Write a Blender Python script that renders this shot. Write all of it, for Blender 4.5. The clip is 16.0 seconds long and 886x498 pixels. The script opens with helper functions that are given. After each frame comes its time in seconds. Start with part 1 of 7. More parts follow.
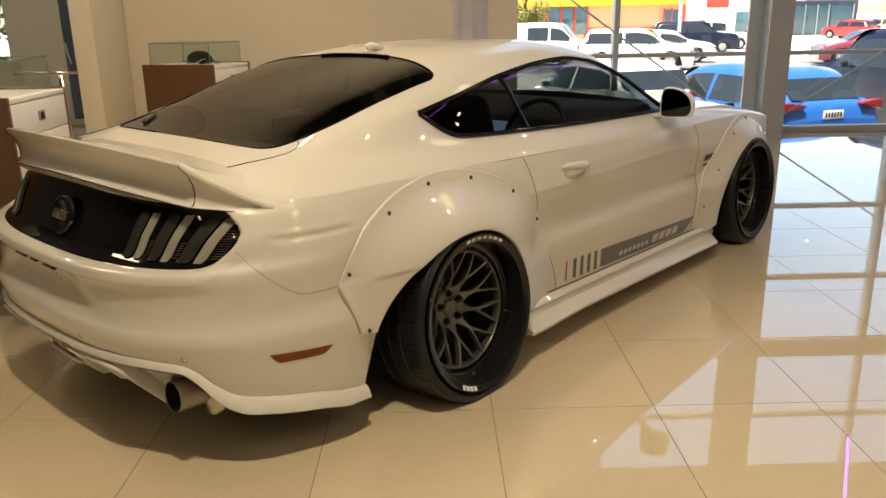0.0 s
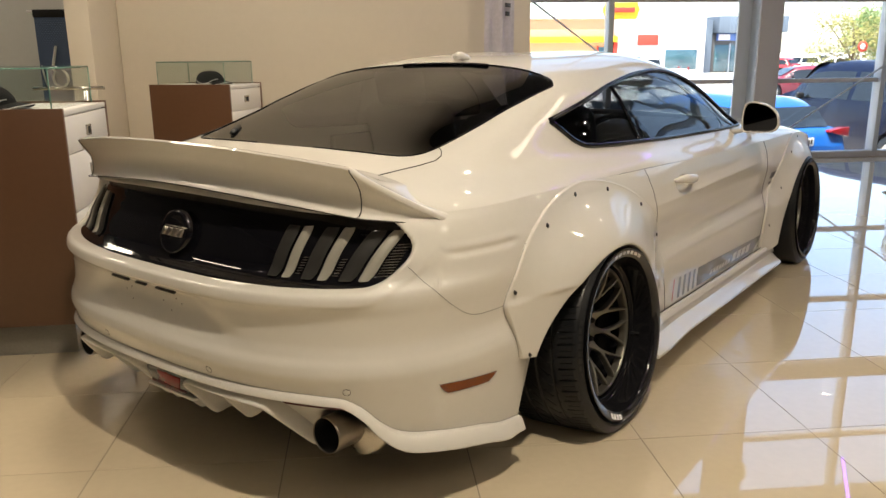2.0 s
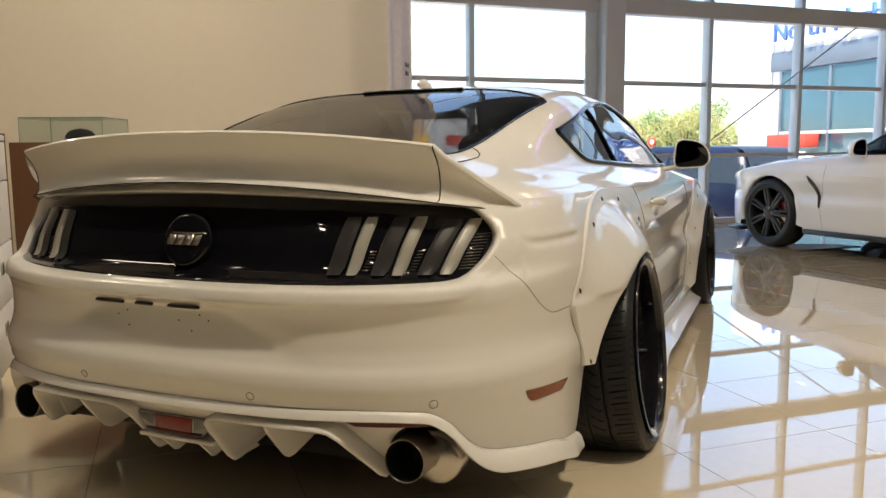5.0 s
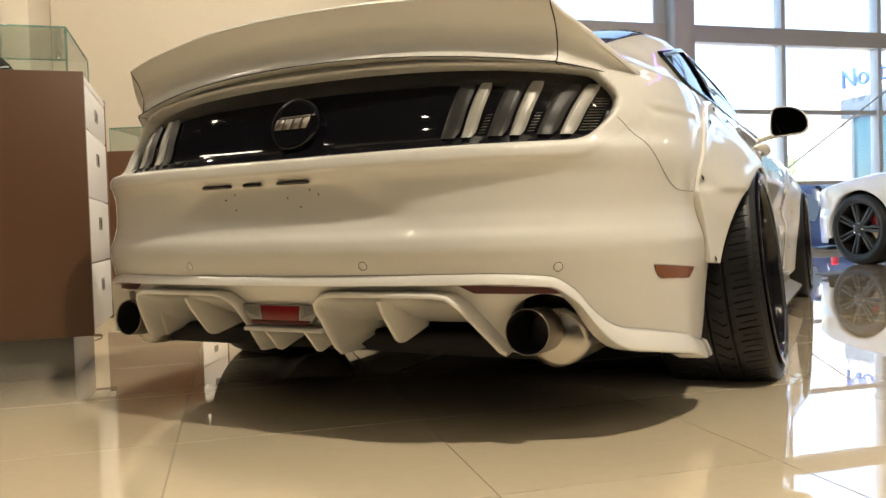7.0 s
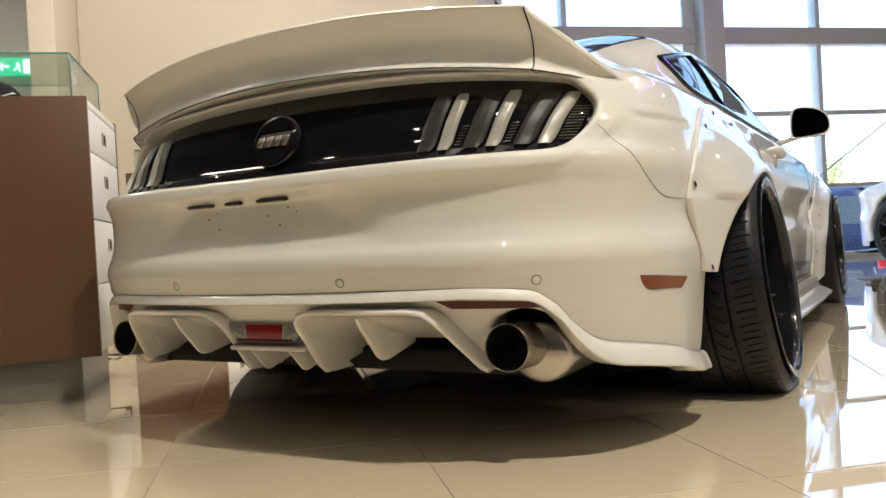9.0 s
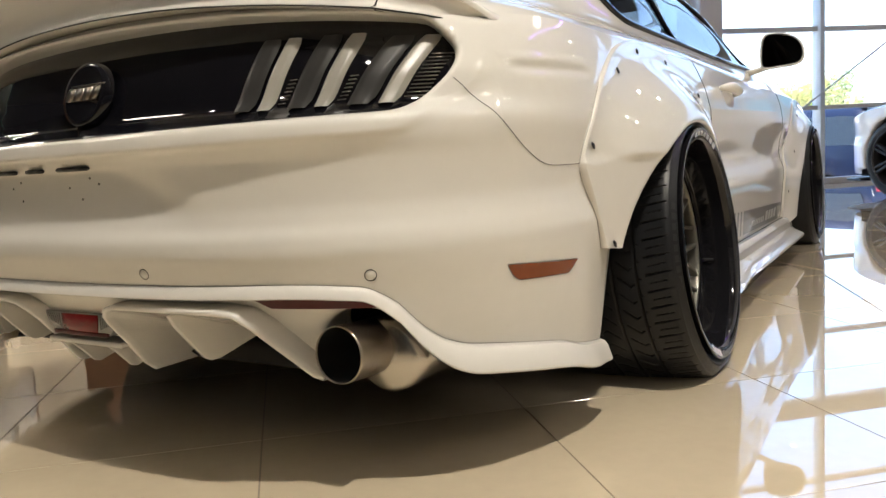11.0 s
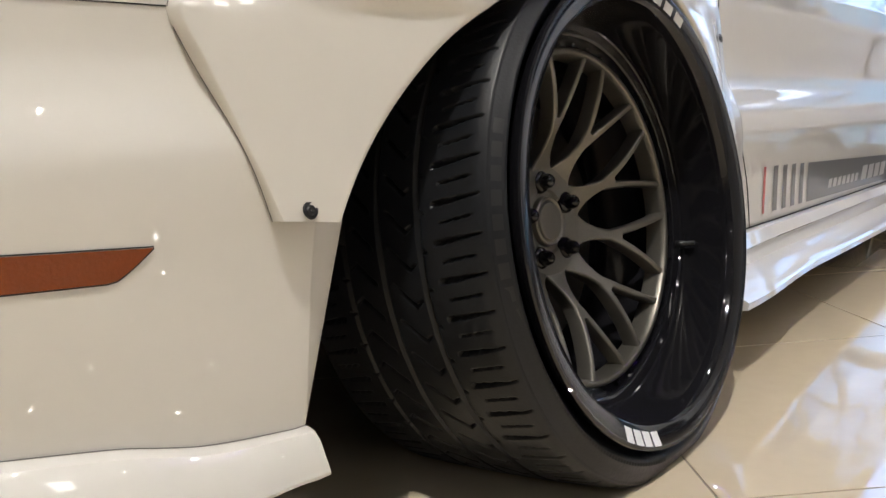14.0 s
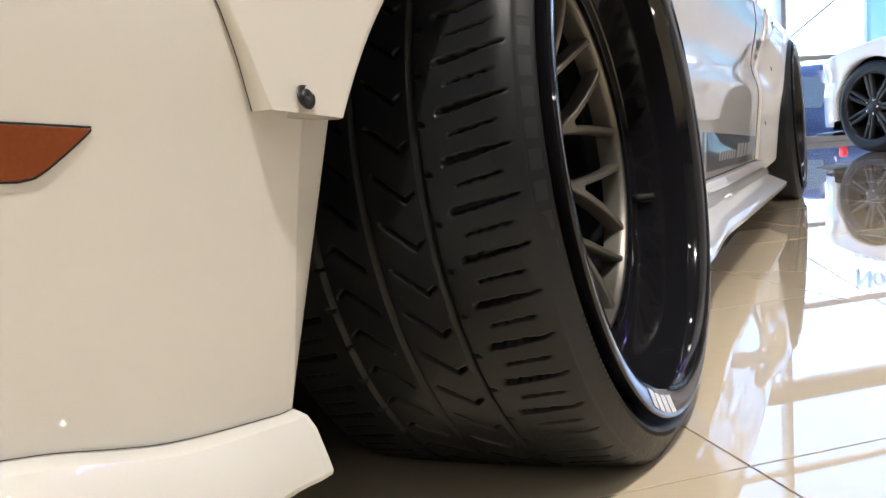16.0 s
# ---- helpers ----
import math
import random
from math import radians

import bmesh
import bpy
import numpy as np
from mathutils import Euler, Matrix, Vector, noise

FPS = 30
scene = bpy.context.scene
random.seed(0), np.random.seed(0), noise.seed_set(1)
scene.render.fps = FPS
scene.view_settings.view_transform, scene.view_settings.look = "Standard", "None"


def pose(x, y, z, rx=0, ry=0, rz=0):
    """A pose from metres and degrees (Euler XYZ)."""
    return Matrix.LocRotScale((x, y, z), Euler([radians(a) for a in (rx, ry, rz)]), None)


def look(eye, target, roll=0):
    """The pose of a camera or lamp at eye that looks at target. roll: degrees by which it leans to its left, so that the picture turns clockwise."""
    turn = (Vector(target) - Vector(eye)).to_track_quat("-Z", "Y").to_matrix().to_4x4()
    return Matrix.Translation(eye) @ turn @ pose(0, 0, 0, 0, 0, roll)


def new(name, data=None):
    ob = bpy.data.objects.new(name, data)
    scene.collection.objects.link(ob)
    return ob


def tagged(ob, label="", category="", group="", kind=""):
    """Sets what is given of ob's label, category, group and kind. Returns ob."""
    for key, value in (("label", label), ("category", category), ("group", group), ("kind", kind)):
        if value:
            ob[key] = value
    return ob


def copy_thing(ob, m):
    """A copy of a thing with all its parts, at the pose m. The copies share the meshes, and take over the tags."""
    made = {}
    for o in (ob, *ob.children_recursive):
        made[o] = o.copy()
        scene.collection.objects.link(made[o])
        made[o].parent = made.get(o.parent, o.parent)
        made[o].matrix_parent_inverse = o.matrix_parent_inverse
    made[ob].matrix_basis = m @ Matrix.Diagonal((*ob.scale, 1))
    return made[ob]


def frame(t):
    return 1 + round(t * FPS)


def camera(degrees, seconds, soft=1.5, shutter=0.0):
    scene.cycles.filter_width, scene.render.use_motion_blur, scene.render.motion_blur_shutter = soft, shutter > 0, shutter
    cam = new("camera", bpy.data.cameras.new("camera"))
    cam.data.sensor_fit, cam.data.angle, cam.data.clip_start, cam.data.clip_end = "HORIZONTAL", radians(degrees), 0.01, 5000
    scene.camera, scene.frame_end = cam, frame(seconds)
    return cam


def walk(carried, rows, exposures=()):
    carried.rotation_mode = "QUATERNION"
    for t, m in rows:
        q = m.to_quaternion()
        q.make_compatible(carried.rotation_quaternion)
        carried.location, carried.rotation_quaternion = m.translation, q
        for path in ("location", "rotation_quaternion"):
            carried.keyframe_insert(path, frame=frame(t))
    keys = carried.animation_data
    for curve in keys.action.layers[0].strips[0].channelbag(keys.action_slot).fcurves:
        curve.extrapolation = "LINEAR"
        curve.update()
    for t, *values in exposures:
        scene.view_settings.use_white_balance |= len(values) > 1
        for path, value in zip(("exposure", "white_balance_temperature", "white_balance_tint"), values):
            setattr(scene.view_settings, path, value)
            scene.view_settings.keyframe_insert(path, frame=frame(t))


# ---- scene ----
cam = camera(59.4, 16.0)
PATH = [
    (0, (2.756, -2.066, 1.397), (1.472, -0.644, 0.826), -1.0),
    (0.5, (2.587, -2.07, 1.368), (1.297, -0.669, 0.759), -0.7),
    (1, (2.376, -2.089, 1.343), (1.088, -0.669, 0.772), -1.2),
    (1.5, (2.218, -2.202, 1.297), (0.955, -0.742, 0.774), -0.8),
    (2, (2.066, -2.36, 1.284), (0.898, -0.812, 0.796), -0.5),
    (2.5, (1.891, -2.407, 1.252), (0.76, -0.815, 0.816), 1.4),
    (3, (1.714, -2.441, 1.233), (0.606, -0.809, 0.908), 1.4),
    (3.5, (1.581, -2.556, 1.225), (0.525, -0.871, 1.015), 1.2),
    (4, (1.492, -2.608, 1.166), (0.613, -0.829, 0.912), 1.1),
    (4.2, (1.472, -2.585, 1.142), (0.644, -0.788, 0.847), 1.0),
    (6.3, (1.282, -2.557, 0.601), (0.473, -0.732, 0.493), -2.2),
    (6.5, (1.266, -2.57, 0.555), (0.426, -0.758, 0.458), -2.2),
    (7, (1.246, -2.573, 0.494), (0.322, -0.8, 0.438), -1.8),
    (7.5, (1.266, -2.556, 0.471), (0.341, -0.782, 0.498), -2.3),
    (8, (1.289, -2.543, 0.463), (0.336, -0.785, 0.498), -2.8),
    (8.2, (1.298, -2.535, 0.464), (0.338, -0.781, 0.488), -2.9),
    (10.3, (1.424, -2.246, 0.578), (0.320, -0.586, 0.429), -4.0),
    (10.5, (1.424, -2.194, 0.588), (0.348, -0.52, 0.39), -3.4),
    (11, (1.481, -2.03, 0.594), (0.449, -0.333, 0.359), -3.3),
    (11.5, (1.593, -1.847, 0.618), (0.472, -0.208, 0.38), -4.8),
    (12, (1.616, -1.619, 0.627), (0.437, -0.026, 0.354), -4.4),
    (12.5, (1.577, -1.374, 0.581), (0.443, 0.239, 0.247), -3.5),
    (13, (1.58, -1.163, 0.487), (0.423, 0.432, 0.149), -3.9),
    (13.5, (1.559, -1.0, 0.483), (0.295, 0.506, 0.116), -5.2),
    (14, (1.482, -0.875, 0.449), (0.181, 0.616, 0.156), -3.9),
    (14.5, (1.356, -0.813, 0.39), (0.15, 0.759, 0.119), -2.4),
    (15, (1.278, -0.798, 0.368), (0.201, 0.867, 0.104), -2.4),
    (15.5, (1.251, -0.797, 0.367), (0.304, 0.941, 0.081), -3.4),
    (16, (1.246, -0.831, 0.355), (0.302, 0.91, 0.079), -4.6),
]
EXPOSURES = [(0.0, 1.80, 7900, 10), (2.0, 2.0, 6700, 11), (4.0, 1.83, 6650, 11), (6.5, 2.45, 6700, 9), (8.0, 2.55, 6250, 9), (11.0, 2.49, 5950, 11), (12.0, 2.24, 6000, 11), (13.0, 2.25, 5700, 12), (14.5, 2.75, 5550, 12), (16.0, 2.85, 5650, 12)]
walk(cam, [(t, look(eye, target, roll)) for t, eye, target, roll in PATH], EXPOSURES)

# ---- directions of the hall: U runs along the glazed front, V points out through it ----
HALL = radians(42.7)
UX, UY = math.cos(HALL), math.sin(HALL)


def hall(u, v, z=0.0):
    """Hall coordinates to world."""
    return Vector((u * UX - v * UY, u * UY + v * UX, z))


HALL_M = Matrix.Rotation(HALL, 4, "Z")

# ---- daylight ----
world = bpy.data.worlds.new("daylight")
scene.world = world
world.use_nodes = True
wn = world.node_tree.nodes
sky = wn.new("ShaderNodeTexSky")
sky.sky_type = "NISHITA"
sky.sun_disc = False
SUN_ELEVATION, SUN_TURN = 69.0, 275.0
sky.sun_elevation = radians(SUN_ELEVATION)
sky.sun_rotation = radians(90.0 - SUN_TURN)
world.node_tree.links.new(sky.outputs["Color"], wn["Background"].inputs["Color"])
wn["Background"].inputs["Strength"].default_value = 0.13
sun = new("sun", bpy.data.lights.new("sun", "SUN"))
sun.data.energy, sun.data.angle, sun.data.color = 4.5, radians(0.5), (1.0, 0.95, 0.86)
SUN_DIR = Vector((math.cos(radians(SUN_TURN)) * math.cos(radians(SUN_ELEVATION)), math.sin(radians(SUN_TURN)) * math.cos(radians(SUN_ELEVATION)), math.sin(radians(SUN_ELEVATION))))
sun.matrix_world = look(SUN_DIR * 40, (0, 0, 0))


# ---- unseen area lamps added under the ceiling to brighten the hall ----
for u, v, power in ((-4.4, 1.6, 14), (4.5, -4.2, 8), (4.5, 1.2, 4), (-0.7, 1.2, 22), (-5.2, 5.6, 17)):
    lamp = new("fill_area_light", bpy.data.lights.new("fill_area_light", "AREA"))
    lamp.data.shape, lamp.data.size, lamp.data.size_y = "RECTANGLE", 1.6, 0.5
    lamp.data.energy, lamp.data.color = power, (1.0, 0.86, 0.66)
    lamp.matrix_world = look(hall(u, v, 4.62), hall(u, v, 0.0))
# small unseen lamp, set by the direction of the car's crisp floor shadow
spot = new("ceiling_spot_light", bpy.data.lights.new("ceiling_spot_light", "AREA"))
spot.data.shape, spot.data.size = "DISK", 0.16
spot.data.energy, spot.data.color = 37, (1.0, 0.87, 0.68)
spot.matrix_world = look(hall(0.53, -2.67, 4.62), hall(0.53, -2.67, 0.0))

# ---- materials ----
def mat(name, base, rough=0.5, metal=0.0, coat=0.0, var=0.0, scale=6.0, bump=0.0, bump_scale=60.0, rvar=0.0, spec=0.5, alpha=1.0, per_object=0.0, emit=None, power=0.0):
    """A Principled surface whose colour and gloss vary at two scales, with fine relief."""
    m = bpy.data.materials.new(name)
    m.use_nodes = True
    nt = m.node_tree
    b = nt.nodes["Principled BSDF"]
    b.inputs["Base Color"].default_value = (*base, 1)
    b.inputs["Roughness"].default_value = rough
    b.inputs["Metallic"].default_value = metal
    b.inputs["Specular IOR Level"].default_value = spec
    b.inputs["Alpha"].default_value = alpha
    if coat:
        b.inputs["Coat Weight"].default_value = coat
        b.inputs["Coat Roughness"].default_value = 0.018
    if emit:
        b.inputs["Emission Color"].default_value = (*emit, 1)
        b.inputs["Emission Strength"].default_value = power
    if var or rvar or bump or per_object:
        tc = nt.nodes.new("ShaderNodeTexCoord")
    if var or rvar:
        big = nt.nodes.new("ShaderNodeTexNoise")
        big.inputs["Scale"].default_value, big.inputs["Detail"].default_value = scale, 5
        fine = nt.nodes.new("ShaderNodeTexNoise")
        fine.inputs["Scale"].default_value, fine.inputs["Detail"].default_value = scale * 14, 3
        mix = nt.nodes.new("ShaderNodeMath")
        mix.operation = "ADD"
        half = nt.nodes.new("ShaderNodeMath")
        half.operation = "MULTIPLY"
        half.inputs[1].default_value = 0.5
        nt.links.new(tc.outputs["Object"], big.inputs["Vector"])
        nt.links.new(tc.outputs["Object"], fine.inputs["Vector"])
        nt.links.new(big.outputs["Fac"], mix.inputs[0])
        nt.links.new(fine.outputs["Fac"], mix.inputs[1])
        nt.links.new(mix.outputs[0], half.inputs[0])
        if var:
            ramp = nt.nodes.new("ShaderNodeMapRange")
            ramp.inputs["From Min"].default_value, ramp.inputs["From Max"].default_value = 0.3, 0.7
            ramp.inputs["To Min"].default_value, ramp.inputs["To Max"].default_value = 1 - var, 1 + var
            nt.links.new(half.outputs[0], ramp.inputs["Value"])
            hsv = nt.nodes.new("ShaderNodeHueSaturation")
            hsv.inputs["Color"].default_value = (*base, 1)
            nt.links.new(ramp.outputs["Result"], hsv.inputs["Value"])
            last = ramp.outputs["Result"]
            if per_object:
                info = nt.nodes.new("ShaderNodeObjectInfo")
                r2 = nt.nodes.new("ShaderNodeMapRange")
                r2.inputs["To Min"].default_value, r2.inputs["To Max"].default_value = 1 - per_object, 1 + per_object
                nt.links.new(info.outputs["Random"], r2.inputs["Value"])
                mul = nt.nodes.new("ShaderNodeMath")
                mul.operation = "MULTIPLY"
                nt.links.new(last, mul.inputs[0])
                nt.links.new(r2.outputs["Result"], mul.inputs[1])
                nt.links.new(mul.outputs[0], hsv.inputs["Value"])
            nt.links.new(hsv.outputs["Color"], b.inputs["Base Color"])
        if rvar:
            rr = nt.nodes.new("ShaderNodeMapRange")
            rr.inputs["From Min"].default_value, rr.inputs["From Max"].default_value = 0.3, 0.7
            rr.inputs["To Min"].default_value, rr.inputs["To Max"].default_value = max(0.0, rough - rvar), rough + rvar
            nt.links.new(half.outputs[0], rr.inputs["Value"])
            nt.links.new(rr.outputs["Result"], b.inputs["Roughness"])
    if bump:
        bn = nt.nodes.new("ShaderNodeTexNoise")
        bn.inputs["Scale"].default_value, bn.inputs["Detail"].default_value = bump_scale, 4
        bp = nt.nodes.new("ShaderNodeBump")
        bp.inputs["Strength"].default_value, bp.inputs["Distance"].default_value = 0.4, bump
        nt.links.new(tc.outputs["Object"], bn.inputs["Vector"])
        nt.links.new(bn.outputs["Fac"], bp.inputs["Height"])
        nt.links.new(bp.outputs["Normal"], b.inputs["Normal"])
    return m


def glass_mat(name, tint, rough=0.0, mix=0.8):
    """Thin pane: clear through by tint, with mirror gloss by angle."""
    m = bpy.data.materials.new(name)
    m.use_nodes = True
    nt = m.node_tree
    nt.nodes.remove(nt.nodes["Principled BSDF"])
    tr = nt.nodes.new("ShaderNodeBsdfTransparent")
    tr.inputs["Color"].default_value = (*tint, 1)
    gl = nt.nodes.new("ShaderNodeBsdfGlossy")
    gl.inputs["Roughness"].default_value = rough
    lw = nt.nodes.new("ShaderNodeLayerWeight")
    lw.inputs["Blend"].default_value = 0.5
    pw = nt.nodes.new("ShaderNodeMath")
    pw.operation = "POWER"
    pw.inputs[1].default_value = 5.0
    nt.links.new(lw.outputs["Facing"], pw.inputs[0])
    fr = nt.nodes.new("ShaderNodeMapRange")
    fr.inputs["To Min"].default_value, fr.inputs["To Max"].default_value = 0.045, 1.0
    nt.links.new(pw.outputs[0], fr.inputs["Value"])
    mx = nt.nodes.new("ShaderNodeMixShader")
    nt.links.new(fr.outputs[0], mx.inputs[0])
    nt.links.new(tr.outputs[0], mx.inputs[1])
    nt.links.new(gl.outputs[0], mx.inputs[2])
    nt.links.new(mx.outputs[0], nt.nodes["Material Output"].inputs["Surface"])
    return m


PAINT = mat("white_paint", (0.68, 0.66, 0.615), 0.40, spec=0.35, coat=1.0, var=0.015, scale=3.0, bump=0.0002, bump_scale=900)
PAINT_COOL = mat("pure_white_paint", (0.82, 0.82, 0.82), 0.25, coat=1.0, var=0.01, scale=3.0)
GLOSS_BLACK = mat("gloss_black", (0.005, 0.005, 0.007), 0.04, spec=0.42, var=0.1, scale=5.0)
SATIN_BLACK = mat("satin_black_plastic", (0.012, 0.012, 0.013), 0.38, var=0.15, scale=30, bump=0.0003, bump_scale=500)
# near-black for liners and gaps, and for parts that stand for shade
DARK = mat("dark_liner_and_shade", (0.010, 0.010, 0.010), 0.8, var=0.2, scale=10)
RUBBER = mat("tyre_rubber", (0.0095, 0.0105, 0.0128), 0.38, spec=0.33, var=0.25, scale=12, bump=0.0006, bump_scale=260, rvar=0.1)
BARREL = mat("black_barrel", (0.009, 0.009, 0.011), 0.08, spec=0.4, coat=0.2, var=0.1)
GUNMETAL = mat("gunmetal", (0.195, 0.184, 0.16), 0.40, metal=0.85, var=0.08, scale=20, bump=0.0001, bump_scale=800)
CHROME = mat("chrome", (0.75, 0.74, 0.72), 0.12, metal=1.0, var=0.03, rvar=0.04)
STEEL = mat("brushed_steel", (0.55, 0.52, 0.48), 0.24, metal=1.0, var=0.03, rvar=0.03, scale=5)
STEEL_DARK = mat("dull_steel", (0.30, 0.27, 0.235), 0.32, metal=1.0, var=0.06, rvar=0.05, scale=5)
# near-black inside of the exhaust pipes
BORE_BLACK = mat("black_pipe_bore", (0.003, 0.003, 0.003), 0.6, var=0.2)
REAR_GLASS = glass_mat("tinted_rear_glass", (0.17, 0.17, 0.18))
SIDE_GLASS = glass_mat("tinted_side_glass", (0.17, 0.19, 0.195))
SCREEN_GLASS = glass_mat("clear_windscreen", (0.72, 0.76, 0.74))
CLEAR_GLASS = glass_mat("clear_glass", (0.93, 0.96, 0.95))
SHOP_GLASS = glass_mat("shopfront_glass", (0.97, 0.98, 0.98))
EDGE_GLASS = mat("green_glass_edge", (0.10, 0.24, 0.20), 0.15, var=0.1)
AMBER = mat("amber_lens", (0.20, 0.042, 0.005), 0.2, spec=0.3, coat=0.25, var=0.12, scale=40, bump=0.0008, bump_scale=300)
RED_LENS = mat("red_lens", (0.20, 0.006, 0.010), 0.15, coat=0.3, var=0.12, scale=40, bump=0.0006, bump_scale=260)
DARK_RED = mat("dark_red_reflector", (0.060, 0.004, 0.007), 0.3, spec=0.3, coat=0.1, var=0.15, scale=60)
LIGHT_BAR = mat("frosted_light_bar", (0.29, 0.275, 0.24), 0.34, coat=0.1, var=0.05)
SMOKE_BAR = mat("smoked_lens", (0.028, 0.027, 0.026), 0.40, spec=0.16, coat=0.0, var=0.2, scale=30)
CLEAR_LENS = mat("clear_lens", (0.26, 0.255, 0.25), 0.12, coat=0.8, var=0.2, scale=50, bump=0.001, bump_scale=200)
STRIPE = mat("graphite_decal", (0.085, 0.083, 0.085), 0.3, coat=0.8, var=0.06)
RED_DECAL = mat("red_decal", (0.45, 0.03, 0.02), 0.3, coat=0.8)
PALE_DECAL = mat("silver_decal", (0.55, 0.54, 0.52), 0.3, coat=0.6)
WHITE_DECAL = mat("white_decal", (0.85, 0.85, 0.86), 0.35)
SEAT = mat("black_leather", (0.02, 0.02, 0.021), 0.45, var=0.2, scale=25, bump=0.0006, bump_scale=300)
TRIM_GREY = mat("grey_cabin_trim", (0.06, 0.06, 0.062), 0.6, var=0.15, scale=25)
SCREEN = mat("dash_screen", (0.02, 0.03, 0.04), 0.1, emit=(0.25, 0.5, 0.8), power=0.25)
# near-black base: the dark surroundings it would reflect are put into its colour
MIRROR = mat("dark_mirror_glass", (0.045, 0.047, 0.05), 0.0, metal=1.0)

TILE = mat("cream_polished_tile", (0.66, 0.565, 0.41), 0.018, var=0.035, scale=2.2, spec=0.8, rvar=0.008, per_object=0.025, coat=1.0)
GROUT = mat("tile_grout", (0.24, 0.20, 0.155), 0.8, var=0.1, scale=20)
WALL = mat("cream_wall_paint", (0.70, 0.64, 0.545), 0.75, var=0.02, scale=1.2, bump=0.0008, bump_scale=220)
WALL_GREY = mat("grey_wall_paint", (0.52, 0.52, 0.50), 0.75, var=0.03, scale=1.2, bump=0.0008, bump_scale=220)
CHARCOAL = mat("charcoal_wall_paint", (0.075, 0.072, 0.070), 0.7, var=0.04, scale=1.2, bump=0.0008, bump_scale=220)
CEIL = mat("dark_ceiling_paint", (0.06, 0.058, 0.056), 0.8, var=0.02, scale=1.5)
# frame greys lifted for glazing haze; the bluish copy also carries daylight
ALU = mat("grey_powder_coat", (0.47, 0.465, 0.47), 0.42, metal=0.1, var=0.04, scale=4)
ALU_LIGHT = mat("daylit_powder_coat", (0.50, 0.55, 0.60), 0.4, metal=0.1, var=0.04, scale=4)
WOOD = mat("brown_laminate", (0.115, 0.055, 0.028), 0.42, var=0.06, scale=2.5, bump=0.0002, bump_scale=300)
WHITE_LAM = mat("white_laminate", (0.80, 0.79, 0.77), 0.35, var=0.015, scale=3)
KICK = mat("grey_metal_plinth", (0.30, 0.29, 0.27), 0.35, metal=0.6, var=0.1, scale=6)
FABRIC = mat("black_cotton", (0.008, 0.008, 0.009), 0.95, var=0.3, scale=60, bump=0.0015, bump_scale=500)
BANNER = mat("navy_banner", (0.045, 0.075, 0.16), 0.7, var=0.35, scale=30)
LILAC_CLOTH = mat("lilac_grey_cloth", (0.60, 0.565, 0.60), 0.45, var=0.12, scale=3)
PALE_BLUE = mat("pale_blue_print", (0.20, 0.28, 0.42), 0.7, var=0.2, scale=20)
GREEN_SIGN = mat("green_exit_sign", (0.0, 0.28, 0.12), 0.4, emit=(0.0, 0.5, 0.22), power=0.5)
SIGN_WHITE = mat("white_sign_figure", (0.85, 0.9, 0.87), 0.4, emit=(0.8, 0.95, 0.88), power=0.5)
LAMP_DISC = mat("downlight_lens", (0.9, 0.88, 0.82), 0.4, emit=(1.0, 0.88, 0.70), power=40.0)
PURPLE = mat("violet_light_strip", (0.4, 0.2, 0.9), 0.4, emit=(0.36, 0.12, 1.0), power=1.6)

GROUND = mat("pale_concrete", (0.55, 0.535, 0.505), 0.85, var=0.12, scale=0.7, bump=0.004, bump_scale=30)
ASPHALT = mat("worn_asphalt", (0.16, 0.16, 0.165), 0.9, var=0.15, scale=0.8, bump=0.004, bump_scale=60)
BLUE_PAINT = mat("bright_blue_paint", (0.005, 0.10, 0.42), 0.3, coat=1.0, var=0.02)
NAVY_PAINT = mat("navy_paint", (0.002, 0.006, 0.024), 0.35, spec=0.3, coat=0.2, var=0.02)
RED_PAINT = mat("red_paint", (0.40, 0.02, 0.02), 0.3, coat=1.0, var=0.02)
MAROON_PAINT = mat("maroon_paint", (0.17, 0.016, 0.03), 0.3, coat=1.0, var=0.02)
SILVER_PAINT = mat("silver_paint", (0.45, 0.46, 0.47), 0.3, metal=0.4, coat=1.0, var=0.02)
CAR_GLASS = mat("dark_car_glass", (0.012, 0.016, 0.018), 0.04, var=0.1, spec=0.8)
PLATE = mat("number_plate", (0.75, 0.75, 0.73), 0.4, var=0.03)
BUILDING_WHITE = mat("white_render", (0.62, 0.59, 0.58), 0.8, var=0.04, scale=0.6)
BUILDING_GREY = mat("blue_grey_cladding", (0.12, 0.155, 0.20), 0.5, var=0.06, scale=0.5)
YELLOW = mat("yellow_fascia", (0.78, 0.48, 0.02), 0.6, var=0.05, scale=0.6)
RED_WALL = mat("red_wall", (0.55, 0.05, 0.03), 0.7, var=0.08, scale=0.6)
PEACH = mat("peach_wall", (0.62, 0.36, 0.20), 0.8, var=0.06, scale=0.6)
WINDOW_BLUE = mat("reflective_window", (0.045, 0.105, 0.13), 0.05, var=0.2, scale=0.8, spec=0.9)
SIGN_BLUE = mat("blue_sign_letters", (0.06, 0.14, 0.42), 0.4, var=0.05)
BARK = mat("tree_bark", (0.12, 0.085, 0.055), 0.9, var=0.3, scale=9, bump=0.01, bump_scale=20)
LEAF = mat("green_leaves", (0.085, 0.15, 0.03), 0.6, var=0.35, scale=2.5)
LEAF_WARM = mat("yellow_green_leaves", (0.20, 0.19, 0.045), 0.6, var=0.35, scale=2.5)

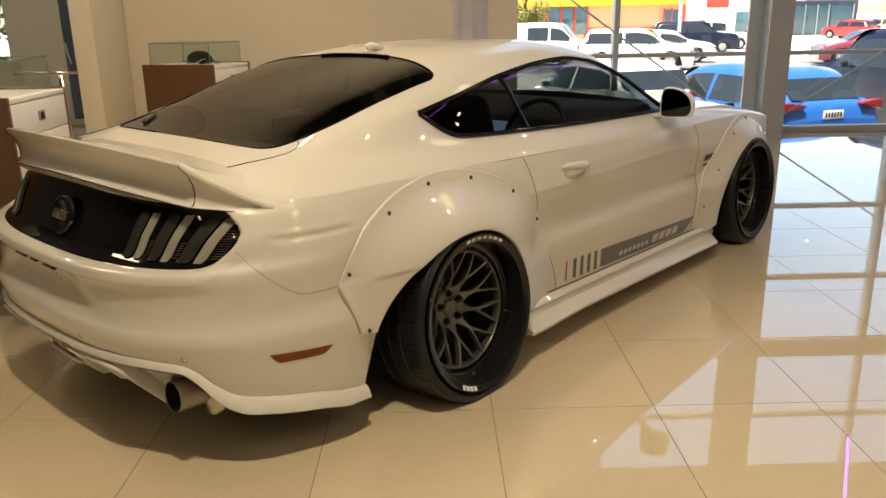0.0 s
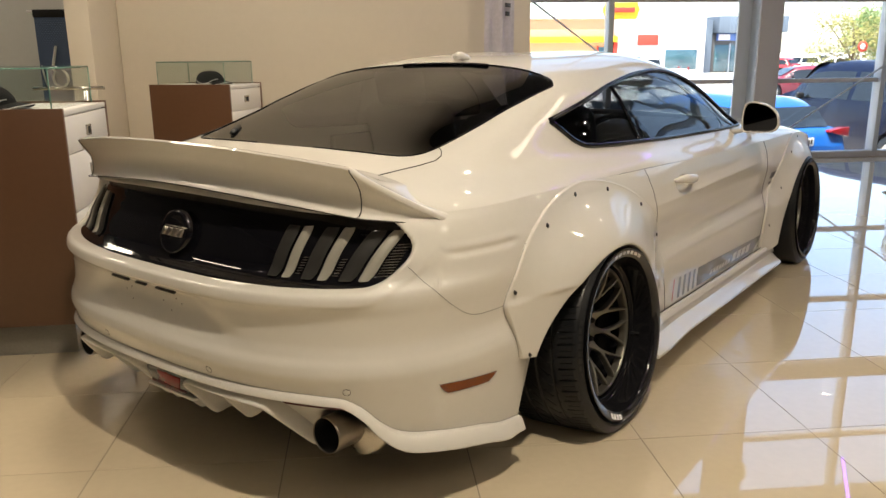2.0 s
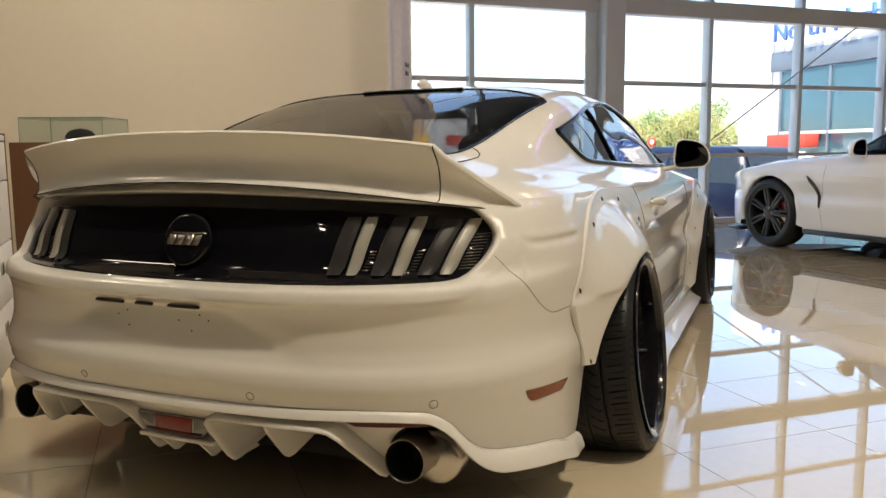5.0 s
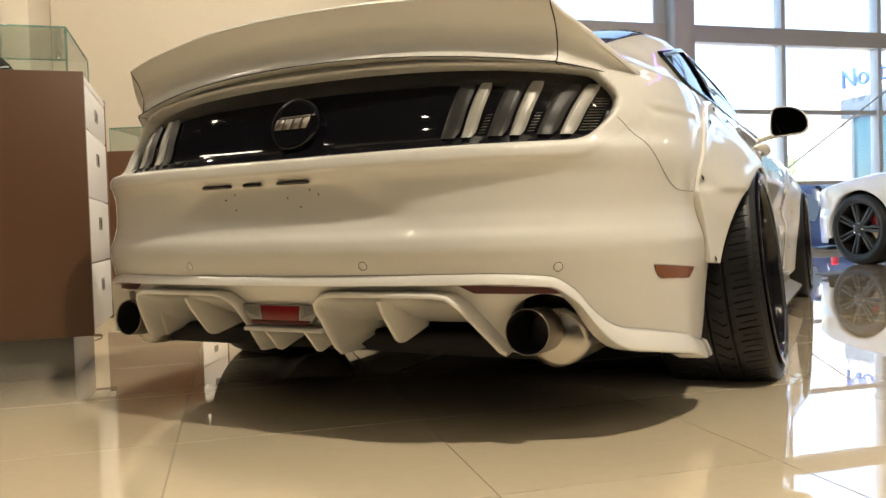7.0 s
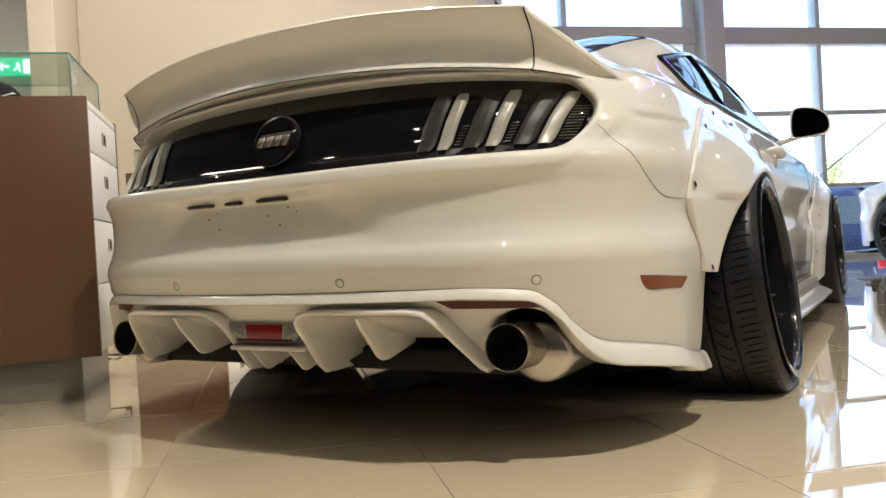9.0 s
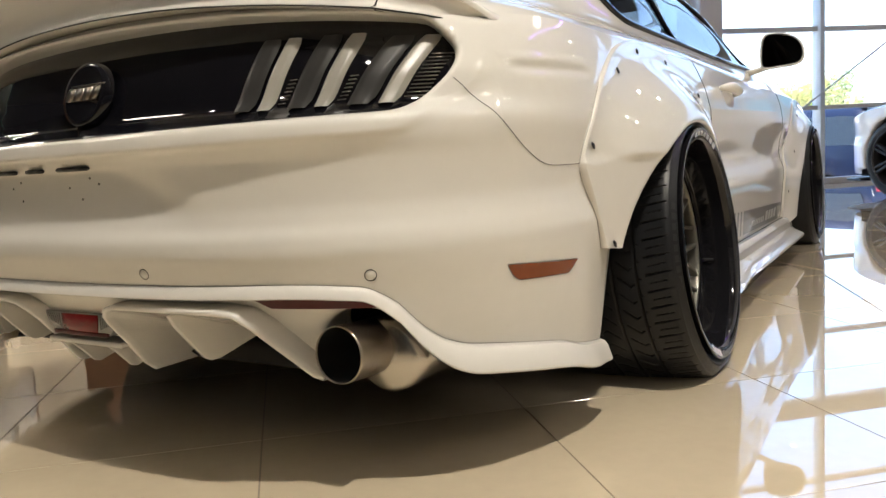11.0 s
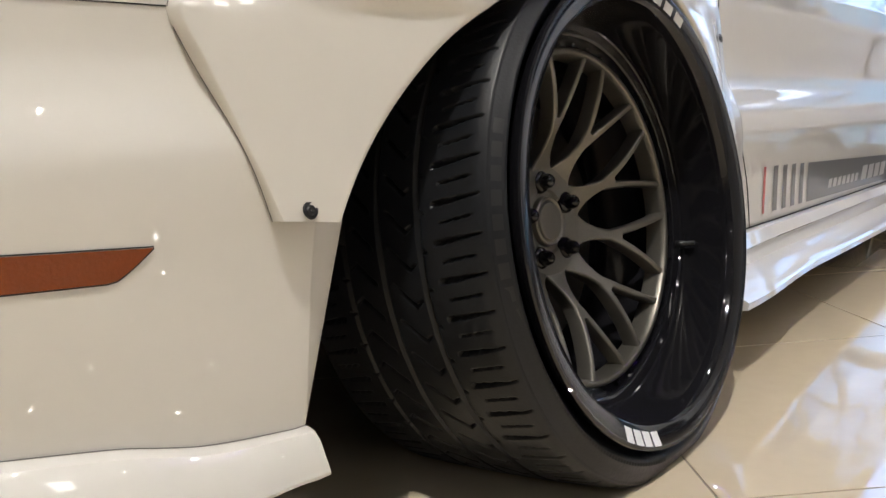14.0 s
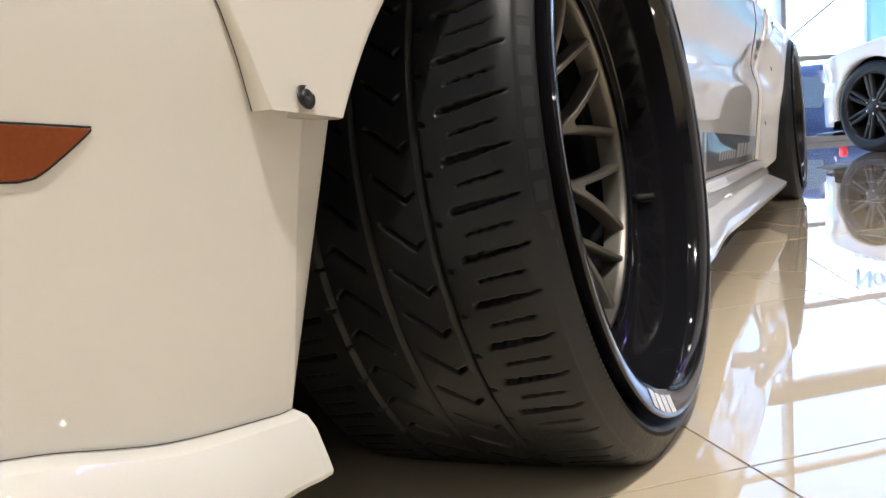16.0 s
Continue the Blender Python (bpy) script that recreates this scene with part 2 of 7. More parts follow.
# ---- mesh helpers ----
def part(name, geo, material, parent=None, label="", smooth=True):
    """Links a bmesh or (verts, faces) as one mesh object, under parent."""
    me = bpy.data.meshes.new(name)
    if isinstance(geo, bmesh.types.BMesh):
        geo.normal_update()
        geo.to_mesh(me)
        geo.free()
    else:
        me.from_pydata([tuple(v) for v in geo[0]], [], geo[1])
    me.materials.append(material)
    for p in me.polygons:
        p.use_smooth = smooth
    ob = new(name, me)
    if parent:
        ob.parent = parent
    if label:
        ob["label"] = label
    return ob


def sharp(ob, degrees=35):
    """Keeps edges steeper than degrees crisp."""
    ob.data.set_sharp_from_angle(angle=radians(degrees))
    return ob


def empty(name, label, category, m=None, group=""):
    e = new(name)
    e.empty_display_size = 0.2
    if m is not None:
        e.matrix_world = m
    return tagged(e, label, category, group)


def grid_geo(rows, closed=False):
    """Verts and faces of a grid of points; closed: the columns join round."""
    n, k = len(rows), len(rows[0])
    verts = [p for r in rows for p in r]
    faces = []
    for i in range(n - 1):
        for j in range(k if closed else k - 1):
            j2 = (j + 1) % k
            faces.append((i * k + j, i * k + j2, (i + 1) * k + j2, (i + 1) * k + j))
    return verts, faces


def mirrored(geo):
    v, f = geo
    return [(-p[0], p[1], p[2]) for p in v], [tuple(reversed(q)) for q in f]


def joined(*geos):
    v, f = [], []
    for gv, gf in geos:
        o = len(v)
        v += list(gv)
        f += [tuple(i + o for i in q) for q in gf]
    return v, f


def moved(geo, m):
    return [tuple(m @ Vector(p)) for p in geo[0]], geo[1]


def box_bm(sx, sy, sz, cx=0, cy=0, cz=0, bevel=0.0, segs=2):
    bm = bmesh.new()
    bmesh.ops.create_cube(bm, size=1, matrix=Matrix.Translation((cx, cy, cz)) @ Matrix.Diagonal((sx, sy, sz, 1)))
    if bevel:
        bmesh.ops.bevel(bm, geom=bm.edges[:], offset=bevel, segments=segs, affect="EDGES", profile=0.5)
    return bm


def box(name, x0, x1, y0, y1, z0, z1, material, parent=None, label="", bevel=0.004, m=None):
    bm = box_bm(x1 - x0, y1 - y0, z1 - z0, (x0 + x1) / 2, (y0 + y1) / 2, (z0 + z1) / 2, bevel)
    if m is not None:
        bm.transform(m)
    ob = part(name, bm, material, parent, label)
    return sharp(ob, 40)


def lathe(profile, segs=48, axis="X"):
    """Turns (radius, along) points round an axis."""
    rows = []
    for r, a in profile:
        ring = []
        for k in range(segs):
            t = 2 * math.pi * k / segs
            c, s = r * math.cos(t), r * math.sin(t)
            ring.append((a, c, s) if axis == "X" else ((c, a, s) if axis == "Y" else (c, s, a)))
        rows.append(ring)
    return grid_geo(rows, closed=True)


def tube(points, radius, segs=8, flat=1.0):
    """A round bar along points, with capped ends. radius: one, or one a point."""
    pts = [Vector(p) for p in points]
    rows = []
    for i, p in enumerate(pts):
        d = (pts[min(i + 1, len(pts) - 1)] - pts[max(i - 1, 0)]).normalized()
        up = Vector((0, 0, 1)) if abs(d.z) < 0.9 else Vector((1, 0, 0))
        a = d.cross(up).normalized()
        b = a.cross(d).normalized()
        r = radius[i] if isinstance(radius, (list, tuple)) else radius
        rows.append([tuple(p + a * (r * math.cos(2 * math.pi * k / segs)) + b * (r * flat * math.sin(2 * math.pi * k / segs))) for k in range(segs)])
    v, f = grid_geo(rows, closed=True)
    f = f + [tuple(reversed(range(segs))), tuple(range(len(v) - segs, len(v)))]
    return v, f


def prism(poly, depth, axis="X", at=0.0):
    """A flat outline (a, b) given thickness along an axis, from at to at + depth."""
    n = len(poly)

    def put(a, b, d):
        return (d, a, b) if axis == "X" else ((a, d, b) if axis == "Y" else (a, b, d))

    v = [put(a, b, at) for a, b in poly] + [put(a, b, at + depth) for a, b in poly]
    f = [tuple(range(n)), tuple(reversed(range(n, 2 * n)))] + [(i, i + n, (i + 1) % n + n, (i + 1) % n) for i in range(n)]
    return v, f


def bevelled(geo, offset=0.004, segs=2):
    bm = bmesh.new()
    vs = [bm.verts.new(p) for p in geo[0]]
    for q in geo[1]:
        bm.faces.new([vs[i] for i in q])
    bmesh.ops.recalc_face_normals(bm, faces=bm.faces[:])
    if offset:
        bmesh.ops.bevel(bm, geom=bm.edges[:], offset=offset, segments=segs, affect="EDGES", profile=0.5)
    return bm


def curve(table, x):
    """Smooth, non-overshooting interpolation through (x, value) pairs."""
    n = len(table)
    if x <= table[0][0]:
        return table[0][1]
    if x >= table[-1][0]:
        return table[-1][1]
    i = next(k for k in range(n - 1) if x <= table[k + 1][0])

    def slope(k):
        if k == 0 or k == n - 1:
            j = min(max(k - 1, 0), n - 2) if k else 0
            return (table[j + 1][1] - table[j][1]) / (table[j + 1][0] - table[j][0])
        h0, h1 = table[k][0] - table[k - 1][0], table[k + 1][0] - table[k][0]
        d0, d1 = (table[k][1] - table[k - 1][1]) / h0, (table[k + 1][1] - table[k][1]) / h1
        if d0 * d1 <= 0:
            return 0.0
        w0, w1 = 2 * h1 + h0, h1 + 2 * h0
        return (w0 + w1) / (w0 / d0 + w1 / d1)

    h = table[i + 1][0] - table[i][0]
    t = (x - table[i][0]) / h
    a, b = table[i][1], table[i + 1][1]
    return (2 * t**3 - 3 * t**2 + 1) * a + (t**3 - 2 * t**2 + t) * h * slope(i) + (-2 * t**3 + 3 * t**2) * b + (t**3 - t**2) * h * slope(i + 1)


def step(a, b, x):
    t = min(max((x - a) / (b - a), 0.0), 1.0)
    return t * t * (3 - 2 * t)


def spaced(a, b, n):
    return [a + (b - a) * i / (n - 1) for i in range(n)]


# ---- the coupe's body surfaces ----
Y0, YAW_N = -0.30, 3.0
REAR_Y = [(0.12, -0.98), (0.20, -1.03), (0.30, -1.085), (0.37, -1.105), (0.42, -1.119), (0.445, -1.125), (0.465, -1.123), (0.495, -1.112), (0.53, -1.107), (0.60, -1.110), (0.635, -1.119), (0.660, -1.114), (0.672, -1.103), (0.684, -1.075), (0.70, -1.052), (0.75, -1.035), (0.80, -1.008), (0.835, -0.985), (0.86, -0.940), (0.90, -0.92)]
HALF_W = [(0.12, 0.885), (0.20, 0.900), (0.30, 0.908), (0.37, 0.914), (0.42, 0.919), (0.445, 0.920), (0.47, 0.916), (0.50, 0.909), (0.53, 0.905), (0.60, 0.910), (0.66, 0.916), (0.74, 0.908), (0.80, 0.890), (0.86, 0.862), (0.90, 0.83)]
ALONG = [(-0.3, 1.0), (0.1, 1.008), (0.6, 1.022), (1.2, 1.028), (2.1, 1.028), (2.9, 1.018)]
SHOULDER = [(-1.2, 0.86), (-0.5, 0.86), (0.0, 0.855), (0.5, 0.845), (1.2, 0.825), (2.0, 0.81), (2.7, 0.80), (3.2, 0.74), (3.65, 0.62)]
NOSE0, NOSE1 = 2.85, 3.66


def nose(y):
    return 1.0 if y <= NOSE0 else max(0.0, 1 - ((y - NOSE0) / (NOSE1 - NOSE0)) ** 3.0) ** (1 / 2.6)


def crown(x):
    """Upward bow of the tail's upper edge towards the centre line."""
    return 0.050 * max(0.0, 1 - (x / 0.70) ** 2)


def unbowed(x, z):
    return z - crown(x) * step(0.70, 0.85, z)


def tail_sdf(x, z):
    """Signed distance to the tail panel's rounded outline."""
    a = abs(x)
    q = max(0.0, 1 - (a / 0.74) ** 2)
    z -= 0.034 * q * step(0.72, 0.85, z)
    sides = (a - 0.790, z - 0.852, 0.674 - 0.010 * q - z, (a - 0.732) * 0.748 + (z - 0.852) * 0.663, (a - 0.735) * 0.79 - (z - 0.674) * 0.612)
    top = max(sides)
    return top + 0.008 * math.log(sum(math.exp((s - top) / 0.008) for s in sides))


def plate_depth(x, z):
    wide = 0.235 + max(0.0, 0.605 - z) * 1.5
    return 0.017 * step(0.46, 0.60, z) * (1 - step(0.605, 0.630, z)) * (1 - step(wide - 0.06, wide + 0.08, abs(x)))


def ring_pt(phi, z, sunk=True):
    """Point of the tail and corner skin at plan angle phi (90 at the centre line, 0 at the wheel's edge)."""
    stop = curve(EDGE_Y, z)
    zb = unbowed(curve(HALF_W, z) * math.cos(radians(phi)), z)
    w, yr = curve(HALF_W, zb), curve(REAR_Y, zb)
    if stop < Y0:
        q = (Y0 - stop) / (Y0 - yr)
        phi = 90 - (90 - phi) * (90 - math.degrees(math.atan2(q, (1 - q**YAW_N) ** (1 / YAW_N)))) / 90
    c, s = math.cos(radians(phi)), math.sin(radians(phi))
    r = 1 / (abs(c) ** YAW_N + abs(s) ** YAW_N) ** (1 / YAW_N)
    x, y = w * r * c, Y0 - (Y0 - yr) * r * s
    if sunk:
        # short pinched crease high on the quarter
        x += step(-0.75, -0.68, y) * (1 - step(-0.50, -0.42, y)) * (0.002 * math.exp(-(((z - 0.770) / 0.009) ** 2)) - 0.005 * math.exp(-(((z - 0.751) / 0.010) ** 2)))
        y += plate_depth(x, z)
        d = tail_sdf(x, z)
        # a raised rim runs round the panel, with a crease along its outer edge
        y += 0.011 * step(0.030, 0.040, d) * (1 - step(0.055, 0.20, d)) * (1 - step(0.74, 0.80, z)) * s
        sink = 0.085 * (1 - step(-0.014, 0.0, d))
        x, y = x - sink * 0.35 * max(0.0, c), y + sink * (0.5 + 0.5 * s)
    return Vector((x, y, z))


def flank_x(y, z):
    """Half width of the skin at (y, z)."""
    w = curve(HALF_W, z)
    if y >= Y0:
        lean = 0.010 * math.exp(-(((z - 0.52) / 0.09) ** 2)) * step(0.3, 0.8, y)
        crease = 0.006 * math.exp(-abs(z - 0.700 - 0.012 * (y - 0.8)) / 0.030) * step(0.30, 0.75, y) * (1 - step(1.7, 2.1, y))
        return (w * curve(ALONG, y) - lean + crease) * nose(y)
    d = Y0 - curve(REAR_Y, z)
    q = 1 - min(0.999, (Y0 - y) / d) ** YAW_N
    return w * q ** (1 / YAW_N)


def tail_y(x, z):
    z = unbowed(x, z)
    d = Y0 - curve(REAR_Y, z)
    return Y0 - d * (1 - min(0.999, abs(x) / curve(HALF_W, z)) ** YAW_N) ** (1 / YAW_N)


def flank_pt(y, z, out=0.0):
    p = Vector((flank_x(y, z), y, z))
    if out:
        e = 0.004
        a = Vector((flank_x(y + e, z), y + e, z)) - Vector((flank_x(y - e, z), y - e, z))
        b = Vector((flank_x(y, z + e), y, z + e)) - Vector((flank_x(y, z - e), y, z - e))
        p += a.cross(b).normalized() * out
    return p


def tail_pt(x, z, out=0.0):
    p = Vector((x, tail_y(x, z), z))
    if out:
        e = 0.004
        a = Vector((x + e, tail_y(x + e, z), z)) - Vector((x - e, tail_y(x - e, z), z))
        b = Vector((x, tail_y(x, z + e), z + e)) - Vector((x, tail_y(x, z - e), z - e))
        p += a.cross(b).normalized() * out
    return p


# lower edge of the tail skin: straight under the bumper, dropping round each pipe to the corner
LIP_Z = [(0.0, 0.388), (0.53, 0.390), (0.668, 0.381), (0.718, 0.350), (0.752, 0.303), (0.792, 0.264), (0.825, 0.250)]
LIP_Y = [(-0.90, 0.275), (-0.844, 0.254), (-0.78, 0.243), (-0.714, 0.232), (-0.64, 0.220), (-0.60, 0.212), (-0.565, 0.202), (-0.53, 0.193), (-0.42, 0.177)]
EDGE_Y = [(0.12, -0.430), (0.18, -0.424), (0.25, -0.418), (0.36, -0.406), (0.45, -0.385), (0.56, -0.35), (0.66, -0.30)]
SEAM_Z = [(-1.2, 0.684), (-0.95, 0.690), (-0.88, 0.705), (-0.84, 0.728), (-0.814, 0.722), (-0.789, 0.677), (-0.748, 0.633), (-0.69, 0.588), (-0.65, 0.573), (-0.60, 0.567), (-0.40, 0.562)]
REAR_AXLE, FRONT_AXLE, HUB_Z, WHEEL_R = 0.05, 2.77, 0.315, 0.335
DOOR_REAR, DOOR_FRONT = 0.56, 2.10


def lip_z(p):
    """Height of the joint between bumper and lip."""
    k = step(0.745, 0.815, p.x)
    return (1 - k) * curve(LIP_Z, p.x) + k * curve(LIP_Y, p.y)


def low_z(y):
    for c, r in ((REAR_AXLE - 0.02, 0.43), (FRONT_AXLE, 0.43)):
        if abs(y - c) < r:
            return HUB_Z + math.sqrt(r * r - (y - c) ** 2)
    return 0.17


def door_shear(y, z):
    """Leans the columns near the door's shut lines with height."""
    rear = math.exp(-(((y - DOOR_REAR) / 0.30) ** 2))
    front = math.exp(-(((y - DOOR_FRONT) / 0.30) ** 2))
    return rear * (curve([(0.17, 0.17), (0.3, 0.13), (0.5, 0.02), (0.7, -0.03), (0.95, -0.08)], z)) + front * curve([(0.17, -0.03), (0.4, 0.0), (0.8, -0.03)], z)


PHIS = spaced(90, 0, 150)
SIDE_YS = spaced(Y0, 0.54, 43)[1:] + spaced(DOOR_REAR, 0.74, 12)[:-1] + spaced(0.74, 0.93, 44)[:-1] + spaced(0.93, DOOR_FRONT, 44) + spaced(2.14, 3.30, 50) + spaced(3.32, 3.655, 26)
LOW_ROWS, HIGH_ROWS = 66, 60


def tail_column(phi):
    ref = ring_pt(phi, 0.5, False)
    z0 = lip_z(ring_pt(phi, 0.36, False))
    z1 = curve(SEAM_Z, ring_pt(phi, 0.64, False).y)
    zs = spaced(z0, z1, LOW_ROWS) + spaced(z1, 0.86 + crown(ref.x), HIGH_ROWS)[1:]
    return [ring_pt(phi, z) for z in zs]


def cup_depth(y, z):
    """Hollow in the door skin behind the handle."""
    q = ((y - 0.835) / 0.088) ** 2 + ((z - 0.744) / 0.038) ** 2
    return 0.024 * max(0.0, 1 - q) ** 0.5 * step(0.0, 0.25, 1 - q) if q < 1 else 0.0


def side_column(y):
    z0, z2 = low_z(y), curve(SHOULDER, y)
    z1 = max(min(0.562, z2 - 0.1), z0 + (z2 - z0) * 0.3)
    zs = spaced(z0, z1, LOW_ROWS) + spaced(z1, z2, HIGH_ROWS)[1:]
    out = []
    for z in zs:
        yy = y + door_shear(y, z)
        out.append(Vector((flank_x(yy, z) - cup_depth(yy, z), yy, z)))
    return out


# upper skin: sections across the car, from the shoulder over the belt and the roof rail to the centre line
BELT_X = [(-0.95, 0.66), (-0.5, 0.735), (0.0, 0.765), (0.5, 0.795), (1.2, 0.820), (1.8, 0.840), (2.1, 0.845), (2.7, 0.80), (3.65, 0.6)]
BELT_Z = [(-0.95, 0.893), (-0.5, 0.918), (0.0, 0.932), (0.5, 0.925), (1.2, 0.905), (1.8, 0.897), (2.1, 0.875), (2.7, 0.848), (3.2, 0.775), (3.65, 0.64)]
RAIL_X = [(-0.95, 0.45), (-0.55, 0.58), (-0.2, 0.612), (0.0, 0.628), (0.3, 0.636), (0.6, 0.622), (1.1, 0.595), (1.45, 0.615), (1.7, 0.675), (1.95, 0.70), (2.1, 0.60), (2.7, 0.5), (3.65, 0.4)]
RAIL_Z = [(-0.95, 0.925), (-0.55, 0.957), (-0.2, 1.030), (0.0, 1.084), (0.3, 1.158), (0.6, 1.198), (1.1, 1.230), (1.45, 1.192), (1.7, 1.075), (1.95, 0.938), (2.1, 0.895), (2.7, 0.875), (3.2, 0.80), (3.65, 0.65)]
MID_Z = [(-0.98, 0.925), (-0.58, 0.972), (-0.53, 0.982), (-0.2, 1.075), (0.0, 1.130), (0.3, 1.205), (0.47, 1.243), (0.7, 1.272), (1.1, 1.288), (1.35, 1.272), (1.7, 1.130), (2.0, 0.965), (2.1, 0.930), (2.7, 0.905), (3.2, 0.83), (3.65, 0.66)]
DLO_LOW = [(0.088, 1.049), (0.12, 1.022), (0.18, 0.975), (0.24, 0.952), (0.34, 0.944), (0.68, 0.930), (1.2, 0.915), (1.80, 0.908), (1.87, 0.908)]
DLO_TOP = [(0.088, 1.049), (0.30, 1.094), (0.62, 1.155), (0.95, 1.192), (1.15, 1.200), (1.35, 1.180), (1.6, 1.090), (1.80, 0.962), (1.87, 0.908)]
REAR_GLASS_X = [(-0.535, 0.0), (-0.531, 0.20), (-0.522, 0.40), (-0.505, 0.50), (-0.46, 0.545), (-0.38, 0.562), (-0.1, 0.582), (0.15, 0.604), (0.25, 0.612), (0.29, 0.590), (0.335, 0.48), (0.39, 0.30), (0.425, 0.14), (0.435, 0.0)]
SCREEN_X = [(1.20, 0.0), (1.212, 0.3), (1.24, 0.48), (1.32, 0.555), (1.5, 0.60), (1.75, 0.655), (1.95, 0.68), (2.0, 0.55), (2.02, 0.3), (2.03, 0.0)]


def section(y):
    """Dense polyline of the upper skin at y, right half, shoulder to centre."""
    zs = curve(SHOULDER, y)
    xs = flank_x(y, zs)
    k = min(1.0, xs / 0.72)
    pts = [(flank_x(y, zs - 0.06), zs - 0.06), (xs, zs), (min(curve(BELT_X, y), xs * 0.93), curve(BELT_Z, y)), (curve(RAIL_X, y) * k, curve(RAIL_Z, y)), (0.0, curve(MID_Z, y))]
    pts.append((-pts[3][0], pts[3][1]))
    out = []
    for i in range(1, 4):
        p0, p1, p2, p3 = (Vector(p) for p in pts[i - 1 : i + 3])
        t0 = 0.0
        t1 = t0 + max(1e-4, (p1 - p0).length) ** 0.5
        t2 = t1 + max(1e-4, (p2 - p1).length) ** 0.5
        t3 = t2 + max(1e-4, (p3 - p2).length) ** 0.5
        for j in range(40):
            t = t1 + (t2 - t1) * j / 40
            a1 = p0.lerp(p1, (t - t0) / (t1 - t0))
            a2 = p1.lerp(p2, (t - t1) / (t2 - t1))
            a3 = p2.lerp(p3, (t - t2) / (t3 - t2))
            b1 = a1.lerp(a2, (t - t0) / (t2 - t0))
            b2 = a2.lerp(a3, (t - t1) / (t3 - t1))
            out.append(b1.lerp(b2, (t - t1) / (t2 - t1)))
    out.append(Vector(pts[4]))
    lens = [0.0]
    for a, b in zip(out, out[1:]):
        lens.append(lens[-1] + (b - a).length)
    return out, lens


def at_len(sec, s):
    pts, lens = sec
    s = min(max(s, 0.0), lens[-1])
    i = int(np.searchsorted(lens, s))
    i = min(max(i, 1), len(lens) - 1)
    f = (s - lens[i - 1]) / max(1e-9, lens[i] - lens[i - 1])
    return pts[i - 1].lerp(pts[i], f)


def len_at_z(sec, z):
    pts, lens = sec
    for i in range(1, len(pts)):
        if pts[i].y >= z:
            f = (z - pts[i - 1].y) / max(1e-9, pts[i].y - pts[i - 1].y)
            return lens[i - 1] + (lens[i] - lens[i - 1]) * min(max(f, 0), 1)
    return lens[-1]


def len_at_x(sec, x):
    pts, lens = sec
    for i in range(1, len(pts)):
        if pts[i].x <= x:
            f = (pts[i - 1].x - x) / max(1e-9, pts[i - 1].x - pts[i].x)
            return lens[i - 1] + (lens[i] - lens[i - 1]) * min(max(f, 0), 1)
    return lens[-1]


def top_pt(x, y, out=0.0):
    """Point of the upper skin above (x, y)."""
    p = at_len(section(y), len_at_x(section(y), x))
    return Vector((p.x, y, p.y + out))


def marks(y):
    """Arc lengths of the belt, window top, glass edge and centre at y."""
    sec = section(y)
    end = sec[1][-1]
    if 0.088 <= y <= 1.87:
        b, t = len_at_z(sec, curve(DLO_LOW, y)), len_at_z(sec, curve(DLO_TOP, y))
        t = max(t, b + 1e-4)
    else:
        e = 0.088 if y < 0.088 else 1.87
        se = section(e)
        f = len_at_z(se, curve(DLO_LOW, e)) / se[1][-1]
        b = t = f * end
    g = end
    if REAR_GLASS_X[0][0] <= y <= REAR_GLASS_X[-1][0]:
        g = len_at_x(sec, curve(REAR_GLASS_X, y))
    if SCREEN_X[0][0] <= y <= SCREEN_X[-1][0]:
        g = len_at_x(sec, curve(SCREEN_X, y))
    g = max(g, min(end, t + 0.02))
    return sec, b, t, g, end


def with_y(sec, s, y):
    p = at_len(sec, s)
    return (p.x, y, p.y)


TOP_YS = sorted(set([round(v, 4) for v in spaced(-0.80, -0.56, 18) + spaced(-0.545, -0.49, 14) + spaced(-0.48, 0.07, 34) + spaced(0.088, 0.26, 16) + spaced(0.28, 0.44, 26) + spaced(0.46, 1.18, 34) + spaced(1.20, 1.34, 16) + spaced(1.36, 1.78, 22) + spaced(1.79, 1.87, 9) + spaced(1.89, 2.05, 16) + spaced(2.08, 3.3, 40) + spaced(3.32, 3.655, 24)]))


def whole(geo):
    return joined(geo, mirrored(geo))


def split_columns(cols, keep, r0, r1):
    """Faces of a column-wise grid whose column index passes keep, rows r0 to r1."""
    rows = []
    runs, run = [], []
    for i in range(len(cols)):
        if keep(i):
            run.append(i)
        elif run:
            runs.append(run)
            run = []
    if run:
        runs.append(run)
    geos = []
    for run in runs:
        geos.append(grid_geo([cols[i][r0 : r1 + 1] for i in run]))
    return joined(*geos)


def gap_line(points, parent, r=0.0009):
    for sx in (1, -1):
        part("shut_line", tube([(p[0] * sx, p[1], p[2]) for p in points], r, 5), DARK, parent)


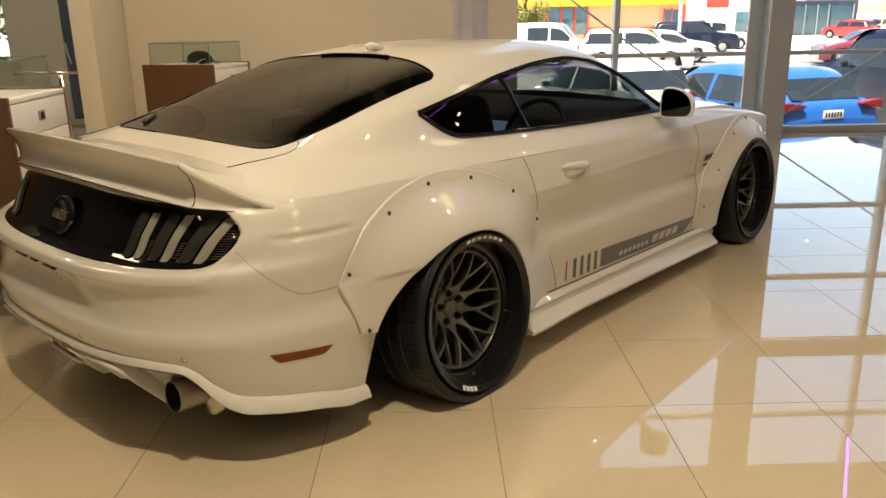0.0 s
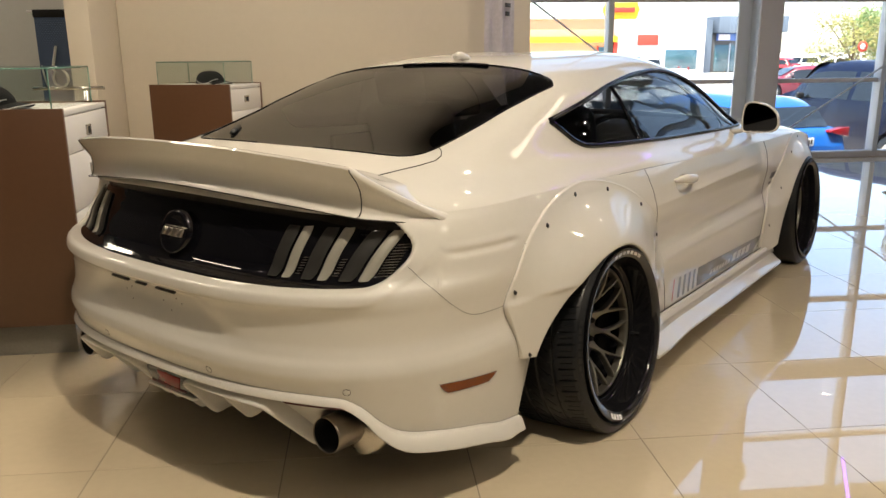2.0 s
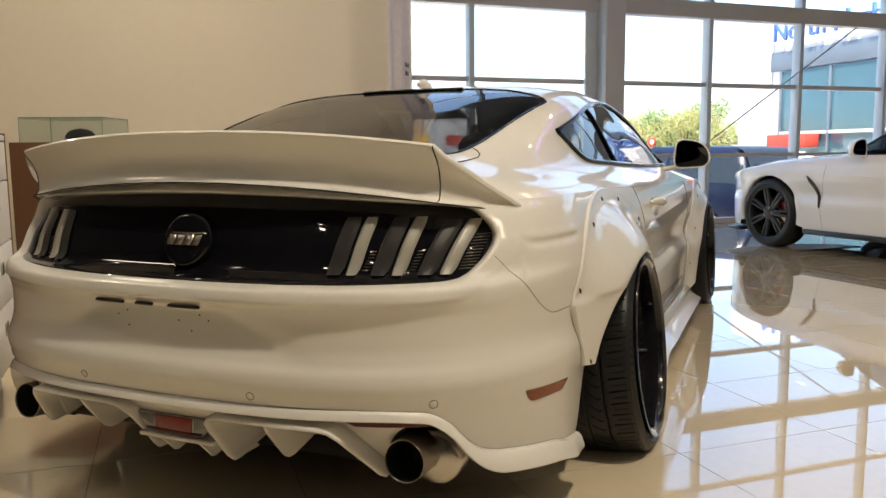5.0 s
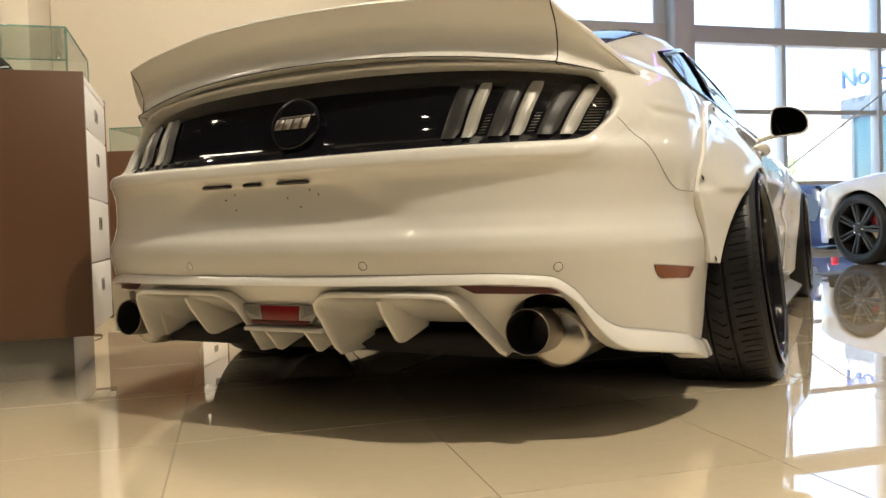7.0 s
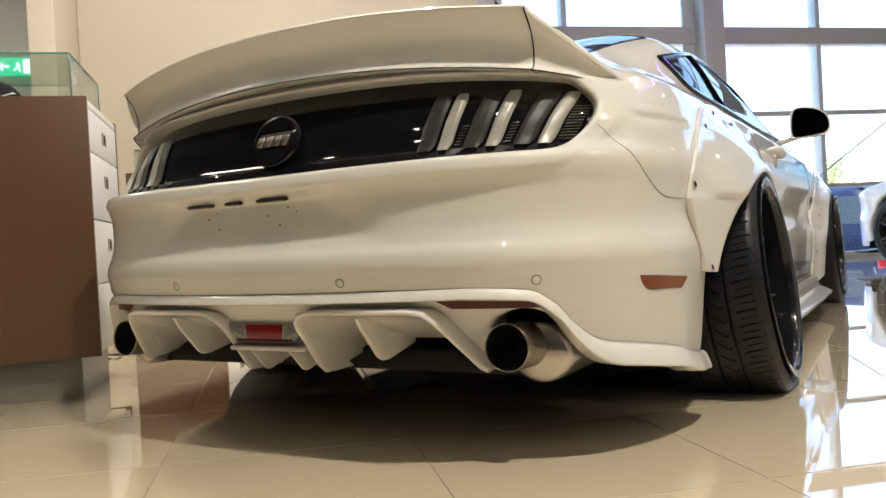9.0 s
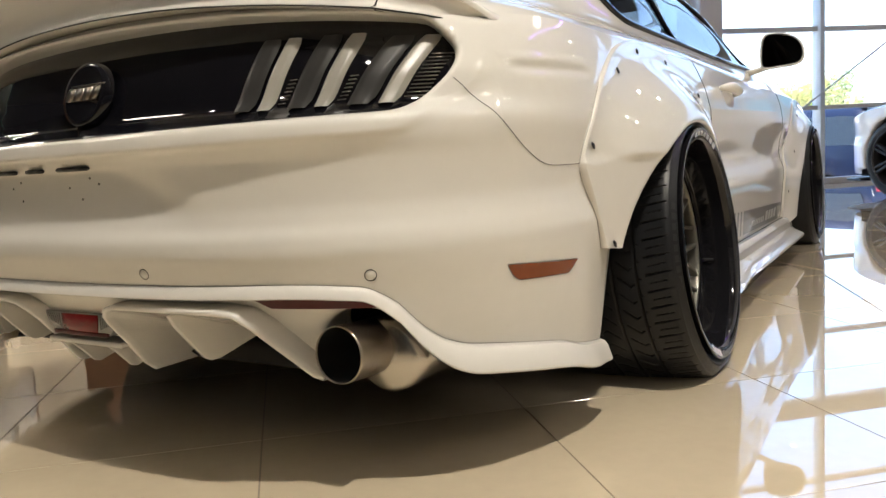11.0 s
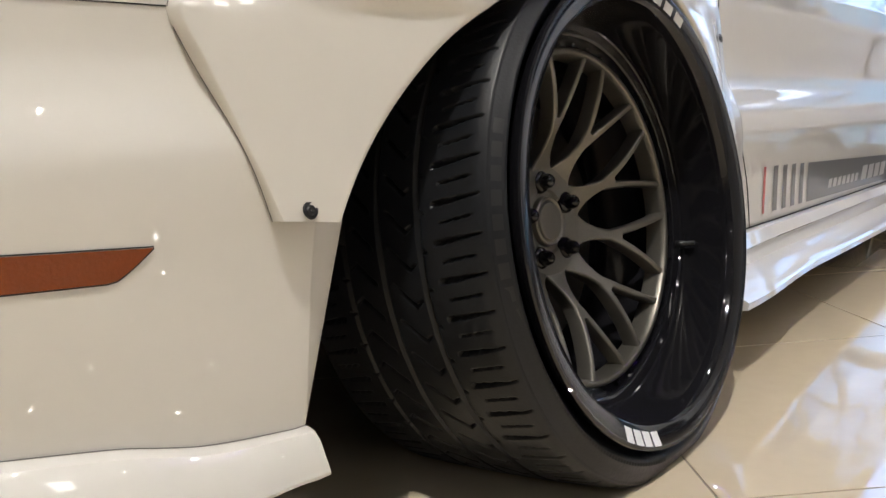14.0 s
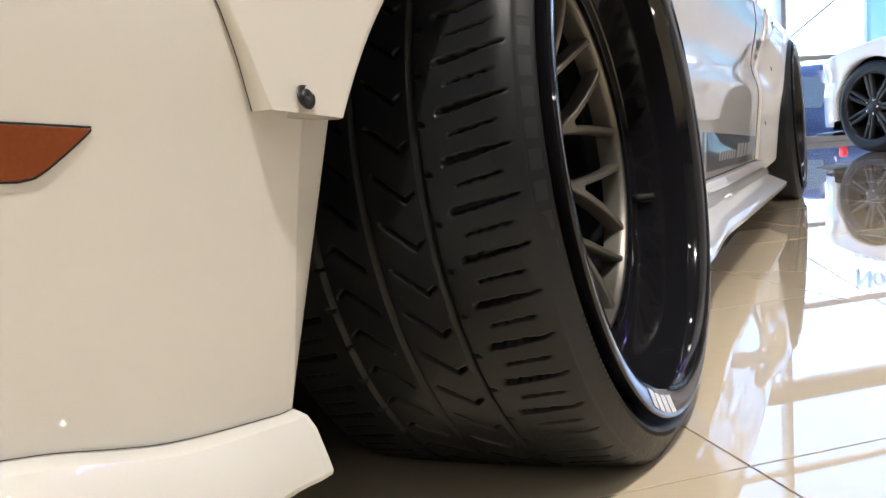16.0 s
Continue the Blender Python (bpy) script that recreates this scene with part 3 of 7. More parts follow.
def build_shell(car, paint):
    """Skin, glass and shut lines shared by both coupes."""
    tail = [tail_column(p) for p in PHIS]
    side = [side_column(y) for y in SIDE_YS]
    cols = tail + side
    nt = len(tail)
    ys = [None] * nt + SIDE_YS
    top_row = LOW_ROWS + HIGH_ROWS - 2
    d0 = next(i for i, y in enumerate(ys) if y is not None and y >= DOOR_REAR - 1e-6)
    d1 = next(i for i, y in enumerate(ys) if y is not None and y >= DOOR_FRONT - 1e-6)
    bump = split_columns(cols, lambda i: i <= nt - 1, 0, LOW_ROWS - 1)
    part("rear_bumper", whole(bump), paint, car)
    quarter = split_columns(cols, lambda i: i <= d0, LOW_ROWS - 1, top_row)
    low = split_columns(cols, lambda i: nt - 1 <= i <= d0, 0, LOW_ROWS - 1)
    front = split_columns(cols, lambda i: i >= d1, 0, top_row)
    # upper skin
    lines = []
    for y in TOP_YS:
        sec, b, t, g, end = marks(y)
        lines.append(([with_y(sec, s, y) for s in spaced(0, b, 14)], [with_y(sec, s, y) for s in spaced(b, t, 9)], [with_y(sec, s, y) for s in spaced(t, g, 12)], [with_y(sec, s, y) for s in spaced(g, end, 14)]))
    n = len(TOP_YS)

    def runs(test, k):
        return grid_geo([lines[i][k] for i in range(n) if test(TOP_YS[i])])

    shoulder = runs(lambda y: True, 0)
    roof = runs(lambda y: True, 2)
    part("body_shell", joined(whole(quarter), whole(low), whole(front), whole(shoulder), whole(roof)), paint, car)
    door_geo = split_columns(cols, lambda i: d0 <= i <= d1, 0, top_row)
    for geo in (door_geo, mirrored(door_geo)):
        part("door", geo, paint, car)
    q = runs(lambda y: 0.088 <= y <= 0.64, 1)
    s = runs(lambda y: 0.62 <= y <= 1.87, 1)
    for geo in (q, mirrored(q)):
        part("quarter_window", geo, REAR_GLASS, car, "dark tinted quarter window")
    for geo in (s, mirrored(s)):
        part("door_window", geo, SIDE_GLASS, car, "lightly tinted door window")
    part("rear_window", whole(runs(lambda y: REAR_GLASS_X[0][0] <= y <= REAR_GLASS_X[-1][0], 3)), REAR_GLASS, car, "dark tinted rear window")
    part("windscreen", whole(runs(lambda y: SCREEN_X[0][0] <= y <= SCREEN_X[-1][0], 3)), SCREEN_GLASS, car)
    # black frames round the side glass
    dlo = [i for i in range(n) if 0.088 <= TOP_YS[i] <= 1.87]
    low_edge = [Vector(lines[i][1][0]) + Vector((0.003, 0, 0)) for i in dlo]
    top_edge = [Vector(lines[i][1][-1]) + Vector((0.003, 0, 0.002)) for i in dlo]
    for sx in (1, -1):
        loop = [Vector((p.x * sx, p.y, p.z)) for p in low_edge + top_edge[::-1]]
        part("window_trim", tube(loop, [0.010] * len(loop), 6), GLOSS_BLACK, car)
        bar = []
        for k in range(9):
            f = k / 8
            y = 0.672 - 0.055 * f
            sec, b, t, g, end = marks(y)
            p = at_len(sec, b + (t - b) * f)
            bar.append((sx * (p.x + 0.002), y, p.y))
        part("window_divider", tube(bar, 0.016, 6, 0.5), GLOSS_BLACK, car)
    # rear glass black border and high brake light
    edge = [i for i in range(n) if REAR_GLASS_X[0][0] <= TOP_YS[i] <= REAR_GLASS_X[-1][0]]
    rim = [Vector(lines[i][3][0]) + Vector((0, 0, 0.001)) for i in edge]
    part("rear_window_seal", whole(tube(rim, 0.0035, 6)), GLOSS_BLACK, car)
    bl = [top_pt(x, 0.432 - 0.04 * (x / 0.23) ** 2, 0.004) for x in spaced(0.0, 0.225, 8)]
    part("high_brake_light", whole(tube(bl, 0.011, 6, 0.7)), GLOSS_BLACK, car)
    # shut lines
    gap_line([p + Vector((0.0008, 0, 0)) for p in side[d0 - nt][6:]], car)
    gap_line([p + Vector((0.0008, 0, 0)) for p in side[d1 - nt][6:]], car)
    seam = [(-0.822, 0.732), (-0.814, 0.722), (-0.789, 0.678), (-0.748, 0.633), (-0.69, 0.588), (-0.665, 0.575), (-0.64, 0.568), (-0.60, 0.5655), (-0.525, 0.565)]
    gap_line([flank_pt(curve([(i, q[0]) for i, q in enumerate(seam)], k / 4), curve([(i, q[1]) for i, q in enumerate(seam)], k / 4), 0.0004) for k in range(33)], car, 0.0006)
    trunk = [(0.562, -0.385), (0.585, -0.40), (0.606, -0.43), (0.613, -0.47), (0.602, -0.53), (0.580, -0.62), (0.565, -0.70)]
    gap_line([top_pt(x, y, 0.0006) for x, y in trunk], car, 0.0016)
    a = top_pt(0.0, 0.53)
    fin = [(0.0, -0.045, 0.016), (0, -0.02, 0.022), (0, 0.03, 0.012), (0, 0.07, 0.0)]
    part("roof_antenna", tube([a + Vector(p) for p in fin], [0.020, 0.024, 0.020, 0.008], 10, 0.8), paint, car, "small shark-fin antenna")
    # closed underside and dark cabin lining
    floor_bm = box_bm(1.24, 4.3, 0.06, 0, 1.3, 0.20, 0.02)
    part("underbody", floor_bm, DARK, car)
    for sx in (1, -1):
        box("inner_panel", sx * 0.62 - 0.02, sx * 0.62 + 0.02, -0.85, 3.3, 0.17, 0.80, DARK, car)


def build_cabin(car):
    """Seats, dash and wheel as seen through the side glass."""
    box("cabin_floor", -0.72, 0.72, -0.3, 2.0, 0.36, 0.40, SEAT, car)
    box("rear_bulkhead", -0.6, 0.6, -0.42, -0.38, 0.4, 0.90, SEAT, car)
    box("parcel_shelf", -0.58, 0.58, -0.5, -0.05, 0.86, 0.88, SEAT, car)
    box("rear_bench", -0.6, 0.6, -0.05, 0.35, 0.4, 0.72, SEAT, car, bevel=0.05)
    for sx in (1, -1):
        seat = part("front_seat", box_bm(0.50, 0.52, 0.16, sx * 0.37, 0.98, 0.50, 0.05, 3), SEAT, car)
        back = box_bm(0.48, 0.16, 0.58, 0, 0, 0.29, 0.06, 3)
        back.transform(Matrix.Translation((sx * 0.37, 0.74, 0.50)) @ Matrix.Rotation(radians(16), 4, "X"))
        part("backrest", back, SEAT, seat)
        head = box_bm(0.27, 0.10, 0.18, 0, 0, 0.09, 0.045, 3)
        head.transform(Matrix.Translation((sx * 0.37, 0.56, 1.045)) @ Matrix.Rotation(radians(12), 4, "X"))
        part("headrest", head, SEAT, seat)
    dash = prism([(1.50, 0.62), (1.46, 0.72), (1.50, 0.86), (1.60, 0.91), (1.92, 0.93), (1.95, 0.6)], 1.44, "X", -0.72)
    part("dashboard", bevelled(dash, 0.02, 2), TRIM_GREY, car)
    box("dash_screen", -0.11, 0.11, 1.44, 1.46, 0.70, 0.83, SCREEN, car, "lit dashboard screen")
    box("centre_console", -0.12, 0.12, 0.7, 1.5, 0.4, 0.62, TRIM_GREY, car, bevel=0.02)
    ring = [(0.185 * math.cos(t), 0.185 * math.sin(t)) for t in spaced(0, 2 * math.pi, 33)]
    m = Matrix.Translation((0.37, 1.32, 0.80)) @ Matrix.Rotation(radians(66), 4, "X")
    wheel = part("steering_wheel", moved(tube([(a, b, 0) for a, b in ring], 0.016, 8), m), SEAT, car)
    for a in (0, 180, 270):
        d = Vector((math.cos(radians(a)), math.sin(radians(a)), 0))
        part("wheel_spoke", moved(tube([d * 0.03, d * 0.18], 0.015, 6), m), TRIM_GREY, wheel)
    part("wheel_boss", moved(lathe([(0.001, 0.02), (0.05, 0.018), (0.06, 0.0), (0.055, -0.03)], 20, "Z"), m), TRIM_GREY, wheel)
    for sx in (1, -1):
        box("door_card", sx * 0.80 - 0.02, sx * 0.80 + 0.02, 0.5, 1.9, 0.4, 0.88, TRIM_GREY, car, bevel=0.01)
        part("sun_visor", bevelled(prism([(1.22, 1.19), (1.36, 1.165), (1.36, 1.185), (1.22, 1.21)], 0.36, "X", 0.12 if sx > 0 else -0.48), 0.006), TRIM_GREY, car)
    box("headliner", -0.52, 0.52, 0.45, 1.18, 1.205, 1.22, TRIM_GREY, car, bevel=0.005)
    part("inner_mirror", box_bm(0.24, 0.03, 0.07, 0, 1.42, 1.10, 0.012), SATIN_BLACK, car)


def mirror_outline(grow):
    """Outline of the door mirror from behind, outboard to +x: flat top, blunt outer tip, slanting lower edge."""
    pts = [(-0.97, 0.50), (-0.80, 0.96), (-0.35, 1.0), (0.32, 0.86), (0.80, 0.46), (0.98, 0.0), (1.0, -0.50), (0.80, -0.84), (0.40, -0.92), (-0.25, -0.96), (-0.84, -1.0), (-1.0, -0.72)]
    for _ in range(2):
        pts = [p for (a, b), (c, d) in zip(pts, pts[1:] + pts[:1]) for p in ((0.75 * a + 0.25 * c, 0.75 * b + 0.25 * d), (0.25 * a + 0.75 * c, 0.25 * b + 0.75 * d))]
    return [(0.087 * a * grow, 0.074 * b * grow) for a, b in pts]


def build_mirror(car, paint):
    for sx in (1, -1):
        rows = []
        for dy, grow, dx in ((0.006, 0.93, 0.0), (0.0, 0.965, 0.0), (0.0, 1.02, 0.0), (0.006, 1.05, 0.0), (0.030, 1.05, -0.002), (0.060, 0.98, -0.006), (0.085, 0.84, -0.012), (0.103, 0.62, -0.018), (0.112, 0.32, -0.022), (0.114, 0.01, -0.024)):
            rows.append([(sx * (0.998 + dx + a), 1.640 + dy - 0.05 * a, 0.966 + b) for a, b in mirror_outline(grow)])
        geo = grid_geo(rows, True)
        arm = part("door_mirror", geo if sx < 0 else (geo[0], [tuple(reversed(q)) for q in geo[1]]), paint, car)
        glass = [(sx * (0.998 + a), 1.643 - 0.05 * a, 0.966 + b) for a, b in mirror_outline(0.94)]
        part("mirror_glass", (glass, [tuple(range(len(glass))) if sx > 0 else tuple(reversed(range(len(glass))))]), MIRROR, arm, smooth=False)
        part("mirror_rim", tube(glass + glass[:1], 0.0028, 6), SATIN_BLACK, arm)
        part("mirror_stalk", tube([(sx * 0.80, 1.71, 0.880), (sx * 0.87, 1.71, 0.889), (sx * 0.95, 1.695, 0.906)], [0.03, 0.024, 0.020], 10, 0.55), paint, arm)


def build_handle(car, paint, sx):
    y0, z = 0.83, 0.752
    pts = []
    for t in spaced(-1, 1, 15):
        yh, zh = y0 + 0.098 * t, z + 0.008 - 0.008 * t
        p = flank_pt(yh, zh, 0.004 + 0.028 * (1 - abs(t) ** 3))
        pts.append((sx * p.x, p.y, p.z))
    part("door_handle", tube(pts, [0.008 + 0.012 * (1 - abs(t) ** 2.5) for t in spaced(-1, 1, 15)], 10, 1.0), paint, car)


# ---- wheels and tyres ----
RIM_MARK, TOP_MARK = 238.0, 59.0


def tread_cut(p, d, wide):
    """Depth (0 to 1) of the tread pattern at p pitches round the tyre, d metres in from the outer shoulder; the halves mirror."""
    if d > wide / 2:
        p, d = 0.37 - p, wide - d
    cut = max(0.0, 1 - step(0.0016, 0.0030, abs(d - 0.0825))) if d > 0.07 else 0.0
    if d > 0.126:
        cut = max(cut, 1 - step(0.0014, 0.0028, abs(d - 0.142)))

    def slit(centre, half, d0, d1, deep, soft=0.016):
        f = abs((p - centre + 0.5) % 1.0 - 0.5)
        return deep * (1 - step(half, half + soft, f)) * step(d0, d0 + 0.003, d) * (1 - step(d1 - 0.002, d1, d))

    if d < 0.066:
        # broad and narrow slits across the shoulder in turn
        cut = max(cut, slit(0.50 + 3.0 * d, 0.014 + 0.044 * step(0.004, 0.045, d), 0.002, 0.063, 1.0))
        cut = max(cut, slit(0.00 + 3.0 * d, 0.018, 0.010, 0.054, 0.8, 0.014))
    elif d < 0.082:
        cut = max(cut, slit(0.90 - 10.0 * (d - 0.074), 0.022, 0.0725, 0.083, 0.7))
    elif d < 0.132:
        # tick-shaped slits with a short hook towards the shoulder
        c = 0.32 - 16.0 * (0.101 - d) if d < 0.101 else 0.32 - 22.0 * (d - 0.101)
        cut = max(cut, slit(c, 0.036, 0.0905, 0.1305, 1.0))
    return cut


def tyre_geo(radius, width, detail):
    """Tyre about the X axis; the outer face at x = 0, the tread running to -width. detail: grooves cut into the tread."""
    pitches = 52
    nseg = pitches * 28 if detail else 96
    prof = [(radius - 0.048, -0.014), (radius - 0.037, -0.011), (radius - 0.0335, -0.007), (radius - 0.0310, 0.001), (radius - 0.0285, 0.0060), (radius - 0.0255, 0.0070), (radius - 0.0235, 0.0060), (radius - 0.0225, 0.0046), (radius - 0.0180, 0.0015), (radius - 0.0125, -0.0040), (radius - 0.0112, -0.0050), (radius - 0.0100, -0.0052), (radius - 0.0088, -0.0068), (radius - 0.0078, -0.0088)]
    n_tread = 150 if detail else 10
    wide = width - 0.042
    shoulder = [(0.0105, 0.0070), (0.013, 0.0057), (0.0165, 0.0044), (0.020, 0.0036), (0.0235, 0.0031)]
    prof += [(radius - dr, -dx) for dx, dr in shoulder]
    prof += [(radius - 0.003 * abs(2 * f - 1) ** 2, -0.026 - wide * f) for f in spaced(0, 1, n_tread)]
    prof += [(radius - 0.012, -width + 0.006), (radius - 0.030, -width - 0.006), (radius - 0.058, -width + 0.01)]
    turns = [2 * math.pi * k / nseg for k in range(nseg)]
    ring_of = [(math.cos(t), math.sin(t), 0.018 * max(0.0, -math.sin(t)) ** 1.5) for t in turns]
    rows = []
    for r, x in prof:
        sag = min(1.0, max(0.0, (r - radius + 0.034) / 0.024))
        d = -x - 0.0100
        pattern = [0.0] * 28
        if detail and 0.0 < d < wide + 0.018:
            pattern = [0.0085 * tread_cut(i / 28, d, wide + 0.0165) for i in range(28)]
        ring = []
        for k, (c, q, low) in enumerate(ring_of):
            # the tyre bulges towards the ground
            rr = r + low * sag - pattern[k % 28]
            ring.append((x, rr * c, rr * q))
        rows.append(ring)
    return grid_geo(rows, closed=True)


def spoke_geo(r0, r1, width0, width1, depth, x0, x1, ang0, ang1):
    """A tapering bar from radius r0 at angle ang0 to r1 at ang1, proud of x."""
    rows = []
    for f in spaced(0, 1, 7):
        r, a, w, x = r0 + (r1 - r0) * f, ang0 + (ang1 - ang0) * f, width0 + (width1 - width0) * f, x0 + (x1 - x0) * f
        c = Vector((0, math.cos(a), math.sin(a)))
        d = Vector((0, -math.sin(a), math.cos(a)))
        p = c * r
        rows.append([tuple(p + d * (w / 2) + Vector((x - depth, 0, 0))), tuple(p + d * (w / 2) + Vector((x - 0.004, 0, 0))), tuple(p + d * (w * 0.3) + Vector((x, 0, 0))), tuple(p - d * (w * 0.3) + Vector((x, 0, 0))), tuple(p - d * (w / 2) + Vector((x - 0.004, 0, 0))), tuple(p - d * (w / 2) + Vector((x - depth, 0, 0)))])
    return grid_geo(rows)


SPOKE_FACE = [(0.040, -0.152), (0.074, -0.150), (0.090, -0.142), (0.110, -0.129), (0.132, -0.115), (0.170, -0.098), (0.205, -0.087), (0.228, -0.082)]


def fork_bar(points, thick):
    """A bar in the wheel's face: points of (radius, angle, width), following the face's dish, edges chamfered."""
    rows = []
    for r, a, w in points:
        c, d = Vector((0, math.cos(a), math.sin(a))), Vector((0, -math.sin(a), math.cos(a)))
        x = curve(SPOKE_FACE, r)
        edge = min(0.003, w * 0.25)
        rows.append([tuple(c * r + d * k + Vector((x + dx, 0, 0))) for k, dx in ((w * 0.40, -thick), (w * 0.5, -0.0045), (w * 0.5 - edge * 0.4, -0.0014), (w * 0.5 - edge, 0.0), (-w * 0.5 + edge, 0.0), (-w * 0.5 + edge * 0.4, -0.0014), (-w * 0.5, -0.0045), (-w * 0.40, -thick))])
    return grid_geo(rows)


def deep_wheel(car, centre, sx, camber, radius, width, detail):
    """Deep-dish wheel with ten forked spokes, hollow towards the hub; sx: the side it faces."""
    m = Matrix.Translation(centre) @ Matrix.Rotation(radians(camber) * sx, 4, "Y") @ (Matrix.Rotation(math.pi, 4, "Z") if sx < 0 else Matrix.Identity(4))
    lip = radius - 0.035
    prof = [(lip - 0.006, 0.000), (lip - 0.001, 0.009), (lip, 0.0145), (lip - 0.0012, 0.0168), (lip - 0.004, 0.0170), (lip - 0.024, 0.0110), (lip - 0.030, 0.0075), (lip - 0.0325, 0.002), (lip - 0.0340, -0.010), (lip - 0.0365, -0.060), (lip - 0.0375, -0.0745), (lip - 0.0390, -0.0765), (0.2465, -0.0785), (0.2445, -0.0800), (0.2440, -0.0890), (0.2300, -0.0895), (0.2290, -0.120), (0.212, -width * 0.8), (lip - 0.02, -width)]
    seg = 120 if detail else 60
    wheel = sharp(part("wheel", lathe(prof, seg), BARREL, car, "deep-dish wheel with gloss black barrel and gunmetal forked spokes"), 30)
    tv0, tf0 = tyre_geo(radius, width, detail)
    back = m.inverted()
    flat = []
    for p in tv0:
        q = m @ Vector(p)
        q.z = max(q.z, 0.001)
        flat.append(tuple(back @ q))
    part("tyre", (flat, tf0), RUBBER, wheel)
    n = 10
    for k in range(n):
        a = 2 * math.pi * (k + 0.5) / n
        stem = []
        for r in spaced(0.074, 0.140, 12):
            stem.append((r, a, 0.0165 + 0.036 * max(0.0, (0.122 - r) / 0.048) ** 2.2 + 0.010 * step(0.124, 0.140, r)))
        stem_part = part("spoke", fork_bar(stem, 0.026), GUNMETAL, wheel)
        sharp(stem_part, 25)
        for s in (-1, 1):
            arm = []
            for f in spaced(0, 1, 9):
                r = 0.126 + 0.1025 * f
                arm.append((r, a + s * (0.026 + 0.186 * f + 0.012 * math.sin(math.pi * f)), 0.0125 - 0.0035 * f + 0.006 * max(0.0, f - 0.86) / 0.14))
            sharp(part("spoke_arm", fork_bar(arm, 0.024), GUNMETAL, stem_part), 25)
    hub = lathe([(0.0005, -0.146), (0.026, -0.146), (0.0275, -0.147), (0.0285, -0.1495), (0.0300, -0.1500), (0.0335, -0.1480), (0.0350, -0.1490), (0.0365, -0.156), (0.044, -0.1565), (0.047, -0.1525), (0.060, -0.1510), (0.076, -0.1495), (0.082, -0.153), (0.080, -0.185)], 50)
    sharp(part("hub", hub, GUNMETAL, wheel), 30)
    part("spoke_ring", lathe([(0.2295, -0.090), (0.2295, -0.0815), (0.2285, -0.0805), (0.2225, -0.0805), (0.2210, -0.0820), (0.2195, -0.0900), (0.2190, -0.112)], seg), GUNMETAL, wheel)
    nut = joined(lathe([(0.0005, 0.020), (0.0055, 0.020), (0.0085, 0.0175), (0.0105, 0.0135), (0.0110, 0.0)], 14), lathe([(0.0110, 0.004), (0.0150, 0.003), (0.0165, -0.001), (0.0170, -0.004)], 18))
    for k in range(5):
        a = 2 * math.pi * k / 5 + radians(22)
        part("lug_nut", moved(nut, Matrix.Translation((-0.1515, 0.057 * math.cos(a), 0.057 * math.sin(a)))), GLOSS_BLACK, wheel)
    if detail:
        rivet = bpy.data.meshes.new("rivet")
        rv, rf = lathe([(0.0005, 0.0075), (0.0028, 0.0075), (0.0040, 0.0055), (0.0042, 0.0)], 8)
        rivet.from_pydata(rv, [], rf)
        rivet.materials.append(GLOSS_BLACK)
        for k in range(40):
            a = 2 * math.pi * (k + 0.5) / 40
            o = new("rim_bolt", rivet)
            o.parent = wheel
            o.location = (-0.0893, 0.2372 * math.cos(a), 0.2372 * math.sin(a))
        va = radians(-17)
        vp = Vector((-0.078, 0.253 * math.cos(va), 0.253 * math.sin(va)))
        part("valve_stem", tube([vp, vp + Vector((0.012, 0, 0)), vp + Vector((0.013, 0, 0)), vp + Vector((0.030, 0, 0))], [0.0055, 0.0050, 0.0038, 0.0036], 10), SATIN_BLACK, wheel)
    part("brake_disc", lathe([(0.03, -0.195), (0.185, -0.195), (0.185, -0.215), (0.03, -0.215)], 48), STEEL_DARK, wheel)
    # dark disc closing the barrel's back, standing for the shade deep inside
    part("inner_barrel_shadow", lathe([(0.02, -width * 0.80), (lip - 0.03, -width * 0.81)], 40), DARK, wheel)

    def on_lip(name, angles, r0, r1, material, lean=0.0):
        """Flat marks on the sloping face of the rim's lip."""
        for a in angles:
            rows = []
            for f in spaced(0, 1, 4):
                line = []
                for r in spaced(r0, r1, 3):
                    t = radians(a[0] + (a[1] - a[0]) * f + lean * (r - r0) / (r1 - r0))
                    x = 0.0170 - (lip - 0.004 - r) * 0.30 + 0.0008
                    line.append((x, r * math.cos(t), r * math.sin(t)))
                rows.append(line)
            part(name, grid_geo(rows), material, wheel)

    if detail:
        # plain bars where the tyre and the rim carry lettering
        on_lip("rim_decal", [(RIM_MARK + 4.5 * k, RIM_MARK + 3.7 + 4.5 * k) for k in range(4)], lip - 0.0235, lip - 0.006, WHITE_DECAL, 0.8)
        on_lip("rim_lettering", [(TOP_MARK + 6.3 * k, TOP_MARK + 4.6 + 6.3 * k) for k in range(7)], lip - 0.0205, lip - 0.0085, PALE_DECAL)
        for k in range(9):
            rows = []
            for f in spaced(0, 1, 4):
                t = radians(156 + 4.4 * k + 2.9 * f)
                rows.append([(x + 0.0006, r * math.cos(t), r * math.sin(t)) for r, x in ((radius - 0.0215, 0.0040), (radius - 0.018, 0.0015), (radius - 0.0132, -0.0033))])
            part("tyre_moulding", grid_geo(rows), SATIN_BLACK, wheel)
        small = []
        for k in range(46):
            t0 = 204 + 1.25 * k
            rows = []
            for f in (0.0, 1.0):
                t = radians(t0 + 0.8 * f)
                low = 0.018 * max(0.0, -math.sin(t)) ** 1.5
                rows.append([(x + 0.0007, (r + low * s) * math.cos(t), (r + low * s) * math.sin(t)) for r, x, s in ((radius - 0.0262, 0.0068, 0.32), (radius - 0.0238, 0.0062, 0.42))])
            small.append(grid_geo(rows))
        part("tyre_small_print", joined(*small), DARK, wheel)
    wheel.matrix_basis = m
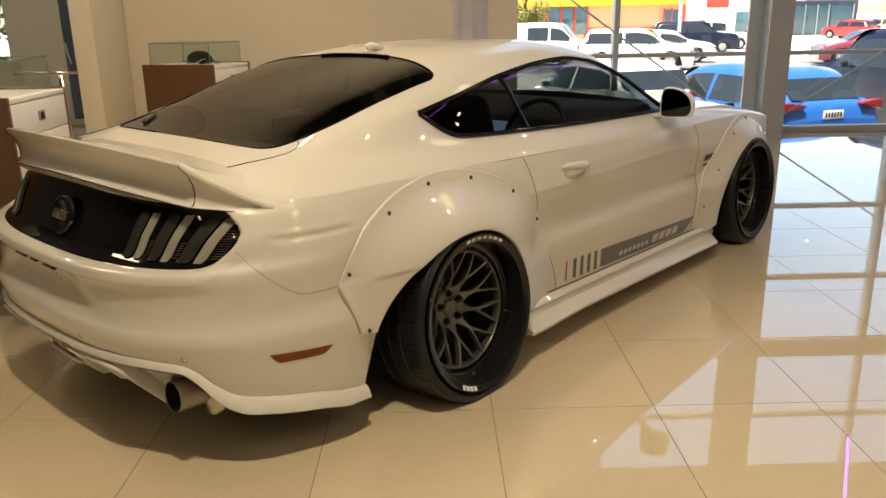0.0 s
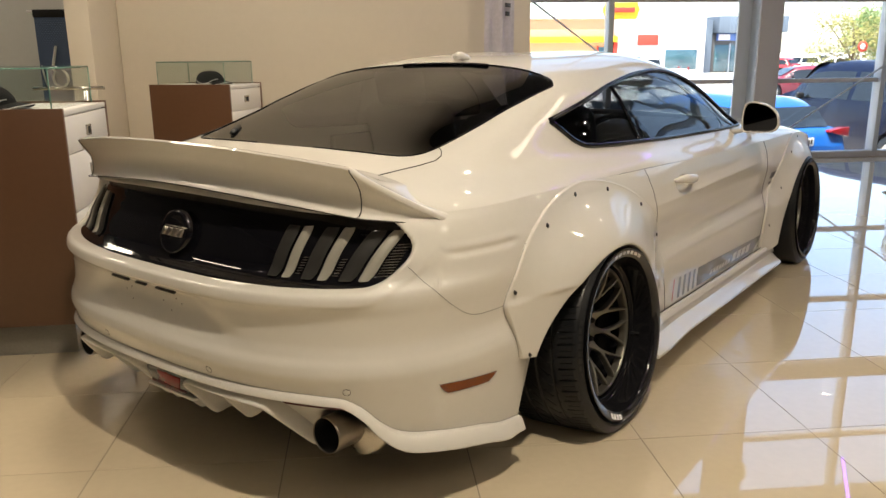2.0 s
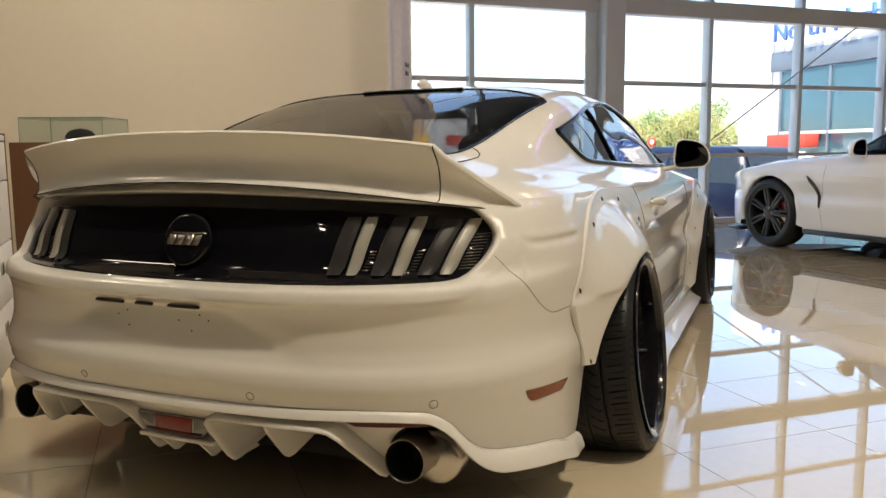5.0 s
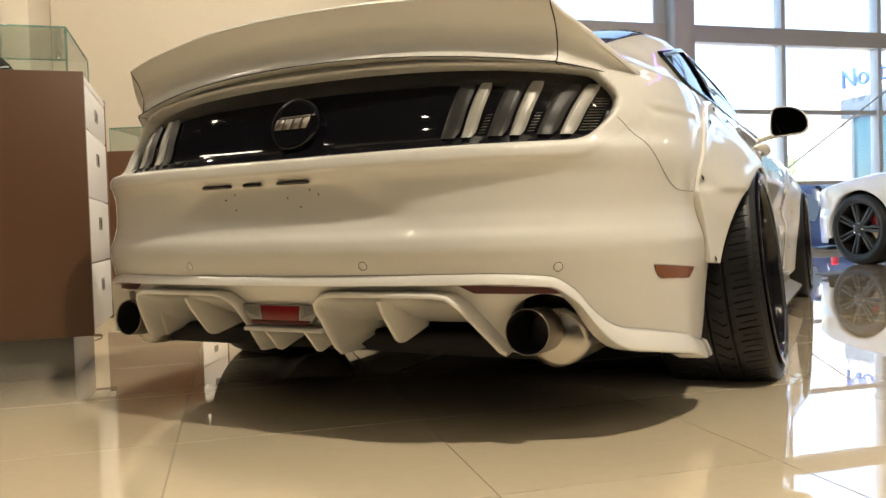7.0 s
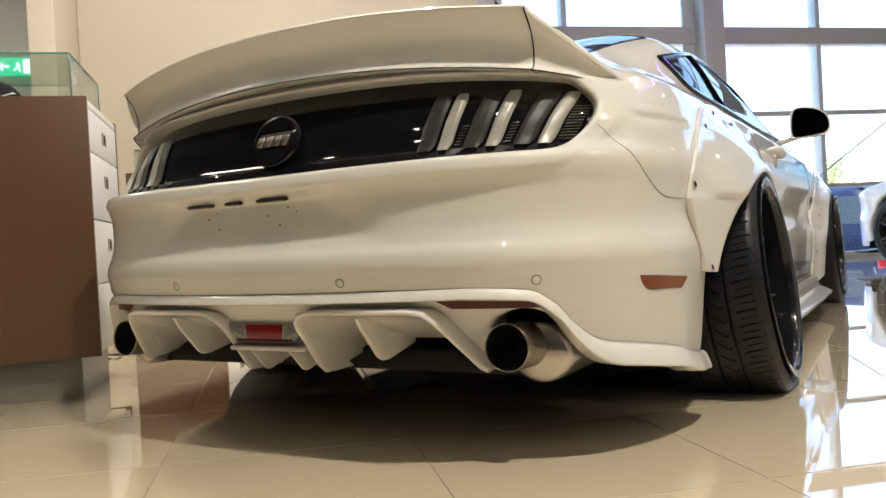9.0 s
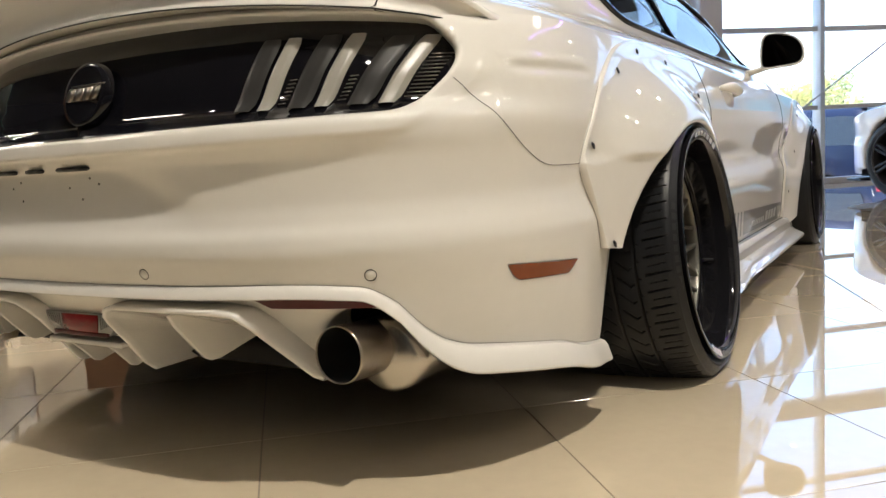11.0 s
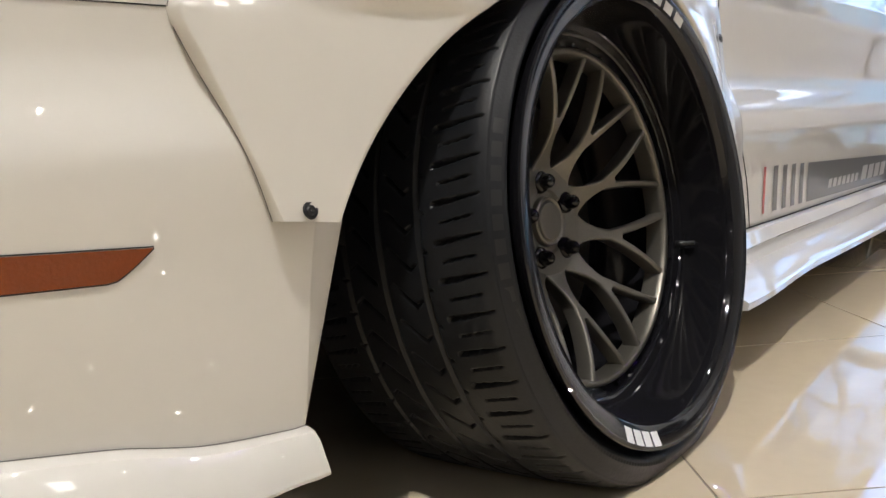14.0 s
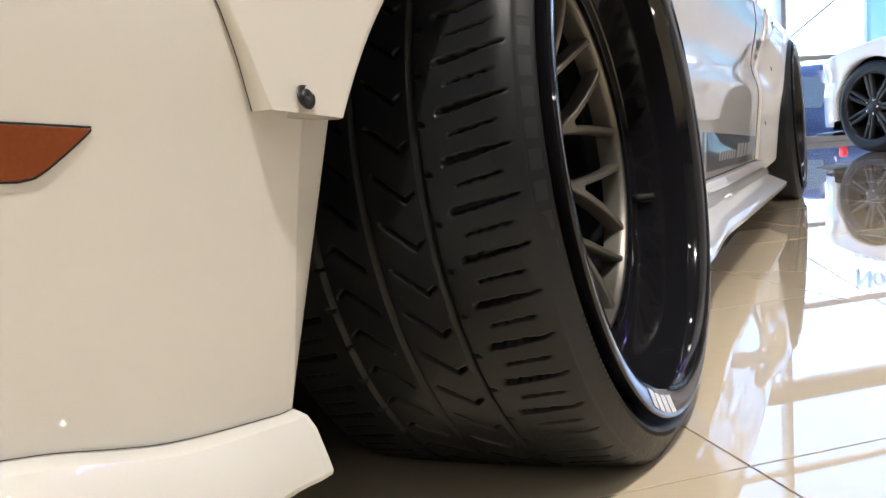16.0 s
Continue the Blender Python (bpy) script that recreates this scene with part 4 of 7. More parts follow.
    return wheel


def star_wheel(car, centre, sx, radius, width):
    """Black wheel with seven double blades, red caliper behind."""
    m = Matrix.Translation(centre) @ (Matrix.Rotation(math.pi, 4, "Z") if sx < 0 else Matrix.Identity(4))
    lip = radius - 0.085
    wheel = part("wheel", lathe([(lip - 0.004, 0.0), (lip, 0.008), (lip - 0.010, 0.008), (lip - 0.016, -0.01), (lip - 0.02, -0.05), (lip - 0.025, -width)], 64), SATIN_BLACK, car, "black wheel with paired straight spokes")
    part("tyre", lathe([(lip - 0.004, 0.002), (lip + 0.03, 0.012), (radius - 0.03, 0.010), (radius - 0.006, -0.01), (radius, -0.03), (radius, -width + 0.03), (radius - 0.03, -width), (lip, -width)], 64), RUBBER, wheel)
    for k in range(7):
        a = 2 * math.pi * k / 7
        for s in (-1, 1):
            part("spoke", spoke_geo(0.045, lip - 0.01, 0.030, 0.026, 0.03, -0.012, -0.002, a + s * 0.16, a + s * 0.09), SATIN_BLACK, wheel)
    part("hub", lathe([(0.001, -0.004), (0.05, -0.006), (0.075, -0.014), (0.07, -0.05)], 30), SATIN_BLACK, wheel)
    nut = lathe([(0.001, 0.02), (0.009, 0.02), (0.011, 0.016), (0.011, 0.0)], 6)
    for k in range(5):
        a = 2 * math.pi * k / 5
        part("lug_nut", moved(nut, Matrix.Translation((-0.010, 0.055 * math.cos(a), 0.055 * math.sin(a)))), CHROME, wheel)
    part("brake_disc", lathe([(0.03, -0.08), (0.19, -0.08), (0.19, -0.11), (0.03, -0.11)], 48), STEEL, wheel)
    rows = []
    for t in spaced(0.15, 0.95, 8):
        rows.append([(x, r * math.cos(t), r * math.sin(t)) for x, r in ((-0.06, 0.12), (-0.06, 0.205), (-0.13, 0.205), (-0.13, 0.12))])
    part("brake_caliper", grid_geo(rows, closed=True), RED_LENS, wheel, "red brake caliper")
    wheel.matrix_basis = m
    return wheel


# ---- the white wide-bodied coupe ----
def flare_x(centre_y, outer, inner, rim_x, y, z):
    """Half width of a bolt-on arch at (y, z); behind the rear wheel it folds to a flat plate under a level crease."""
    dy, dz = y - centre_y, z - HUB_Z
    a = math.degrees(math.atan2(dz, dy))
    a = a + 360 if a < -90 else a
    ro, ri = curve(outer, a), curve(inner, a)
    f = min(1.0, max(0.0, (ro - math.hypot(dy, dz)) / (ro - ri)))
    c, s = math.cos(radians(a)), math.sin(radians(a))
    x0 = flank_x(centre_y + ro * c, max(HUB_Z + ro * s, 0.12)) + 0.008
    x = x0 + (curve(rim_x, a) - x0) * (0.30 * f + 0.70 * f * f * (3 - 2 * f))
    if centre_y < 1 and c < 0:
        xc, xb = flank_x(-0.525, 0.565) + 0.014, flank_x(-0.455, 0.380) + 0.016
        gy = (0.988 - xc) / 0.263
        gz = (xb - xc - gy * 0.070) / -0.185
        plate = xc + gy * (y + 0.525) + gz * (z - 0.565)
        x += (plate - x) * (1 - step(0.565, 0.577, z))
    return max(x, flank_x(y, max(z, 0.12)) + 0.005)


def flare_geo(centre_y, outer, inner, a0, a1, rim_x, n=200):
    """Bolt-on arch: from the body skin at the outer radius to a bulging lip at the inner one. rim_x: (degrees, half width) of the lip."""
    rows = []
    for a in sorted(spaced(a0, a1, n) + ([156.1, 156.4, 156.7] if centre_y < 1 else [])):
        ro, ri = curve(outer, a), curve(inner, a)
        c, s = math.cos(radians(a)), math.sin(radians(a))
        line = []
        for t in [-0.02, 0.0, 0.012] + spaced(0.03, 0.97, 44):
            r = ro + (ri - ro) * max(t, 0.0)
            y, z = centre_y + r * c, HUB_Z + r * s
            if t <= 0:
                x = flank_x(y, max(z, 0.12)) - (0.012 if t < 0 else 0.0)
            else:
                x = flare_x(centre_y, outer, inner, rim_x, y, z)
            line.append((x, y, z))
        xi = flare_x(centre_y, outer, inner, rim_x, centre_y + ri * c, HUB_Z + ri * s)
        for dr, dx in ((0.0, 0.0), (-0.004, -0.006), (0.0, -0.018), (0.02, -0.03), (0.05, -0.06), (0.06, -0.16)):
            r = ri + dr
            line.append((xi + dx, centre_y + r * c, HUB_Z + r * s))
        rows.append(line)
    return grid_geo(rows)


REAR_OUT = [(-14, 0.600), (0, 0.590), (29, 0.580), (52, 0.556), (78, 0.541), (103, 0.556), (126, 0.597), (140, 0.628), (150, 0.632), (156.4, 0.6270), (159.3, 0.5990), (162.2, 0.5720), (165.41, 0.5480), (168.73, 0.526), (172.38, 0.5075)]
REAR_IN = [(-14, 0.350), (0, 0.342), (30, 0.334), (60, 0.330), (90, 0.333), (120, 0.350), (150, 0.405), (165, 0.438), (172.4, 0.453)]
REAR_RIM = [(-14, 0.975), (0, 0.992), (40, 1.012), (90, 1.016), (130, 1.004), (155, 0.982), (174.4, 0.955)]
FRONT_OUT = [(-10, 0.52), (30, 0.52), (60, 0.50), (90, 0.485), (121, 0.505), (140, 0.535), (160, 0.60), (172, 0.655), (186, 0.645), (196, 0.66)]
FRONT_IN = [(-10, 0.345), (40, 0.335), (90, 0.332), (130, 0.345), (160, 0.385), (180, 0.42), (196, 0.45)]
FRONT_RIM = [(-10, 0.97), (90, 1.0), (150, 1.0), (180, 0.985), (196, 0.975)]


def bolt_on(parent, y, z, x, sx):
    geo = joined(lathe([(0.0050, 0.0004), (0.0076, 0.0016), (0.0084, 0.0)], 14), lathe([(0.0005, 0.001), (0.0024, 0.0026), (0.0046, 0.0026), (0.0052, 0.0)], 12))
    m = Matrix.Translation((sx * x, y, z)) @ (Matrix.Rotation(math.pi, 4, "Z") if sx < 0 else Matrix.Identity(4)) @ Matrix.Rotation(radians(-14), 4, "Y")
    o = part("flare_bolt", geo, SATIN_BLACK, parent)
    o.matrix_basis = m


def quad_on_flank(corners, out, n=10, k=4, sx=1):
    """Skin-hugging patch between four (y, z) corners: rear-low, front-low, front-high, rear-high."""
    rows = []
    for i in range(n):
        f = i / (n - 1)
        line = []
        for j in range(k):
            g = j / (k - 1)
            y = (corners[0][0] * (1 - f) + corners[1][0] * f) * (1 - g) + (corners[3][0] * (1 - f) + corners[2][0] * f) * g
            z = (corners[0][1] * (1 - f) + corners[1][1] * f) * (1 - g) + (corners[3][1] * (1 - f) + corners[2][1] * f) * g
            p = flank_pt(y, z, out)
            line.append((sx * p.x, p.y, p.z))
        rows.append(line)
    v, f = grid_geo(rows)
    return (v, f) if sx > 0 else (v, [tuple(reversed(q)) for q in f])


def quad_on_tail(corners, out, n=10, k=5):
    rows = []
    for i in range(n):
        f = i / (n - 1)
        line = []
        for j in range(k):
            g = j / (k - 1)
            x = (corners[0][0] * (1 - f) + corners[1][0] * f) * (1 - g) + (corners[3][0] * (1 - f) + corners[2][0] * f) * g
            z = (corners[0][1] * (1 - f) + corners[1][1] * f) * (1 - g) + (corners[3][1] * (1 - f) + corners[2][1] * f) * g
            sgn = 1 if x >= 0 else -1
            p = tail_pt(abs(x), z, out)
            line.append((sgn * p.x, p.y, p.z))
        rows.append(line)
    return grid_geo(rows)


def build_tail(car):
    """Black panel with its badge, six light bars, reflectors, sensors, plate mount."""
    def skin(x, z, sink):
        p = tail_pt(abs(x), z)
        c = abs(x) / 0.9
        return (math.copysign(p.x - sink * 0.35 * c * c, x), p.y + sink * (1.0 - 0.35 * c * c), p.z)

    def deep(z):
        return min(0.062, 0.038 + 0.20 * max(0.0, z - 0.69))

    rows = []
    for x in spaced(-0.782, 0.782, 131):
        rows.append([skin(x, z, deep(z)) for z in spaced(0.650, 0.864 + 0.050 * max(0.0, 1 - (x / 0.74) ** 2), 60)])
    panel = part("tail_panel", grid_geo(rows), GLOSS_BLACK, car, "gloss black tail panel")
    # the badge disc
    c = Vector(skin(0.020, 0.760, 0.040))
    disc = lathe([(0.0005, -0.012), (0.050, -0.012), (0.058, -0.016), (0.068, -0.014), (0.072, 0.004)], 48, "Y")
    badge = part("badge", moved(disc, Matrix.Translation(c) @ Matrix.Rotation(radians(-16), 4, "X")), GLOSS_BLACK, panel, "round black badge")
    # plain slanted shapes in place of the emblem
    for x0, x1, z0, z1 in ((-0.056, -0.034, -0.013, 0.014), (-0.029, -0.006, -0.013, 0.014), (-0.001, 0.022, -0.013, 0.014), (0.027, 0.046, -0.013, 0.014), (-0.050, 0.058, 0.017, 0.020)):
        poly = [(x0 + 0.35 * z0, z0), (x1 + 0.35 * z0, z0), (x1 + 0.35 * z1, z1), (x0 + 0.35 * z1, z1)]
        part("badge_emblem", moved(prism(poly, -0.003, "Y", -0.0125), Matrix.Translation(c) @ Matrix.Rotation(radians(-16), 4, "X")), STEEL_DARK, badge)
    for sx in (1, -1):
        for i, (xb, xt) in enumerate(((0.483, 0.506), (0.589, 0.618), (0.692, 0.732))):
            hz0, hz1 = 0.694, 0.826 - 0.008 * (i == 2)
            for name, w0, w1, mt, sink, lab in (("smoked_louvre", -0.056, -0.015, SMOKE_BAR, -0.001, ""), ("light_bar", -0.009, 0.022, LIGHT_BAR, 0.002, "frosted white light bar")):
                rows = []
                for g in spaced(0, 1, 12):
                    z = hz0 + (hz1 - hz0) * g
                    xc = xb + (xt - xb) * g
                    taper = 1 - 0.22 * abs(2 * g - 1) ** 10
                    line = []
                    for f in spaced(0, 1, 7):
                        x = xc + w0 + (w1 - w0) * (0.5 + (f - 0.5) * taper)
                        bulge = (0.005 if name == "smoked_louvre" else 0.009) * (1 - (2 * f - 1) ** 8)
                        line.append(skin(sx * x, z, deep(z) - 0.002 - bulge - (0.004 if name == "smoked_louvre" else 0.0)))
                    rows.append(line)
                geo = grid_geo(rows)
                part(name, geo if sx > 0 else (geo[0], [tuple(reversed(q)) for q in geo[1]]), mt, panel, lab)
            # ribbed diffuser beside the bar
            for r in range(12 if i == 2 else 7):
                z = 0.704 + 0.0070 * r
                x = xb + 0.030 + 0.0022 * r
                part("lens_rib", tube([skin(sx * x, z, deep(z) - 0.003), skin(sx * (x + (0.030 if i == 2 else 0.014)), z + 0.001, deep(z) - 0.003)], 0.0011, 5), STEEL_DARK, panel)
    # slim reflectors let into the bumper
    for sx in (1, -1):
        part("reflector", quad_on_tail([(sx * 0.522, 0.346), (sx * 0.722, 0.339), (sx * 0.690, 0.354), (sx * 0.484, 0.3675)], -0.004), DARK_RED, car, "dark red bumper reflector")
        rows, rim_low, rim_top = [], [], []
        for f in spaced(0, 1, 29):
            y = -0.772 + 0.209 * f
            top = 0.3925 - 0.0175 * f
            low = 0.3625 - 0.0125 * f
            low += (top - low) * max(0.0, 1 - f / 0.16) ** 1.8 + (top - low) * max(0.0, (f - 0.84) / 0.16) ** 1.25
            line = []
            for g in spaced(0, 1, 5):
                p = flank_pt(y, low + (top - low) * g, 0.0015)
                line.append((sx * p.x, p.y, p.z))
            rows.append(line)
            p, q = flank_pt(y, low - 0.0008, 0.0010), flank_pt(y, top + 0.0008, 0.0010)
            rim_low.append((sx * p.x, p.y, p.z))
            rim_top.append((sx * q.x, q.y, q.z))
        geo = grid_geo(rows)
        part("side_marker", geo if sx > 0 else (geo[0], [tuple(reversed(q)) for q in geo[1]]), AMBER, car, "amber side marker lamp")
        part("marker_seal", tube(rim_low + rim_top[::-1] + rim_low[:1], 0.0006, 5), DARK, car)
    for x, z in ((-0.675, 0.402), (-0.247, 0.414), (0.278, 0.412), (0.692, 0.401)):
        p, q = tail_pt(abs(x), z), tail_pt(abs(x), z, 0.01)
        n = (q - p).normalized()
        n.x, px = math.copysign(n.x, x), math.copysign(p.x, x)
        rot = n.to_track_quat("Z", "Y").to_matrix().to_4x4()
        m = Matrix.Translation((px, p.y, p.z)) @ rot
        o = part("parking_sensor", lathe([(0.0005, 0.0016), (0.0085, 0.0014), (0.0095, 0.0)], 20, "Z"), PAINT, car)
        o.matrix_basis = m
        r = part("sensor_ring", lathe([(0.0095, 0.0004), (0.0098, 0.0008), (0.0108, 0.0008), (0.0110, 0.0)], 24, "Z"), DARK, o)
    # plate mount: two lamps under the brow and empty screw holes
    for x0, x1 in ((-0.205, -0.115), (-0.070, -0.020), (0.035, 0.125)):
        geo = [(x, tail_y(abs(x), 0.605) + 0.014, 0.611) for x in spaced(x0, x1, 5)]
        part("plate_lamp", tube(geo, 0.0062, 8, 0.7), SATIN_BLACK, car)
    for x, z in ((-0.10, 0.552), (0.10, 0.552), (-0.135, 0.578), (0.06, 0.575), (0.15, 0.580), (-0.105, 0.590), (0.125, 0.592)):
        y = tail_y(abs(x), z) + plate_depth(x, z)
        o = part("plate_hole", lathe([(0.0005, -0.0010), (0.0020, -0.0009), (0.0024, 0.0)], 10, "Y"), DARK, car)
        o.location = (x, y, z)


def build_spoiler(car):
    """Duck-tail: a raised lip across the boot that runs out along each wing."""
    rows = []
    for i in range(49):
        f = i / 48
        x = 0.82 * f
        if x <= 0.672:
            k = x / 0.672
            yl, zl = -1.000 + 0.098 * k**2.2, 1.039 - 0.042 * k**2.2
            yb, zb = -0.992 + 0.112 * k**2.4, 0.910 - 0.050 * k * k
            yf, zf = -0.66 - 0.02 * k, top_pt(x, -0.66).z - 0.002
            lean, off = 1.0, 0.0
        else:
            k = (x - 0.672) / 0.148
            yl, zl = -0.902 + 0.235 * k, 0.996 - 0.160 * k**0.8
            yb, zb = -0.880 + 0.225 * k, 0.860 - 0.046 * k
            yf, zf = -0.68 + 0.02 * k, top_pt(min(x, 0.74), -0.66).z - 0.002 - 0.045 * k
            zf = min(zf, zl + 0.01)
            lean = 1 - 0.9 * k
            off = 0.018 * step(0.0, 0.35, k) * (1 - 0.5 * step(0.8, 1.0, k)) - 0.010 * k
            zb += 0.008 * k
        line = []
        for g in spaced(0, 1, 9):
            y = yf + (yl + 0.010 - yf) * g
            z = zf + (zl - zf) * (0.35 * g + 0.65 * g * g) + 0.0
            line.append((x + off * min(1.0, 1.3 * g), y, z))
        x += off
        line += [(x, yl + 0.002, zl + 0.001), (x, yl - 0.003, zl - 0.004), (x, yl - 0.001, zl - 0.012)]
        h = zl - zb
        for g, push in ((0.30, 0.018), (0.50, 0.026), (0.70, 0.026), (0.88, 0.020), (0.97, 0.010)):
            yy = yl + (yb - yl) * g
            line.append((x, yy + push * lean, zl - h * g))
        line += [(x, yb - 0.002, zb + 0.001), (x, yb + 0.01, zb - 0.003), (x, yb + 0.12, zb - 0.001)]
        rows.append(line)
    full = [[(-p[0], p[1], p[2]) for p in r] for r in rows[:0:-1]] + rows
    sp = part("duck_tail_spoiler", grid_geo(full), PAINT, car)
    sharp(sp, 50)
    part("spoiler_seam", tube([(p[0], p[1] - 0.0012, p[2] - 0.002) for p in (r[17] for r in full)], 0.0016, 5), DARK, sp)
    for sx in (1, -1):
        i = 39
        part("spoiler_joint", tube([(sx * (p[0]), p[1] - 0.0006, p[2] + 0.0004) for p in rows[i][10:20]], 0.0018, 5), DARK, sp)


def lip_points():
    out = []
    for phi in PHIS:
        z = lip_z(ring_pt(phi, 0.36, False))
        p = ring_pt(phi, z, False)
        q = ring_pt(phi + 0.3, z, False)
        n = Vector((0, 0, 1)).cross(q - p).normalized()
        if (n.y > 0.0) if p.y < -0.9 else (n.x < 0):
            n = -n
        out.append((p, n))
    return out


def build_lip(car):
    """White under-bumper lip: slim across the back, dropping to a deeper blade at each corner."""
    rows = []
    pts = lip_points()
    for p, n in pts:
        k = step(0.67, 0.80, p.x)
        end = step(-0.52, -0.44, p.y)
        h, o = 0.023 + 0.027 * k - 0.003 * end, 0.014 + 0.022 * k - 0.010 * end
        drop = Vector((0, 0, -1))
        line = [p + n * -0.020, p + n * 0.002, p + n * (o * 0.42) + drop * 0.003, p + n * (o * 0.66) + drop * (0.008 + 0.004 * k), p + n * (o * 0.94) + drop * (h * 0.72), p + n * o + drop * (h * 0.90), p + n * (o * 0.97) + drop * (h * 0.97), p + n * (o * 0.88) + drop * h, p + n * -0.03 + drop * (h + 0.004), p + n * -0.05 + drop * (h * 0.3)]
        slip = 0.006 * step(-0.50, -0.415, p.y)
        line = [q + Vector((0.25 * slip, slip, 0)) * min(1.0, j / 5) for j, q in enumerate(line)]
        rows.append([tuple(q) for q in line])
    geo = grid_geo(rows)
    cap = (rows[-1], [tuple(range(len(rows[-1])))])
    sharp(part("bumper_lip", whole(joined(geo, cap)), PAINT, car), 24)
    part("lip_joint", whole(tube([p + n * 0.0015 + Vector((0, 0, 0.0015)) for p, n in pts], 0.0003, 5)), DARK, car)


def fin_geo(x, outline, thick):
    """Upright diffuser blade from its (y, z) outline."""
    return prism(outline, thick, "X", x - thick / 2)


SCOOP_RIM = [(0.136, -0.990, 0.190), (0.130, -1.010, 0.206), (0.128, -1.050, 0.260), (0.129, -1.082, 0.298), (0.134, -1.100, 0.317), (0.150, -1.110, 0.331), (0.175, -1.115, 0.3375), (0.240, -1.115, 0.3385), (0.340, -1.111, 0.3385), (0.440, -1.100, 0.3370), (0.468, -1.090, 0.3320), (0.486, -1.074, 0.3140), (0.506, -1.045, 0.2800), (0.528, -1.010, 0.2400), (0.545, -0.980, 0.2060), (0.556, -0.966, 0.1960)]
VALANCE_LOW = [(0, 0.258), (0.106, 0.258), (0.116, 0.290), (0.134, 0.326), (0.165, 0.334), (0.440, 0.334), (0.470, 0.326), (0.490, 0.300), (0.530, 0.226), (0.548, 0.202), (0.575, 0.198), (0.605, 0.206), (0.70, 0.236), (0.745, 0.246), (0.80, 0.248)]


def valance_y(x, z):
    """The white panel under the lip leans forward towards its foot."""
    a = min(abs(x), 0.80)
    return tail_y(min(a, 0.62), 0.37) + 0.014 + 0.50 * max(0.0, a - 0.62) + 1.3 * max(0.0, a - 0.735) + 0.62 * max(0.0, 0.375 - z)


def build_diffuser(car):
    back = []
    for x in spaced(-0.800, 0.800, 241):
        a = abs(x)
        zt = min(0.378, curve(LIP_Z, min(a, 0.745)) - 0.010)
        low = curve(VALANCE_LOW, a)
        if abs(a - 0.648) < 0.078:
            low = max(low, 0.262 + math.sqrt(max(0.0, 0.078**2 - (a - 0.648) ** 2)))
        low = min(low, zt - 0.004)
        line = [(x, valance_y(x, zt + (low - zt) * g), zt + (low - zt) * g) for g in (0, 0.15, 0.35, 0.55, 0.75, 0.92)]
        yl = valance_y(x, low)
        line += [(x, yl + 0.003, low), (x, yl + 0.010, low - 0.001), (x, yl + 0.030, low + 0.003), (x, yl + 0.075, low + 0.016)]
        back.append(line)
    diff = part("diffuser", grid_geo(back), PAINT, car)
    rim = []
    for a, b in zip(SCOOP_RIM, SCOOP_RIM[1:]):
        for f in (0.0, 0.34, 0.67):
            rim.append(Vector(a).lerp(Vector(b), f))
    rim.append(Vector(SCOOP_RIM[-1]))
    for sx in (1, -1):
        rows = []
        for i, p in enumerate(rim):
            d = rim[min(i + 2, len(rim) - 1)] - rim[max(i - 2, 0)]
            n = Vector((-d.z, 0, d.x)).normalized()
            far = 0.246 + (p.z - 0.246) * 0.12
            inner = [(0.26, far - p.z, 0.0), (0.16, (far - p.z) * 0.62, 0.0), (0.07, (far - p.z) * 0.22, 0.0), (0.020, 0.0, 0.0), (0.006, 0.0, 0.0012), (0.001, 0.0, 0.0042), (0.0, 0.0, 0.0085), (0.004, 0.0, 0.0122), (0.016, 0.0, 0.0145), (0.055, 0.0, 0.0155), (0.12, 0.0, 0.0150)]
            rows.append([(sx * (p.x + n.x * o), p.y + dy, p.z + dz + n.z * o) for dy, dz, o in inner])
        geo = grid_geo(rows)
        part("diffuser_scoop", geo if sx < 0 else (geo[0], [tuple(reversed(q)) for q in geo[1]]), PAINT, diff)
        blade = [(-1.086, 0.330), (-1.070, 0.304), (-1.040, 0.268), (-1.008, 0.231), (-0.992, 0.222), (-0.970, 0.221), (-0.930, 0.229), (-0.850, 0.246), (-0.850, 0.272), (-1.040, 0.335)]
        part("diffuser_fin", bevelled(fin_geo(sx * 0.298, blade, 0.011), 0.003, 2), PAINT, diff)
    ledge = prism([(-0.122, -1.062), (0.122, -1.062), (0.112, -0.90), (-0.112, -0.90)], 0.012, "Z", 0.247)
    part("lamp_ledge", bevelled(ledge, 0.004, 2), PAINT, diff)
    for x in (-0.062, 0.062):
        blade = [(-1.055, 0.250), (-1.030, 0.226), (-1.000, 0.193), (-0.985, 0.189), (-0.900, 0.212), (-0.860, 0.250)]
        part("centre_fin", bevelled(fin_geo(x, blade, 0.010), 0.003, 2), PAINT, diff)
    # fog lamp between the scoops
    fog = part("fog_lamp", bevelled(prism([(-0.128, 0.316), (0.128, 0.316), (0.120, 0.300), (0.090, 0.270), (-0.090, 0.270), (-0.120, 0.300)], 0.030, "Y", -1.064), 0.004, 2), CLEAR_LENS, car, "rear lamp with red centre and clear ends")
    part("red_centre", bevelled(prism([(-0.062, 0.3135), (0.062, 0.3135), (0.056, 0.2735), (-0.056, 0.2735)], 0.012, "Y", -1.0665), 0.002, 2), RED_LENS, fog)
    part("lamp_base", bevelled(prism([(-0.092, 0.277), (0.092, 0.277), (0.088, 0.268), (-0.088, 0.268)], 0.010, "Y", -1.068), 0.002, 2), DARK_RED, fog)
